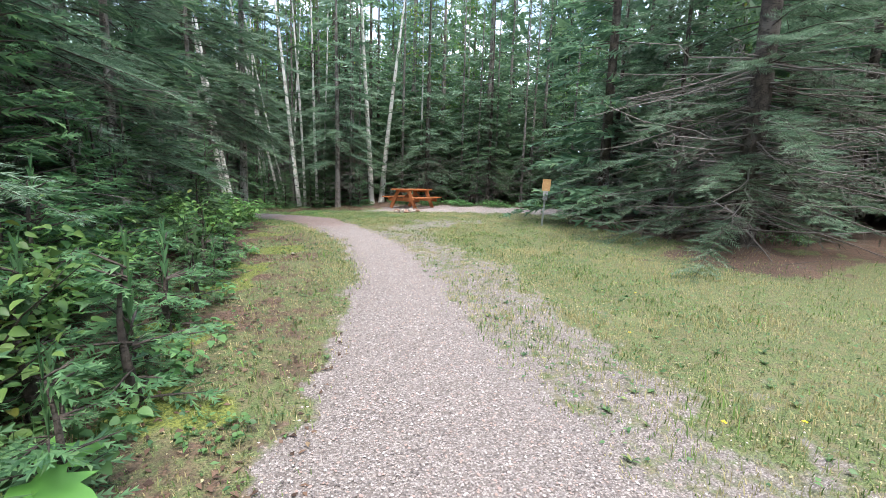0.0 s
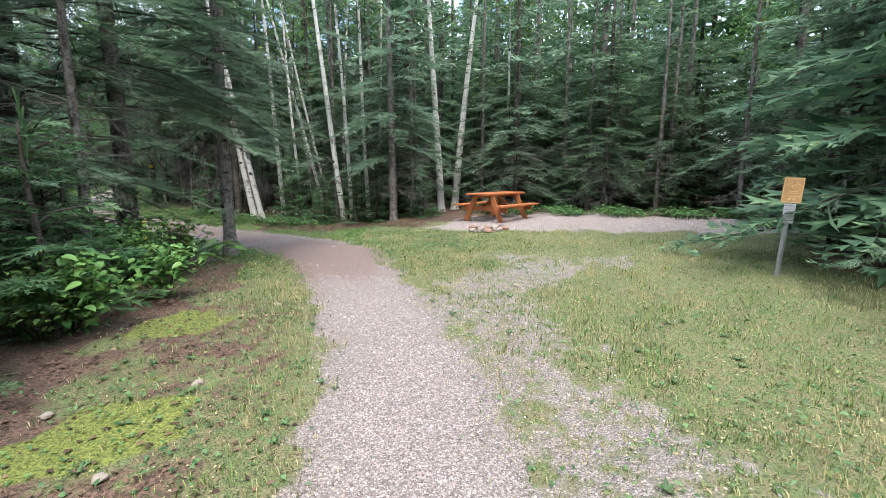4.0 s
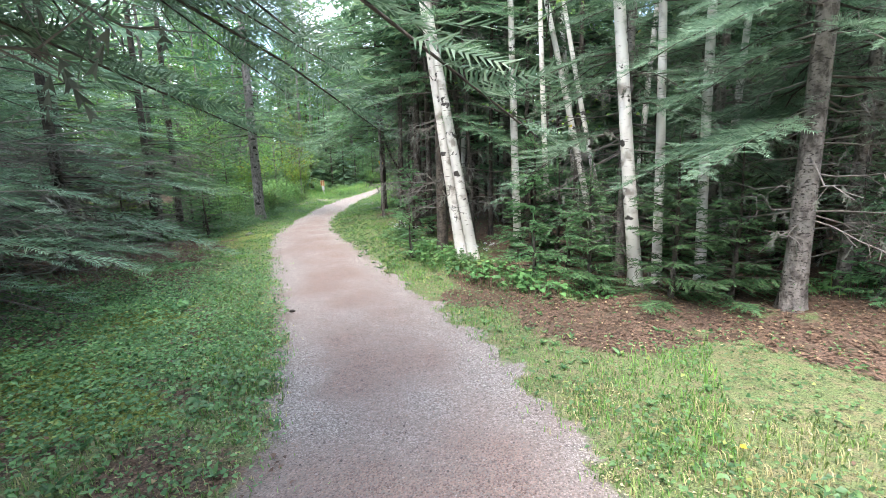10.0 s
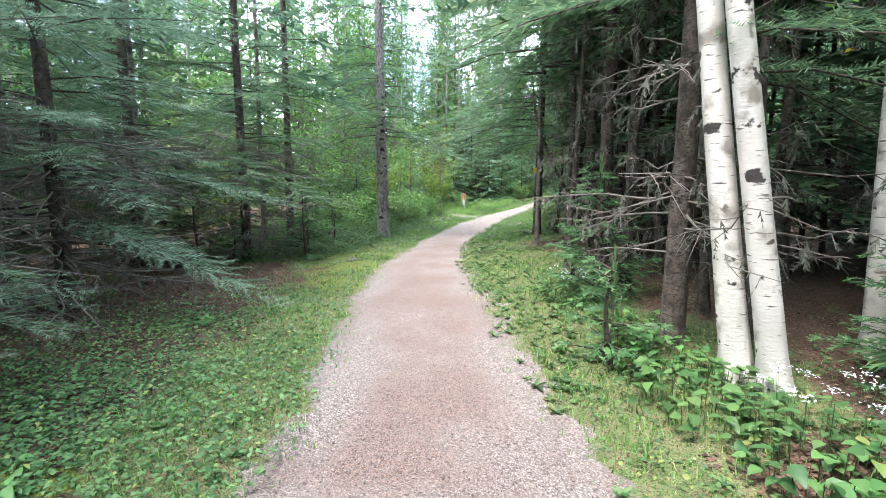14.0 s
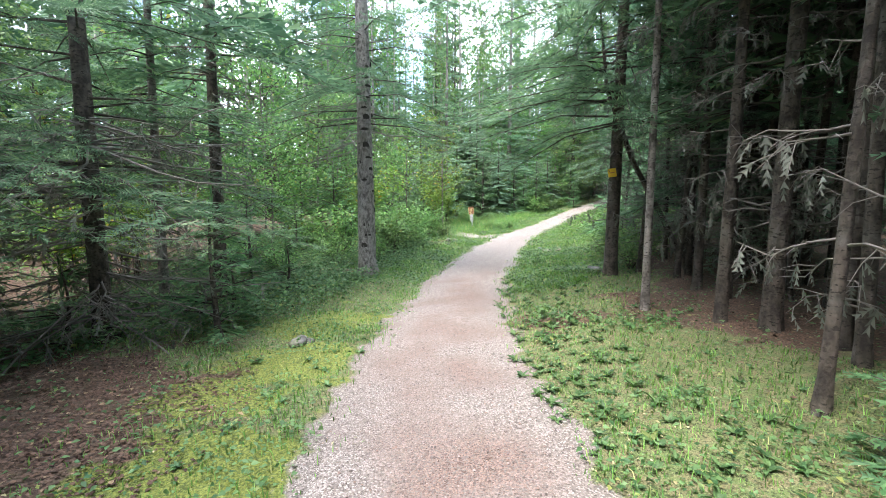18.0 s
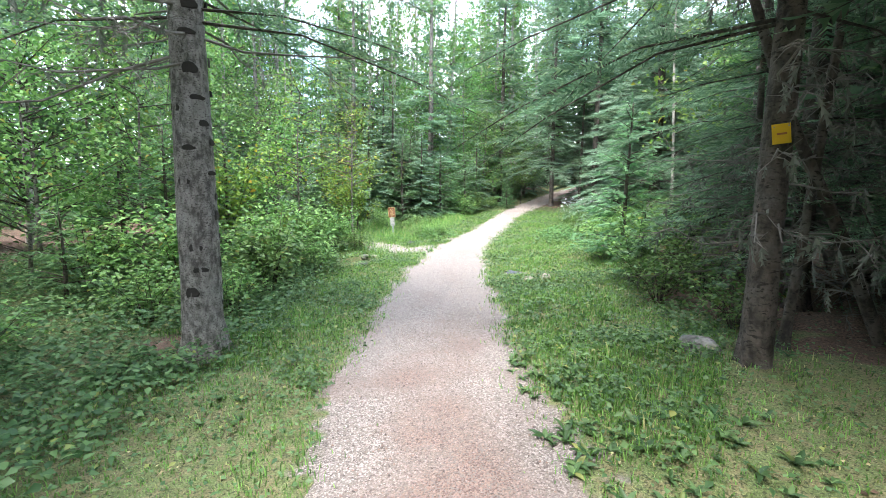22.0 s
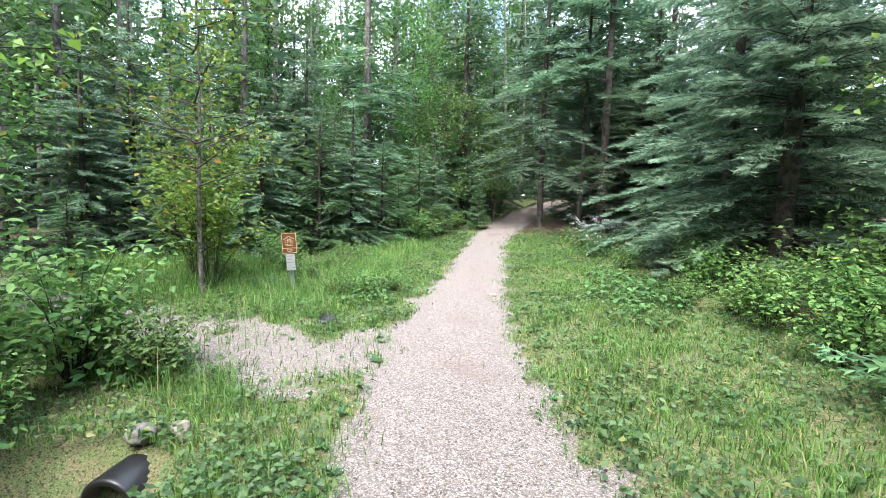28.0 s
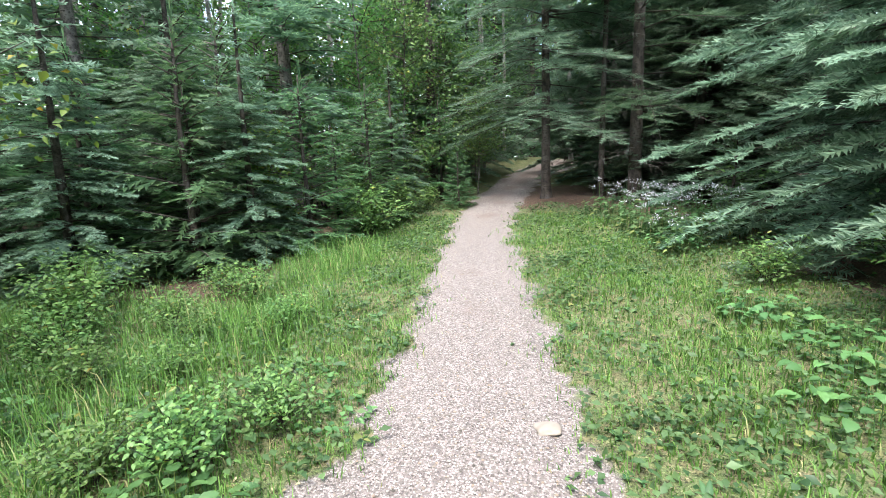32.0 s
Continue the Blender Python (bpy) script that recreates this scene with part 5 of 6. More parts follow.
def maple_sapling(x, y, seed, height, count):
    """Seedling with a few large five-lobed leaves on long stalks."""
    r = np.random.default_rng(seed)
    e = new("maple_sapling")
    stem = Pile()
    rods(stem, np.array([[0, 0, -0.02]]), np.array([[0.01, 0.0, height * 0.8]]), 0.004, 0.003)
    rim = [(0.0, -0.12), (-0.22, -0.20), (-0.50, -0.02), (-0.34, 0.10), (-0.56, 0.42), (-0.24, 0.40), (-0.20, 0.62), (0.0, 1.0), (0.20, 0.62), (0.24, 0.40), (0.56, 0.42), (0.34, 0.10), (0.50, -0.02), (0.22, -0.20)]
    for k in range(count):
        a, h, s = k * 2.4 + r.uniform(-0.4, 0.4), height * r.uniform(0.55, 1.0), r.uniform(0.17, 0.26)
        d = np.array([math.cos(a), math.sin(a), -0.25 + r.uniform(-0.2, 0.2)])
        d = d / np.linalg.norm(d)
        q = unit(np.cross(d, [0, 0, 1.0]) + 0.2 * r.normal(size=3))
        u = np.cross(q, d)
        foot = np.array([math.cos(a) * s * 0.6, math.sin(a) * s * 0.6, h])
        rods(stem, np.array([[0.008, 0, h * 0.75]]), foot[None], 0.002, 0.0015)
        V = [foot + d * s * 0.2] + [foot + q * s * rx + d * s * ry + u * s * (0.10 * abs(rx) - 0.12 * max(ry, 0) ** 2) for rx, ry in rim]
        F = [(0, 1 + i, 1 + (i + 1) % len(rim)) for i in range(len(rim))]
        part("leaf", mesh_of("leaf", V, F, M_MAPLE), e)
    part("stem", stem.mesh("stem", M_HERB), e)
    tagged(e, "maple seedling with large bright lobed leaves", "plant").matrix_basis = pose(x, y, float(land(x, y)))


M_MAPLE = make_leaf("maple_leaves", (0.10, 0.26, 0.05), (0.20, 0.38, 0.09), None, 0.4, 0.4)
for k, (x, y, h, n) in enumerate(((-3.1, 15.62, 0.46, 9), (-3.3, 15.1, 0.34, 6), (-3.45, 14.5, 0.4, 7), (-3.0, 9.6, 0.6, 8), (-3.15, 10.2, 0.5, 7), (-2.95, 4.7, 0.3, 6))):
    maple_sapling(x, y, 600 + k, h, n)
V, F = tube([(-8.95, 29.46, 0.25), (-9.3, 29.22, 1.1), (-9.72, 28.98, 2.0), (-10.1, 28.8, 3.1), (-10.25, 28.75, 4.4)], [0.05, 0.042, 0.036, 0.03, 0.015], 10, 0.08, 5)
tagged(new("leaning_stem", mesh_of("leaning_stem", V, F, M_BARK_DARK, True)), "dark crooked stem leaning against a spruce", "tree")

# weeds behind the brown sign
for x, y, s, k in ((-18.3, 35.75, 0.5, 1), (-18.9, 36.0, 0.6, 1), (-17.75, 35.95, 0.38, 1), (-16.95, 35.35, 0.5, 1), (-17.3, 35.15, 0.42, 1), (-16.75, 35.75, 0.45, 1), (-19.3, 36.4, 0.6, 0), (-18.6, 36.7, 0.5, 1), (-19.4, 35.2, 0.5, 1), (-18.1, 36.5, 0.4, 1), (-17.6, 36.9, 0.4, 1), (-19.9, 36.9, 0.6, 0), (-18.9, 37.6, 0.5, 1)):
    tree(BUSHES[k], x, y, x * 91 % 360, s)
for x, y, s, k in ((-17.95, 35.5, 0.8, 1), (-17.4, 35.55, 0.7, 1), (-18.4, 35.2, 0.8, 0), (-18.7, 35.6, 0.8, 1), (-17.3, 36.3, 0.7, 1), (-18.5, 34.75, 0.7, 1)):
    tree(HERBS[k], x, y, x * 171 % 360, s)
for x, y, s, k in ((-16.7, 35.0, 0.8, 0), (-17.1, 35.6, 0.9, 0), (-17.5, 34.6, 0.8, 1), (-16.9, 36.2, 0.7, 1), (-18.2, 34.4, 0.9, 1), (-17.8, 33.9, 0.7, 1), (-16.5, 35.9, 0.6, 1), (-13.4, 36.0, 0.9, 2), (-13.2, 36.7, 1.0, 0), (-13.5, 35.4, 0.8, 0)):
    tree(HERBS[k], x, y, x * 171 % 360, s)
for x, y, s in ((-14.3, 40.15, 0.85), (-13.9, 41.0, 0.9), (-14.5, 40.75, 0.8)):
    tree(FLOWERS, x, y, x * 33 % 360, s)

# tall aspens beyond the glade
FAR = np.random.default_rng(15)
for k in range(34):
    x, y = FAR.uniform(-33, -17), FAR.uniform(44, 63)
    if off_line(TRAIL, np.array([x]), np.array([y]))[0] > 2.4 and all(math.hypot(x - a, y - b) > 1.2 for a, b in TAKEN):
        tree(ASPENS[k % 2], x, y, FAR.uniform(0, 360), FAR.uniform(0.85, 1.25))

for k in range(24):
    x, y = FAR.uniform(-38, -19.5), FAR.uniform(33, 64)
    d = off_line(TRAIL, np.array([x]), np.array([y]))[0]
    if 6.0 < d < 17 and all(math.hypot(x - a, y - b) > 1.3 for a, b in TAKEN):
        tree(BROAD[k % 2], x, y, FAR.uniform(0, 360), FAR.uniform(0.8, 1.15))
for x, y, s, k in ((-10.2, 14.9, 0.8, 1), (-20.2, 24.4, 0.9, 0), (-21.8, 28.2, 0.85, 1), (6.9, 26.0, 0.9, 0), (-6.6, 9.4, 0.8, 1), (-7.6, 6.6, 0.8, 0), (10.6, 13.2, 0.8, 0), (9.8, 7.6, 0.8, 1), (12.2, 22.8, 0.9, 1), (-0.6, 28.6, 0.9, 0), (-4.4, 29.4, 0.9, 1), (-9.4, 37.8, 0.8, 0), (-8.6, 41.0, 0.8, 1)):
    tree(BROAD[k], x, y, x * 41 % 360, s)

# young firs and bushes that edge the first stretch
EDGE = np.random.default_rng(12)
for k in range(40):
    y = 4.0 + k * 0.27
    x = -3.1 - 0.4 * math.sin(y * 1.1) ** 2 - EDGE.uniform(0, 1.5) + (0.35 if 8.5 < y < 10.5 else 0)
    pick = EDGE.random()
    tree(SAPLINGS[1 if pick < 0.5 else 2] if pick < 0.8 else BUSHES[1], x - (0.35 if y < 7 else 0), y, EDGE.uniform(0, 360), EDGE.uniform(0.8, 1.25))
for k in range(12):
    y = 4.5 + k * 0.85
    tree(SAPLINGS[0], -4.6 - EDGE.uniform(0, 1.2), y, EDGE.uniform(0, 360), EDGE.uniform(0.9, 1.4))
for x, y, s, k in ( (-14.6, 24.6, 1.0, 0), (-8.3, 29.3, 1.0, 1), (-6.7, 27.4, 0.95, 0), (-6.5, 25.0, 0.95, 1)):
    tree(CANOPY[k], x, y, x * 97 % 360, s)
for x, y, s, k in ((-10.1, 19.7, 0.9, 2), (-10.6, 18.3, 1.0, 2), (-12.5, 20.9, 0.95, 3), (-12.7, 22.72, 1.0, 3), (-8.4, 17.6, 0.9, 2), (-9.35, 30.6, 1.05, 1), (-8.3, 30.2, 1.0, 0), (-9.7, 32.3, 1.0, 1), (3.9, 22.9, 0.9, 0), (6.4, 21.6, 0.9, 1), (-5.4, 6.6, 1.0, 1), (-5.2, 9.2, 1.0, 1), (-5.6, 12.4, 1.0, 0), (-6.2, 4.4, 1.0, 1)):
    tree(LOWS[k], x, y, x * 97 % 360, s)
THIN = np.random.default_rng(23)
for k in range(120):
    x, y = THIN.uniform(-10.6, 1.5), THIN.uniform(22.4, 31.5)
    d, q = off_line(TRAIL, np.array([x]), np.array([y]))[0], right_of(TRAIL, np.array([x]), np.array([y]))[0]
    if q and 1.5 < d < 5.6 and all(math.hypot(x - a, y - b) > 0.4 for a, b in TAKEN):
        tree(STICKS[k % 2], x, y, THIN.uniform(0, 360), THIN.uniform(0.85, 1.2), tilt=(THIN.uniform(-4, 4), THIN.uniform(-4, 4)))
for k in range(22):
    tree(SAPLINGS[2] if k % 4 else HERBS[1], -2.95 - 0.12 * math.sin(k * 2.1), 4.2 + k * 0.3, k * 67 % 360, 0.85 + 0.25 * math.sin(k * 1.7))
for x, y, s in ((-1.3, 21.25, 0.7), (-0.72, 21.45, 0.65), (-2.2, 21.5, 0.6), (0.7, 21.9, 0.6)):
    tree(SAPLINGS[0], x, y, x * 43 % 360, s)
# brush between the trunks behind the camping pad
for k in range(16):
    tree(SAPLINGS[k % 2], 2.8 + k * 0.55 + EDGE.uniform(-0.3, 0.3), 24.2 - 0.22 * k + EDGE.uniform(-0.6, 0.6), EDGE.uniform(0, 360), EDGE.uniform(0.9, 1.5))

# ---- the woods behind ----
def filled(lo, hi, gap, keep, seed):
    r = np.random.default_rng(seed)
    out = []
    for x in np.arange(lo[0], hi[0], gap):
        for y in np.arange(lo[1], hi[1], gap):
            p = (x + r.uniform(-0.45, 0.45) * gap, y + r.uniform(-0.45, 0.45) * gap)
            if keep(*p) and all(math.hypot(p[0] - a, p[1] - b) > 0.85 for a, b in TAKEN):
                out.append((*p, r.random(), r.random()))
                TAKEN.append(p)
    return out


def clear_of(x, y):
    a = np.array([x]), np.array([y])
    return min(float(off_line(TRAIL, *a)[0]), float(off_line(SPUR, *a)[0]) * 0.6 + 0.5), float(meadow(*a)[0]), float(off_line(PAD, *a)[0])


def woods(x, y):
    d, m, p = clear_of(x, y)
    if y < 10 and x > -0.5:
        return 16 > d and x > 9.5
    if x > -10 and 23 < y < 36 and d > 5.5 and math.sin(x * 41.3 + y * 17.7) < 0.6:
        return False
    if x < -12 and 8 < y < 62 and math.sin(x * 41.3 + y * 17.7) < -0.15:
        return False
    if 26 < y < 40 and x < -14 and d < 9:
        return False
    if -20 < x < -5 and 12 < y < 33 and d < 8.5:
        return False
    if x < -13 and 21.5 < y < 33 and d < 6.5:
        return False
    return 2.6 < d < 16 and m < 0.25 and p > 1.4 and y > -5 and not (-19 < x < -10 and 28 < y < 42)


def understory(x, y):
    d, m, p = clear_of(x, y)
    return 2.1 < d < 8 and m < 0.3 and p > 0.8 and y > 1 and not (-2.5 < x < 2 and 18 < y < 22)


def lush(x, y):
    d, m, p = clear_of(x, y)
    return (d > 1.5 and -22 < x < -12.2 and 20.6 < y < 32.3 and math.hypot(x + 16.2, y - 31.3) > 0.9 and math.hypot(x + 10.9, y - 21.4) > 1.3) or (d > 1.3 and -25 < x < -17 and 37.5 < y < 49 and m < 0.55) or (-27 < x < -20.3 and 32 < y < 37.5)


for x, y, a, b in filled((-27, 20), (-12, 49), 0.88, lush, 8):
    if clear_of(x, y)[0] < 2.5:
        stand(HERBS[1] if b < 0.7 else SAPLINGS[2], x, y, a * 360, 0.8 + 0.4 * a)
    elif b < 0.35:
        stand(SAPLINGS[0 if a < 0.6 else 1], x, y, a * 360, 0.7 + 0.8 * a)
    elif b < 0.8:
        stand(BUSHES[(0, 1, 2, 0, 0)[int(a * 5)]], x, y, a * 360, 0.8 + 0.5 * a)
    else:
        stand(HERBS[int(a * 3)], x, y, a * 360, 1.0 + 0.4 * a)


for x, y, a, b in filled((-31, -6), (19, 62), 2.45, woods, 5):
    dense = y < 34 and x > -9
    near = clear_of(x, y)[0] < 5
    proto = POLES[int(a * 3)] if ((dense or near) and b < 0.6) or b < 0.25 else SPRUCES[int(a * 3)] if near else BACK[int(a * 3)] if b < 0.9 else ASPENS[int(a * 2)]
    stand(proto, x, y, a * 360, 0.8 + 0.4 * b)
for x, y, a, b in filled((-26, 1), (12, 54), 2.0, understory, 6):
    if b < 0.42:
        stand(SAPLINGS[int(a * 3)], x, y, a * 360, 0.7 + 0.5 * a)
    elif b < 0.62:
        stand(BUSHES[int(a * 4)], x, y, a * 360, 0.6 + 0.4 * a)
    else:
        stand(HERBS[int(a * 3)], x, y, a * 360, 0.8 + 0.5 * a)


def far_woods():
    """Trunks and boughs of the deep woods, as one mass on every side."""
    r = np.random.default_rng(77)
    green, wood = Pile(), Pile()
    n = 3000
    x, y = r.uniform(-66, 50, n), r.uniform(-36, 100, n)
    d = off_line(TRAIL, x, y)
    ok = (d > 15) & (d < 38) & ((x > -12) | (y < 6) | (r.uniform(0, 1, n) < 0.62))
    x, y = x[ok], y[ok]
    z = land(x, y)
    m = len(x)
    h = r.uniform(14, 20, m)
    rods(wood, np.stack([x, y, z - 0.1], -1), np.stack([x, y, z + h], -1), r.uniform(0.08, 0.17, m), 0.02)
    for k in range(80):
        f = r.uniform(0, 1, m) ** 1.2
        zz = z + 0.8 + (h - 1.0) * f
        az = r.uniform(0, 6.283, m)
        l = 2.0 * (1 - f * 0.85) * r.uniform(0.6, 1.1, m)
        dd = np.stack([np.cos(az), np.sin(az), r.uniform(-0.5, 0.1, m)], -1)
        twigs(green, np.stack([x, y, zz], -1), dd, np.cross(dd, [0, 0, 1.0]) + 0.4 * r.normal(size=(m, 3)), l * 1.15, 0.46, 2, 0.6, r)
    e = new("far_woods")
    part("far_timber", wood.mesh("far_timber", M_BARK_DARK), e)
    part("far_greenery", green.mesh("far_greenery", M_SPRUCE), e)
    tagged(e, "deep spruce woods closing the view all round", "woods", kind="stuff")


far_woods()

# ---- picnic table ----
M_STAIN = make_plain("orange_stained_wood", (0.28, 0.088, 0.028), (0.46, 0.165, 0.058), 5, 0.6, 0.3, (1, 12, 12))
M_CHAR = make_plain("charred_wood", (0.02, 0.018, 0.017), (0.09, 0.075, 0.07), 14, 0.95, 0.8)
M_STEEL = make_plain("galvanised_steel", (0.28, 0.30, 0.31), (0.46, 0.48, 0.49), 18, 0.5, 0.15, None, 0.7)


def picnic_table(x, y, turn):
    e = new("picnic_table")
    tagged(e, "orange-stained wooden picnic table with attached benches on gravel", "picnic table")
    for k in range(5):
        w = 0.142
        part_bm("tabletop_board", box_bm((1.86, w - 0.006, 0.04), pose(0, (k - 2) * w, 0.735)), M_STAIN, e, bevel=0.004)
    for s in (-1, 1):
        for k in (0, 1):
            part_bm("bench_board", box_bm((1.86, 0.134, 0.04), pose(0, s * (0.60 + 0.141 * k), 0.435)), M_STAIN, e, bevel=0.004)
    for ex in (-0.62, 0.62):
        for s in (-1, 1):
            a = math.degrees(math.atan2(0.34, 0.70))
            part_bm("leg", box_bm((0.04, 0.14, 0.80), pose(ex, s * 0.41, 0.358, s * a)), M_STAIN, e, bevel=0.004)
        part_bm("bench_beam", box_bm((0.04, 1.48, 0.14), pose(ex + 0.041, 0, 0.345)), M_STAIN, e, bevel=0.004)
        part_bm("top_beam", box_bm((0.04, 0.68, 0.09), pose(ex + 0.041, 0, 0.67)), M_STAIN, e, bevel=0.004)
        part_bm("brace", box_bm((0.66, 0.04, 0.09), pose(ex * 0.55, 0, 0.52, 0, 28 if ex > 0 else -28)), M_STAIN, e, bevel=0.004)
        for s in (-1, 1):
            for q in (-0.03, 0.03):
                bm = bmesh.new()
                bmesh.ops.create_cone(bm, cap_ends=True, segments=8, radius1=0.011, radius2=0.011, depth=0.012, matrix=pose(ex + (0.066 if ex > 0 else 0.066), s * 0.42 + q, 0.345, 0, 90))
                part_bm("bolt", bm, M_STEEL, e)
    e.matrix_basis = pose(x, y, float(land(x, y)), 0, 0, turn)


picnic_table(2.62, 20.5, 40.5)


def rock(name, x, y, size, seed, label, mat=None, flat=0.6, sink=0.35, category="rock", z=None, sharp=0.0):
    r = np.random.default_rng(seed)
    bm = bmesh.new()
    bmesh.ops.create_icosphere(bm, subdivisions=2 if sharp else 3, radius=1)
    off = Vector(r.uniform(-50, 50, 3))
    for v in bm.verts:
        n = noise.noise(v.co * 1.1 + off) * 0.45 + noise.noise(v.co * 3 + off) * 0.13
        v.co = v.co * (1 + n * (1 + sharp))
        v.co.x *= 1.25
        v.co.z *= flat
    bm.transform(pose(0, 0, 0, 0, 0, r.uniform(0, 360)) @ Matrix.Scale(size, 4))
    ob = part_bm(name, bm, mat or M_ROCK, smooth=not sharp)
    g = float(land(x, y)) if z is None else z
    ob.matrix_basis = pose(x, y, g + size * flat * (1 - sink))
    return tagged(ob, label, category)


M_FIRESTONE = make_plain("fire_stone", (0.19, 0.155, 0.125), (0.40, 0.35, 0.30), 6, 0.9, 0.5)
M_SOOT = make_plain("sooty_stone", (0.05, 0.04, 0.04), (0.22, 0.17, 0.15), 7, 0.95, 0.5)
M_RUST = make_plain("heat_reddened_stone", (0.16, 0.085, 0.06), (0.36, 0.22, 0.16), 9, 0.9, 0.5)
for k in range(14):
    a = k / 14 * 6.283 + 0.12 * math.sin(k * 5.0)
    mat, lab = ((M_FIRESTONE, "tan stone of a low fire ring"), (M_SOOT, "soot-blackened stone of a low fire ring"), (M_RUST, "heat-reddened stone of a low fire ring"))[(0, 1, 0, 2, 1, 0, 2)[k % 7]]
    rock("fire_ring_stone", 1.78 + 0.36 * math.cos(a), 18.12 + 0.30 * math.sin(a), 0.062 + 0.04 * math.sin(k * 2.3) ** 2, 500 + k, lab, mat, 0.62 + 0.3 * math.sin(k * 1.9) ** 2, 0.35, sharp=0.12)["group"] = "stones of the fire ring"
for k, (dx, dy, a) in enumerate(((0, 0.05, 20), (0.1, -0.05, 80))):
    V, F = tube([(-0.12, 0, 0), (-0.03, 0.01, 0.005), (0.05, 0, 0), (0.12, 0.01, 0)], [0.02, 0.026, 0.024, 0.018], 8, 0.16, k)
    ob = new("charred_log", mesh_of("charred_log", V, F, M_CHAR, True))
    ob.matrix_basis = pose(1.78 + dx, 18.12 + dy, float(land(1.78, 18.12)) + 0.022 + 0.04 * k, 0, 0, a)
    tagged(ob, "short charred log in the fire ring", "log", "logs in the fire ring")

rock("boulder", -10.98, 24.0, 0.105, 531, "grey boulder in moss beside the trail", None, 0.6, 0.35)
rock("boulder", -10.13, 28.75, 0.13, 532, "pale boulder in the grass", None, 0.65, 0.35)
rock("culvert_rock", -15.98, 31.84, 0.065, 533, "pale rock beside the culvert pipe", M_FIRESTONE, 0.8, 0.3)
rock("culvert_rock", -16.14, 31.72, 0.07, 534, "mossy rock above the culvert pipe", M_ROCK, 0.8, 0.35)
rock("culvert_rock", -12.42, 31.12, 0.075, 535, "small pale rock at the pipe end", M_FIRESTONE, 0.8, 0.3)
rock("culvert_rock", -12.22, 31.3, 0.085, 536, "small pale rock at the pipe end", M_FIRESTONE, 0.8, 0.3)
rock("flat_stone", -15.38, 36.05, 0.055, 537, "small cream-coloured stone on the trail edge", M_FIRESTONE, 0.35, 0.2)
for k, (x, y, s) in enumerate(((-2.3, 9.6, 0.03), (-2.0, 10.3, 0.028), (-1.9, 11.2, 0.035), (-2.15, 12.2, 0.03), (-1.75, 12.9, 0.035), (-1.95, 13.9, 0.03), (-2.9, 16.75, 0.03), (-1.55, 16.85, 0.035), (-2.4, 13.2, 0.025), (-1.6, 14.9, 0.03), (-2.6, 10.9, 0.025), (-1.7, 10.0, 0.025), (0.9, 13.2, 0.03))):
    rock("pebble", x, y, s, 560 + k, "loose pale pebble beside the trail", M_FIRESTONE, 0.7, 0.2)["group"] = "loose pebbles beside the trail"


# ---- culvert pipes ----
M_PLASTIC = make_plain("black_plastic", (0.008, 0.008, 0.009), (0.025, 0.025, 0.028), 30, 0.35, 0.1)
M_WORN = make_plain("scuffed_blue_grey_pipe", (0.02, 0.022, 0.03), (0.10, 0.11, 0.14), 16, 0.5, 0.2)


def culvert(x, y, z, radius, length, turn, tilt, mat, label):
    """Ribbed drain pipe, hollow."""
    n, ribs = 28, int(length / 0.035)
    prof = []
    for k in range(ribs * 2 + 1):
        prof.append((k * length / (ribs * 2), radius + (0.012 if k % 2 else 0.0)))
    prof += [(length, radius - 0.02), (0.0, radius - 0.02)]
    P = np.array(prof)
    a = np.arange(n) * 2 * math.pi / n
    V = np.stack([np.broadcast_to(P[:, None, 0], (len(P), n)), P[:, None, 1] * np.cos(a), P[:, None, 1] * np.sin(a)], -1).reshape(-1, 3)
    F = []
    for i in range(len(P)):
        j = (i + 1) % len(P)
        for k in range(n):
            F.append((i * n + k, i * n + (k + 1) % n, j * n + (k + 1) % n, j * n + k))
    ob = new("culvert_pipe", mesh_of("culvert_pipe", V, np.array(F), mat, False))
    ob.matrix_basis = pose(x, y, z, 0, tilt, turn)
    return tagged(ob, label, "culvert pipe")


culvert(-16.0, 31.45, -0.10, 0.15, 2.5, 106, -1.6, M_PLASTIC, "ribbed black plastic culvert under the gravel spur, open in a hollow")
culvert(-16.71, 34.06, 0.06, 0.14, 0.2, 100, -14, M_PLASTIC, "black pipe end poking out of the gravel spur")
culvert(-13.0, 31.68, 0.08, 0.10, 0.34, -8, 4, M_WORN, "scuffed drain pipe end at the grass edge")


# ---- signs ----
M_BROWN = make_plain("brown_sign_face", (0.125, 0.042, 0.017), (0.18, 0.064, 0.027), 7, 0.6, 0.1)
M_OCHRE = make_plain("faded_ochre_sign_face", (0.46, 0.25, 0.11), (0.58, 0.33, 0.15), 7, 0.6, 0.1)
M_CREAM = make_plain("cream_sign_paint", (0.62, 0.46, 0.22), (0.74, 0.56, 0.30), 9, 0.6, 0)
M_TAN = make_plain("tan_sign_paint", (0.66, 0.42, 0.17), (0.76, 0.50, 0.22), 9, 0.6, 0)
M_PAPER = make_plain("grey_white_notice", (0.30, 0.30, 0.31), (0.46, 0.46, 0.47), 7, 0.7, 0.1)
M_INK = make_plain("dark_ink", (0.03, 0.03, 0.035), (0.06, 0.06, 0.07), 9, 0.7, 0)
M_SIGNYELLOW = make_plain("yellow_marker", (0.70, 0.42, 0.015), (0.80, 0.50, 0.03), 6, 0.6, 0.05)


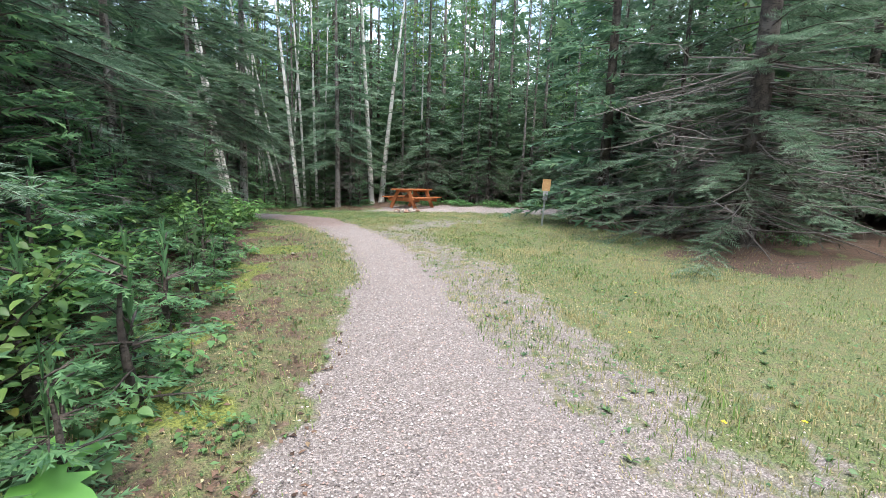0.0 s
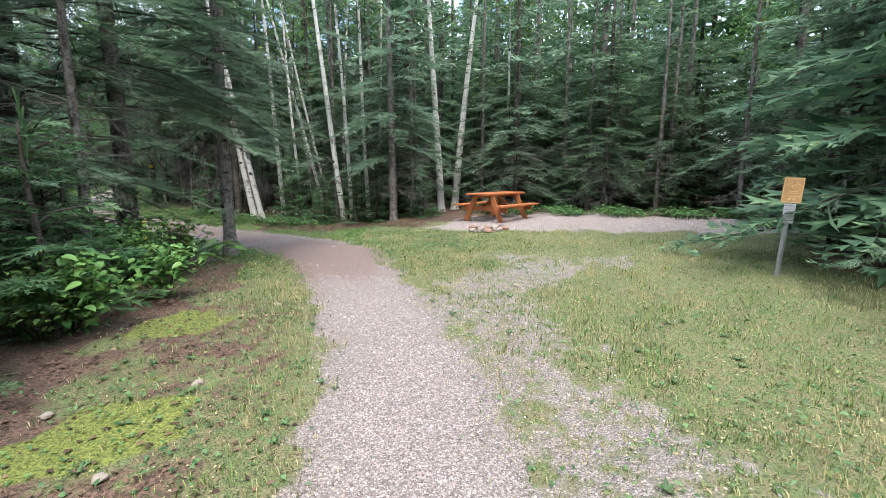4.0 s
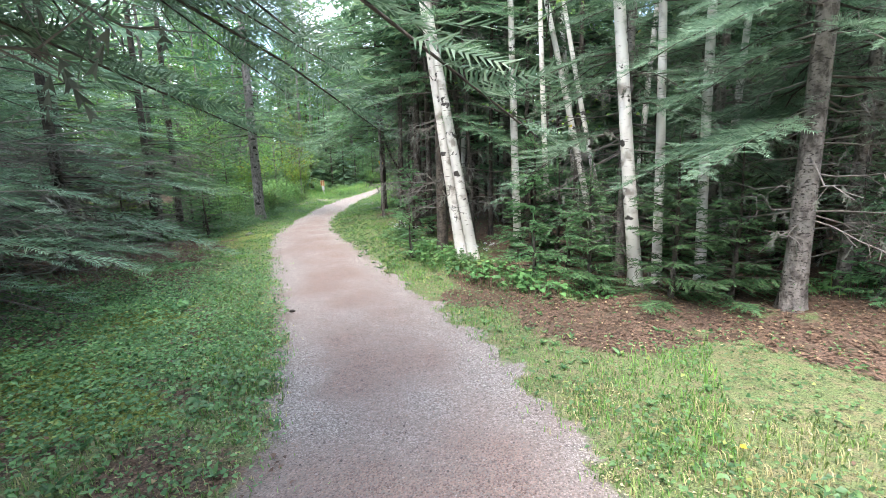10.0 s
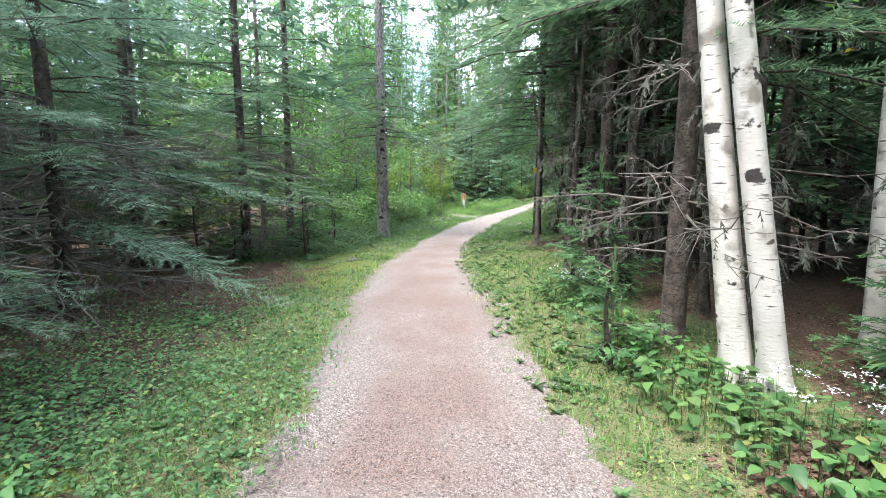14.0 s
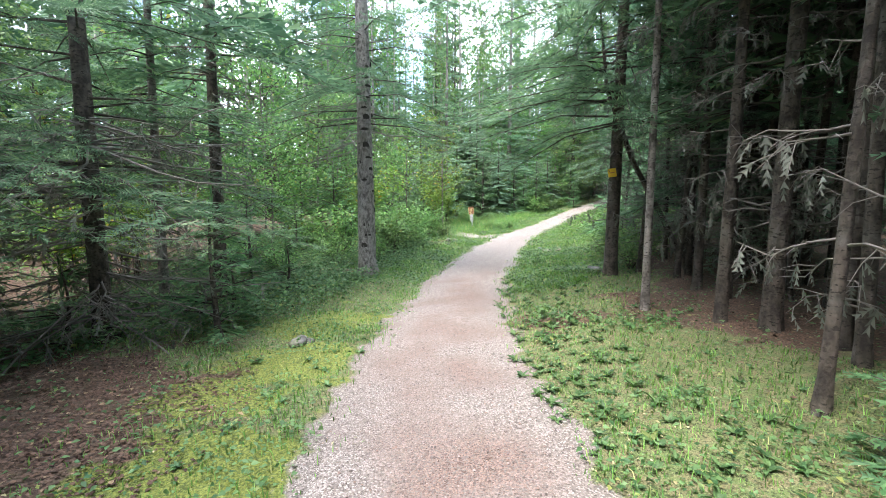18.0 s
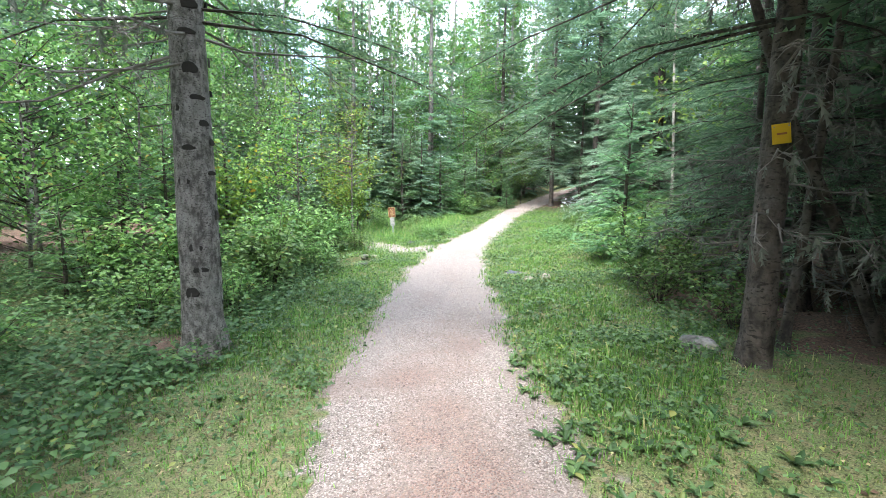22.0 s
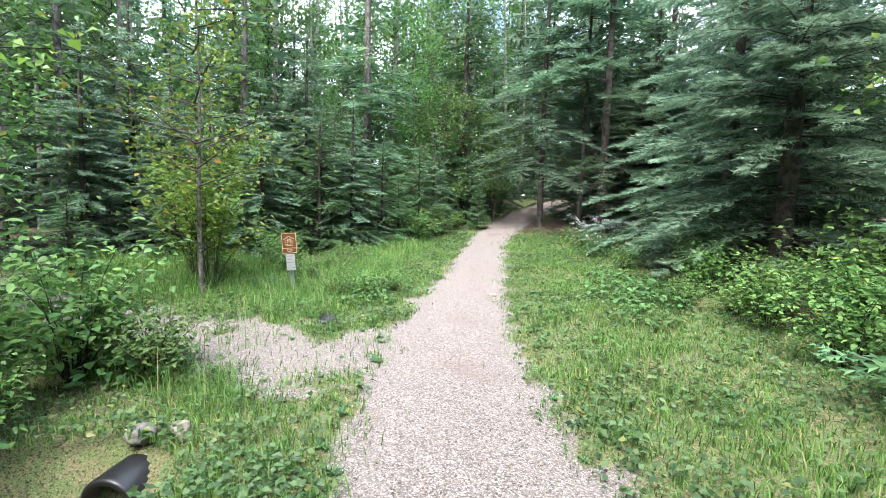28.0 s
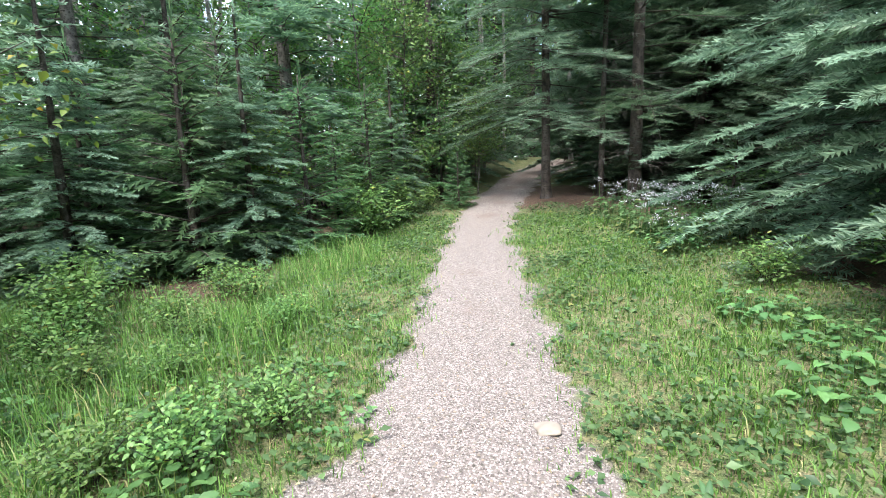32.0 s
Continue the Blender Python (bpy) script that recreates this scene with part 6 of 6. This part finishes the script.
def lettering(body, size, m, material, parent):
    """Raised letters facing -y, as one mesh."""
    cu = bpy.data.curves.new("lettering", "FONT")
    cu.body, cu.size, cu.extrude, cu.align_x, cu.align_y = body, size, 0.0015, "CENTER", "CENTER"
    ob = new("lettering_curve", cu)
    me = bpy.data.meshes.new_from_object(ob)
    bpy.data.objects.remove(ob)
    me.transform(m @ pose(0, 0, 0, 90))
    me.materials.clear()
    me.materials.append(material)
    part("lettering", me, parent)


def campsite_sign(x, y, turn, face, ink, height, lean, label, word=""):
    """Brown symbol plate and a pale notice on a steel channel post; faces -y before it is turned."""
    e = new("campsite_sign")
    tagged(e, label, "sign")
    bm = box_bm((0.055, 0.006, height), pose(0, 0, height / 2 - 0.05))
    box_bm((0.007, 0.03, height), pose(-0.026, -0.015, height / 2 - 0.05), bm)
    box_bm((0.007, 0.03, height), pose(0.026, -0.015, height / 2 - 0.05), bm)
    part_bm("post", bm, M_STEEL, e, "grey steel channel post")
    top = height - 0.05
    plate = part_bm("plate", box_bm((0.25, 0.008, 0.36), pose(0, -0.036, top - 0.15)), face, e, bevel=0.003)
    edge = bmesh.new()
    for cx, cz, w, h in ((0, 0.168, 0.24, 0.008), (0, -0.168, 0.24, 0.008), (-0.116, 0, 0.008, 0.336), (0.116, 0, 0.008, 0.336), (0, -0.085, 0.24, 0.008)):
        box_bm((w, 0.003, h), pose(cx, -0.0425, top - 0.15 + cz), edge)
    part_bm("plate_border", edge, ink, plate)
    for s in (-1, 1):
        part_bm("roof_mark", box_bm((0.105, 0.003, 0.010), pose(s * 0.045, -0.0425, top - 0.055, 0, s * 32)), ink, plate)
    a = np.arange(17) * 2 * math.pi / 16
    for s in (-1, 1):
        V, F = tube(np.stack([s * 0.040 + 0.026 * np.cos(a), np.full(17, -0.0415), top - 0.118 + 0.026 * np.sin(a)], -1), np.full(17, 0.0032), 6, cap=False)
        part("wheel_mark", mesh_of("wheel_mark", V, F, ink), plate)
    pic = bmesh.new()
    for cx, cz, w, tilt in ((-0.022, -0.100, 0.052, -62), (0.018, -0.100, 0.056, 52), (0.0, -0.083, 0.056, 0), (-0.012, -0.108, 0.05, 68), (0.030, -0.098, 0.06, 60), (-0.024, -0.074, 0.022, 0), (0.024, -0.066, 0.026, 0)):
        box_bm((w, 0.003, 0.006), pose(cx, -0.0425, top + cz, 0, tilt), pic)
    part_bm("bicycle_mark", pic, ink, plate)
    for k in (0, 1):
        part_bm("text_bar", box_bm((0.13 - 0.02 * k, 0.003, 0.008), pose(0, -0.0425, top - 0.165 - 0.024 * k)), ink, plate)
    if word:
        lettering(word, 0.062, pose(0, -0.0425, top - 0.276), ink, plate)
    for s in (-1, 1) if not word else ():
        part_bm("number_bar", box_bm((0.034, 0.003, 0.030), pose(s * 0.026, -0.0425, top - 0.275)), ink, plate)
    note = part_bm("notice", box_bm((0.145, 0.005, 0.28), pose(0, -0.036, top - 0.48)), M_PAPER, e, "weathered pale notice", bevel=0.002)
    for cx, cz, w, h in ((0.0, 0.108, 0.12, 0.005), (-0.02, 0.055, 0.08, 0.004), (0.0, 0.0, 0.125, 0.006), (0.0, -0.098, 0.125, 0.006), (0.01, -0.05, 0.07, 0.004)):
        part_bm("notice_mark", box_bm((w, 0.002, h), pose(cx, -0.0395, top - 0.48 + cz)), M_INK, note)
    for dz in (-0.03, -0.29, -0.36, -0.48, -0.60):
        bm = bmesh.new()
        bmesh.ops.create_cone(bm, cap_ends=True, segments=8, radius1=0.009, radius2=0.007, depth=0.012, matrix=pose(0, -0.045, top + dz, 90))
        part_bm("bolt", bm, M_STEEL, e)
    e.matrix_basis = pose(x, y, float(land(x, y)), lean[0], lean[1], turn) @ Matrix.Diagonal((0.8, 0.8, 0.8, 1))


campsite_sign(3.93, 12.78, -26, M_OCHRE, M_TAN, 1.50, (0, 3), "faded ochre campsite sign on a grey steel post in grass")
campsite_sign(-17.95, 35.05, 32, M_BROWN, M_CREAM, 1.08, (0, -5), "brown campsite sign with bicycle symbol on a steel post", "CD")
mk = new("trail_marker")
tagged(mk, "yellow trail marker tag fixed to a dark spruce trunk", "trail marker")
part_bm("tag", box_bm((0.115, 0.006, 0.125)), M_SIGNYELLOW, mk, bevel=0.002)
part_bm("arrow_mark", box_bm((0.06, 0.003, 0.012), pose(0, -0.005, 0)), M_STAIN, mk)
for s in (-1, 1):
    bm = bmesh.new()
    bmesh.ops.create_cone(bm, cap_ends=True, segments=8, radius1=0.005, radius2=0.004, depth=0.006, matrix=pose(s * 0.045, -0.005, 0.045, 90))
    part_bm("nail", bm, M_STEEL, mk)
mk.matrix_basis = pose(-9.80, 28.43, 1.80, 0, -8, 28)

# a spruce cone on the trail, dandelions
V, F = tube([(-0.035, 0, 0), (-0.02, 0, 0.002), (0.01, 0, 0.002), (0.035, 0, 0)], [0.006, 0.016, 0.015, 0.004], 10, 0.2, 3)
tagged(new("spruce_cone", mesh_of("spruce_cone", V, F, M_CHAR)), "dark spruce cone lying on the gravel", "cone").matrix_basis = pose(-5.15, 19.55, float(land(-5.15, 19.55)) + 0.04, 0, 0, 30)
M_DANDY = make_plain("yellow_petals", (0.75, 0.55, 0.02), (0.85, 0.65, 0.05), 40, 0.7, 0)


def dandelion(x, y, h=0.07, mat=M_DANDY, label="yellow dandelion flower in grass"):
    r = np.random.default_rng(int(abs(x * 1000)))
    e = new("dandelion")
    stem, head = Pile(), Pile()
    rods(stem, np.array([[0, 0, -0.01]]), np.array([[0.005, 0, h]]), 0.002, 0.002)
    n = 24
    a = r.uniform(0, 6.28, n)
    leaves(head, np.array([[0.005, 0, h]] * n), np.stack([np.cos(a), np.sin(a), r.uniform(0, 0.6, n)], -1), np.array([[0, 0, 1.0]] * n), 0.018, 0.008)
    part("stem", stem.mesh("stem", M_GRASS), e)
    part("flower_head", head.mesh("flower_head", mat), e)
    e.matrix_basis = pose(x, y, float(land(x, y)) + 0.02)
    tagged(e, label, "flower", "dandelions")


for x, y in ((0.27, 4.69), (0.73, 4.56), (0.75, 6.0), (-3.6, 12.4), (-1.0, 18.4), (1.7, 7.0)):
    dandelion(x, y)

# ---- small ground cover ----
def scatter(n, lo, hi, weight, seed):
    """Random places with a chance given by weight(x, y)."""
    r = np.random.default_rng(seed)
    x, y = r.uniform(lo[0], hi[0], n), r.uniform(lo[1], hi[1], n)
    bare = np.ones(n)
    for a, b, q in ((-16.2, 31.15, 0.48), (-15.95, 31.35, 0.34), (-16.8, 34.08, 0.22), (-12.85, 31.62, 0.24), (1.78, 18.12, 0.4)):
        bare = bare * (np.hypot(x - a, y - b) > q)
    ok = r.uniform(0, 1, n) < weight(x, y) * bare
    return x[ok], y[ok], r


def near_trail(x, y, far=5.0):
    return np.clip(1.15 - np.maximum(off_line(TRAIL, x, y), 0) / far, 0, 1)


def inside(x, y):
    """1 on the bare trail itself."""
    return ramp_to(off_line(TRAIL, x, y) + 0.10 * waves(x, y, 0.35, 14) + 0.07 * waves(x, y, 1.3, 24), 0.06, -0.26)


def ground_z(x, y):
    o = np.minimum(np.minimum(off_line(TRAIL, x, y), off_line(PAD, x, y)), off_line(SPUR, x, y))
    return land(x, y) + ramp_to(o, 0.12, 0.7) * (0.035 * waves(x, y, 1.6, 21) + 0.018 * waves(x, y, 0.55, 22) + 0.02)


def grass_field(name, n, lo, hi, weight, tall, width, seed, label, mat=M_GRASS):
    x, y, r = scatter(n, lo, hi, weight, seed)
    m = len(x)
    z = ground_z(x, y)
    h = tall * r.uniform(0.35, 1.2, m) * (0.45 + 0.6 * np.clip(waves(x, y, 1.3, 15) + 0.5, 0, 1) + 0.5 * np.clip(waves(x, y, 0.3, 25), 0, 1))
    a, b = r.uniform(0, 6.283, m), r.uniform(0.15, 0.85, m)
    sx, sy = np.cos(a) * width, np.sin(a) * width
    bx, by = -np.sin(a + 0.5) * h * b, np.cos(a + 0.5) * h * b
    V = np.stack([np.stack([x - sx, y - sy, z - 0.005], -1), np.stack([x + sx, y + sy, z - 0.005], -1),
                  np.stack([x + bx * 0.35 + sx * 0.7, y + by * 0.35 + sy * 0.7, z + h * 0.6], -1), np.stack([x + bx * 0.35 - sx * 0.7, y + by * 0.35 - sy * 0.7, z + h * 0.6], -1),
                  np.stack([x + bx, y + by, z + h * (1 - 0.3 * b)], -1)], 1).reshape(-1, 3)
    base = np.arange(m)[:, None] * 5
    F = np.concatenate([base + [0, 1, 2], base + [0, 2, 3], base + [3, 2, 4]], 1).reshape(-1, 3)
    tagged(new(name, mesh_of(name, V, F, mat)), label, "grass", kind="stuff")


def grassy(x, y):
    return meadow(x, y) * (1 - inside(x, y)) * (1 - 0.92 * stony(x, y)) * (1 - 0.8 * needly(x, y)) * (1 - 0.7 * mossy(x, y)) * near_trail(x, y, 6) * (0.6 + 0.4 * ramp_to(waves(x, y, 0.7, 75), -0.5, 0.4))


grass_field("grass", 420000, (-5, 1), (7, 19), grassy, 0.050, 0.0032, 41, "short patchy grass beside the gravel trail")
grass_field("verge_grass", 300000, (-14, 16), (-1, 30), grassy, 0.060, 0.0034, 42, "short grass along the woodland trail", M_LUSH)
grass_field("glade_grass", 460000, (-22, 27), (-10, 42), grassy, 0.078, 0.0038, 43, "lush grass in the sunny glade", M_LUSH)
grass_field("tall_grass", 42000, (-22, 32), (-15.5, 40), lambda x, y: meadow(x, y) * ramp_to(off_line(TRAIL, x, y), 0.5, 1.3) * (1 - stony(x, y)), 0.30, 0.003, 44, "tall seeding grass around the sign", M_LUSH)


grass_field("grass_tufts", 60000, (-4, 1), (7, 19), lambda x, y: grassy(x, y) * ramp_to(waves(x, y, 0.45, 77), 0.1, 0.7), 0.085, 0.0045, 45, "bright tufts of longer grass", M_LUSH)


def leaf_field(name, n, lo, hi, weight, size, tall, seed, label, mat, category="plants", flat=False):
    x, y, r = scatter(n, lo, hi, weight, seed)
    m = len(x)
    pile = Pile()
    z = ground_z(x, y) + (r.uniform(0.004, 0.02, m) if flat else tall * r.uniform(0.15, 1.0, m))
    a = r.uniform(0, 6.283, m)
    leaves(pile, np.stack([x, y, z], -1), np.stack([np.cos(a), np.sin(a), r.uniform(-0.3, 0.3, m) * (0.3 if flat else 1)], -1),
           np.array([[0, 0, 1.0]]) + (0.2 if flat else 0.4) * r.normal(size=(m, 3)), size * r.uniform(0.5, 1.3, m), size * 0.7 * r.uniform(0.6, 1.2, m), 0.15)
    tagged(new(name, pile.mesh(name, mat)), label, category, kind="stuff")


def leafy(x, y):
    patch = ramp_to(waves(x, y, 1.1, 16) + 0.4 * waves(x, y, 0.35, 17), -0.1, 0.5)
    return (0.25 + 0.75 * patch) * (1 - inside(x, y)) * (1 - stony(x, y)) * near_trail(x, y, 5) * (1 - 0.55 * needly(x, y))


def clover_bank(x, y):
    return np.maximum(np.maximum(np.exp(-((x + 5.6) ** 2 + (y - 17.9) ** 2) / 2.2), np.exp(-((x + 7.2) ** 2 + (y - 18.9) ** 2) / 2.0)), 0.35 * np.exp(-((x + 8.4) ** 2 + (y - 20.4) ** 2) / 1.2)) * (1 - inside(x, y)) * ramp_to(off_line(TRAIL, x, y), -0.1, 0.2)


leaf_field("ground_herbs", 230000, (-17, 14), (1, 32), leafy, 0.038, 0.08, 51, "small green herbs in the trail verge", M_HERB)
leaf_field("glade_herbs", 190000, (-22, 27), (-10, 43), leafy, 0.05, 0.10, 52, "small green herbs in the glade", M_HERB)
leaf_field("woodland_herbs", 80000, (-20, 20.5), (-12, 31), lambda x, y: ramp_to(off_line(TRAIL, x, y), 0.9, 1.5) * (1 - needly(x, y)), 0.06, 0.26, 56, "green woodland plants between young spruces", M_HERB)
leaf_field("start_herbs", 45000, (-5, 1), (7, 18), leafy, 0.038, 0.055, 53, "clover and plantain in short grass", M_HERB)
leaf_field("clover_bank", 170000, (-10, 15), (-2, 23), clover_bank, 0.04, 0.09, 54, "dense bank of low clover leaves beside the trail", M_HERB)
leaf_field("thatch", 110000, (-4, 2), (7, 19), lambda x, y: grassy(x, y) * ramp_to(waves(x, y, 0.9, 71), -0.5, 0.5), 0.02, 0.0, 65, "dry straw-coloured thatch in short grass", M_STRAW, "dry grass", True)
leaf_field("glade_thatch", 40000, (-20, 20), (-4, 41), lambda x, y: grassy(x, y) * ramp_to(waves(x, y, 0.9, 72), -0.2, 0.6), 0.024, 0.03, 66, "dry straw and small fallen leaves in the verge", M_STRAW, "dry grass")
def rosette_field(name, n, lo, hi, weight, size, seed, label):
    """Low rosettes of lance-shaped leaves."""
    x, y, r = scatter(n, lo, hi, weight, seed)
    m = len(x)
    pile = Pile()
    z = ground_z(x, y)
    size = size * r.uniform(0.5, 1.3, m)
    for k in range(6):
        a = k * 1.05 + r.uniform(-0.5, 0.5, m)
        leaves(pile, np.stack([x, y, z + 0.005], -1), np.stack([np.cos(a), np.sin(a), r.uniform(0.25, 0.9, m)], -1), np.array([[0, 0, 1.0]]) + 0.2 * r.normal(size=(m, 3)), size * r.uniform(0.7, 1.2, m), size * 0.36, 0.12, True)
    tagged(new(name, pile.mesh(name, M_HERB)), label, "plants", kind="stuff")


def weedy(x, y):
    return ramp_to(waves(x, y, 1.4, 18), -0.3, 0.6) * ramp_to(off_line(TRAIL, x, y), -0.05, 0.15) * near_trail(x, y, 3) * (1 - 0.7 * stony(x, y))


rosette_field("rosette_weeds", 3000, (-16, 16), (-1, 32), weedy, 0.06, 57, "leafy rosettes and plantains along the trail edge")
rosette_field("verge_weeds", 2600, (-11.5, 21), (-5, 29), lambda x, y: right_of(TRAIL, x, y) * ramp_to(off_line(TRAIL, x, y), -0.12, 0.08) * ramp_to(off_line(TRAIL, x, y), 1.3, 0.5), 0.075, 60, "broad-leaved weeds along the shaded trail verge")
rosette_field("glade_weeds", 3600, (-20, 28), (-10, 42), weedy, 0.065, 58, "leafy weeds in the glade grass")
rosette_field("start_weeds", 2200, (-4, 2), (6, 17), weedy, 0.045, 59, "small weeds in the short grass")
leaf_field("leaf_litter", 130000, (-12, 2), (7, 32), lambda x, y: needly(x, y) * near_trail(x, y, 5) * (1 - inside(x, y)), 0.042, 0.0, 55, "fallen brown leaves on the forest floor", M_DRYLEAF, "leaves", True)


leaf_field("dry_leaf_bed", 30000, (-12.5, 18.2), (-7.2, 23.5), lambda x, y: needly(x, y) * ramp_to(off_line(TRAIL, x, y), 0.4, 0.8), 0.034, 0.0, 67, "curled brown leaves and needles under low spruces", M_DRYLEAF, "leaves", True)
leaf_field("dry_leaf_bed", 22000, (-5.5, 19.3), (0.5, 22.6), lambda x, y: needly(x, y) * ramp_to(off_line(TRAIL, x, y), 0.2, 0.5), 0.036, 0.0, 68, "fallen brown leaves beneath the birches", M_DRYLEAF, "leaves", True)


def chip_field(name, n, lo, hi, weight, size, seed, label, mat=M_CHIPS):
    """Loose stone chips, four-sided and uneven."""
    x, y, r = scatter(n, lo, hi, weight, seed)
    m = len(x)
    o = off_line(TRAIL, x, y)
    z = ground_z(x, y) + np.where(o < 0, 0.012 + 0.02 * (1 - (1 - np.clip(-o / 0.6, 0, 1)) ** 2), 0.0)
    s = size * r.uniform(0.45, 1.25, m) ** 1.3
    a = r.uniform(0, 6.283, m)
    pts = []
    for k in range(4):
        q = s * r.uniform(0.6, 1.2, m)
        pts.append(np.stack([x + q * np.cos(a + k * 1.571), y + q * np.sin(a + k * 1.571), z - 0.15 * s + s * r.uniform(-0.1, 0.25, m)], -1))
    pts.append(np.stack([x + s * r.uniform(-0.3, 0.3, m), y + s * r.uniform(-0.3, 0.3, m), z + s * r.uniform(0.35, 0.85, m)], -1))
    V = np.stack(pts, 1).reshape(-1, 3)
    base = np.arange(m)[:, None] * 5
    F = np.concatenate([base + [k, (k + 1) % 4, 4] for k in range(4)], 1).reshape(-1, 3)
    tagged(new(name, mesh_of(name, V, F, mat)), label, "gravel", kind="stuff")


chip_field("trail_gravel", 145000, (-6, 2), (1, 15.6), lambda x, y: ramp_to(y, 15.5, 12.5) * np.maximum(inside(x, y), 0.6 * stony(x, y) * (off_line(PAD, x, y) > 0.2)), 0.0082, 61, "loose crushed stone on the trail and in thin grass")
chip_field("trail_gravel", 200000, (-14, 12.4), (1, 30), lambda x, y: ramp_to(y, 12.5, 15.5) * np.maximum(inside(x, y) * 0.8, 0.6 * stony(x, y)), 0.0076, 62, "fine pinkish crushed stone on the woodland trail", M_CHIPS_PINK)
chip_field("trail_gravel", 110000, (-20, 28), (-12, 44), lambda x, y: np.maximum(inside(x, y) * 0.8, 0.6 * stony(x, y)), 0.0082, 63, "loose crushed stone on the trail in the glade", M_CHIPS_GREY)
chip_field("pad_gravel", 60000, (0, 15), (9, 22.5), lambda x, y: ramp_to(off_line(PAD, x, y) + 0.3 * waves(x, y, 0.8, 9), 0.2, -0.2), 0.012, 64, "white crushed stone of the camping pad")
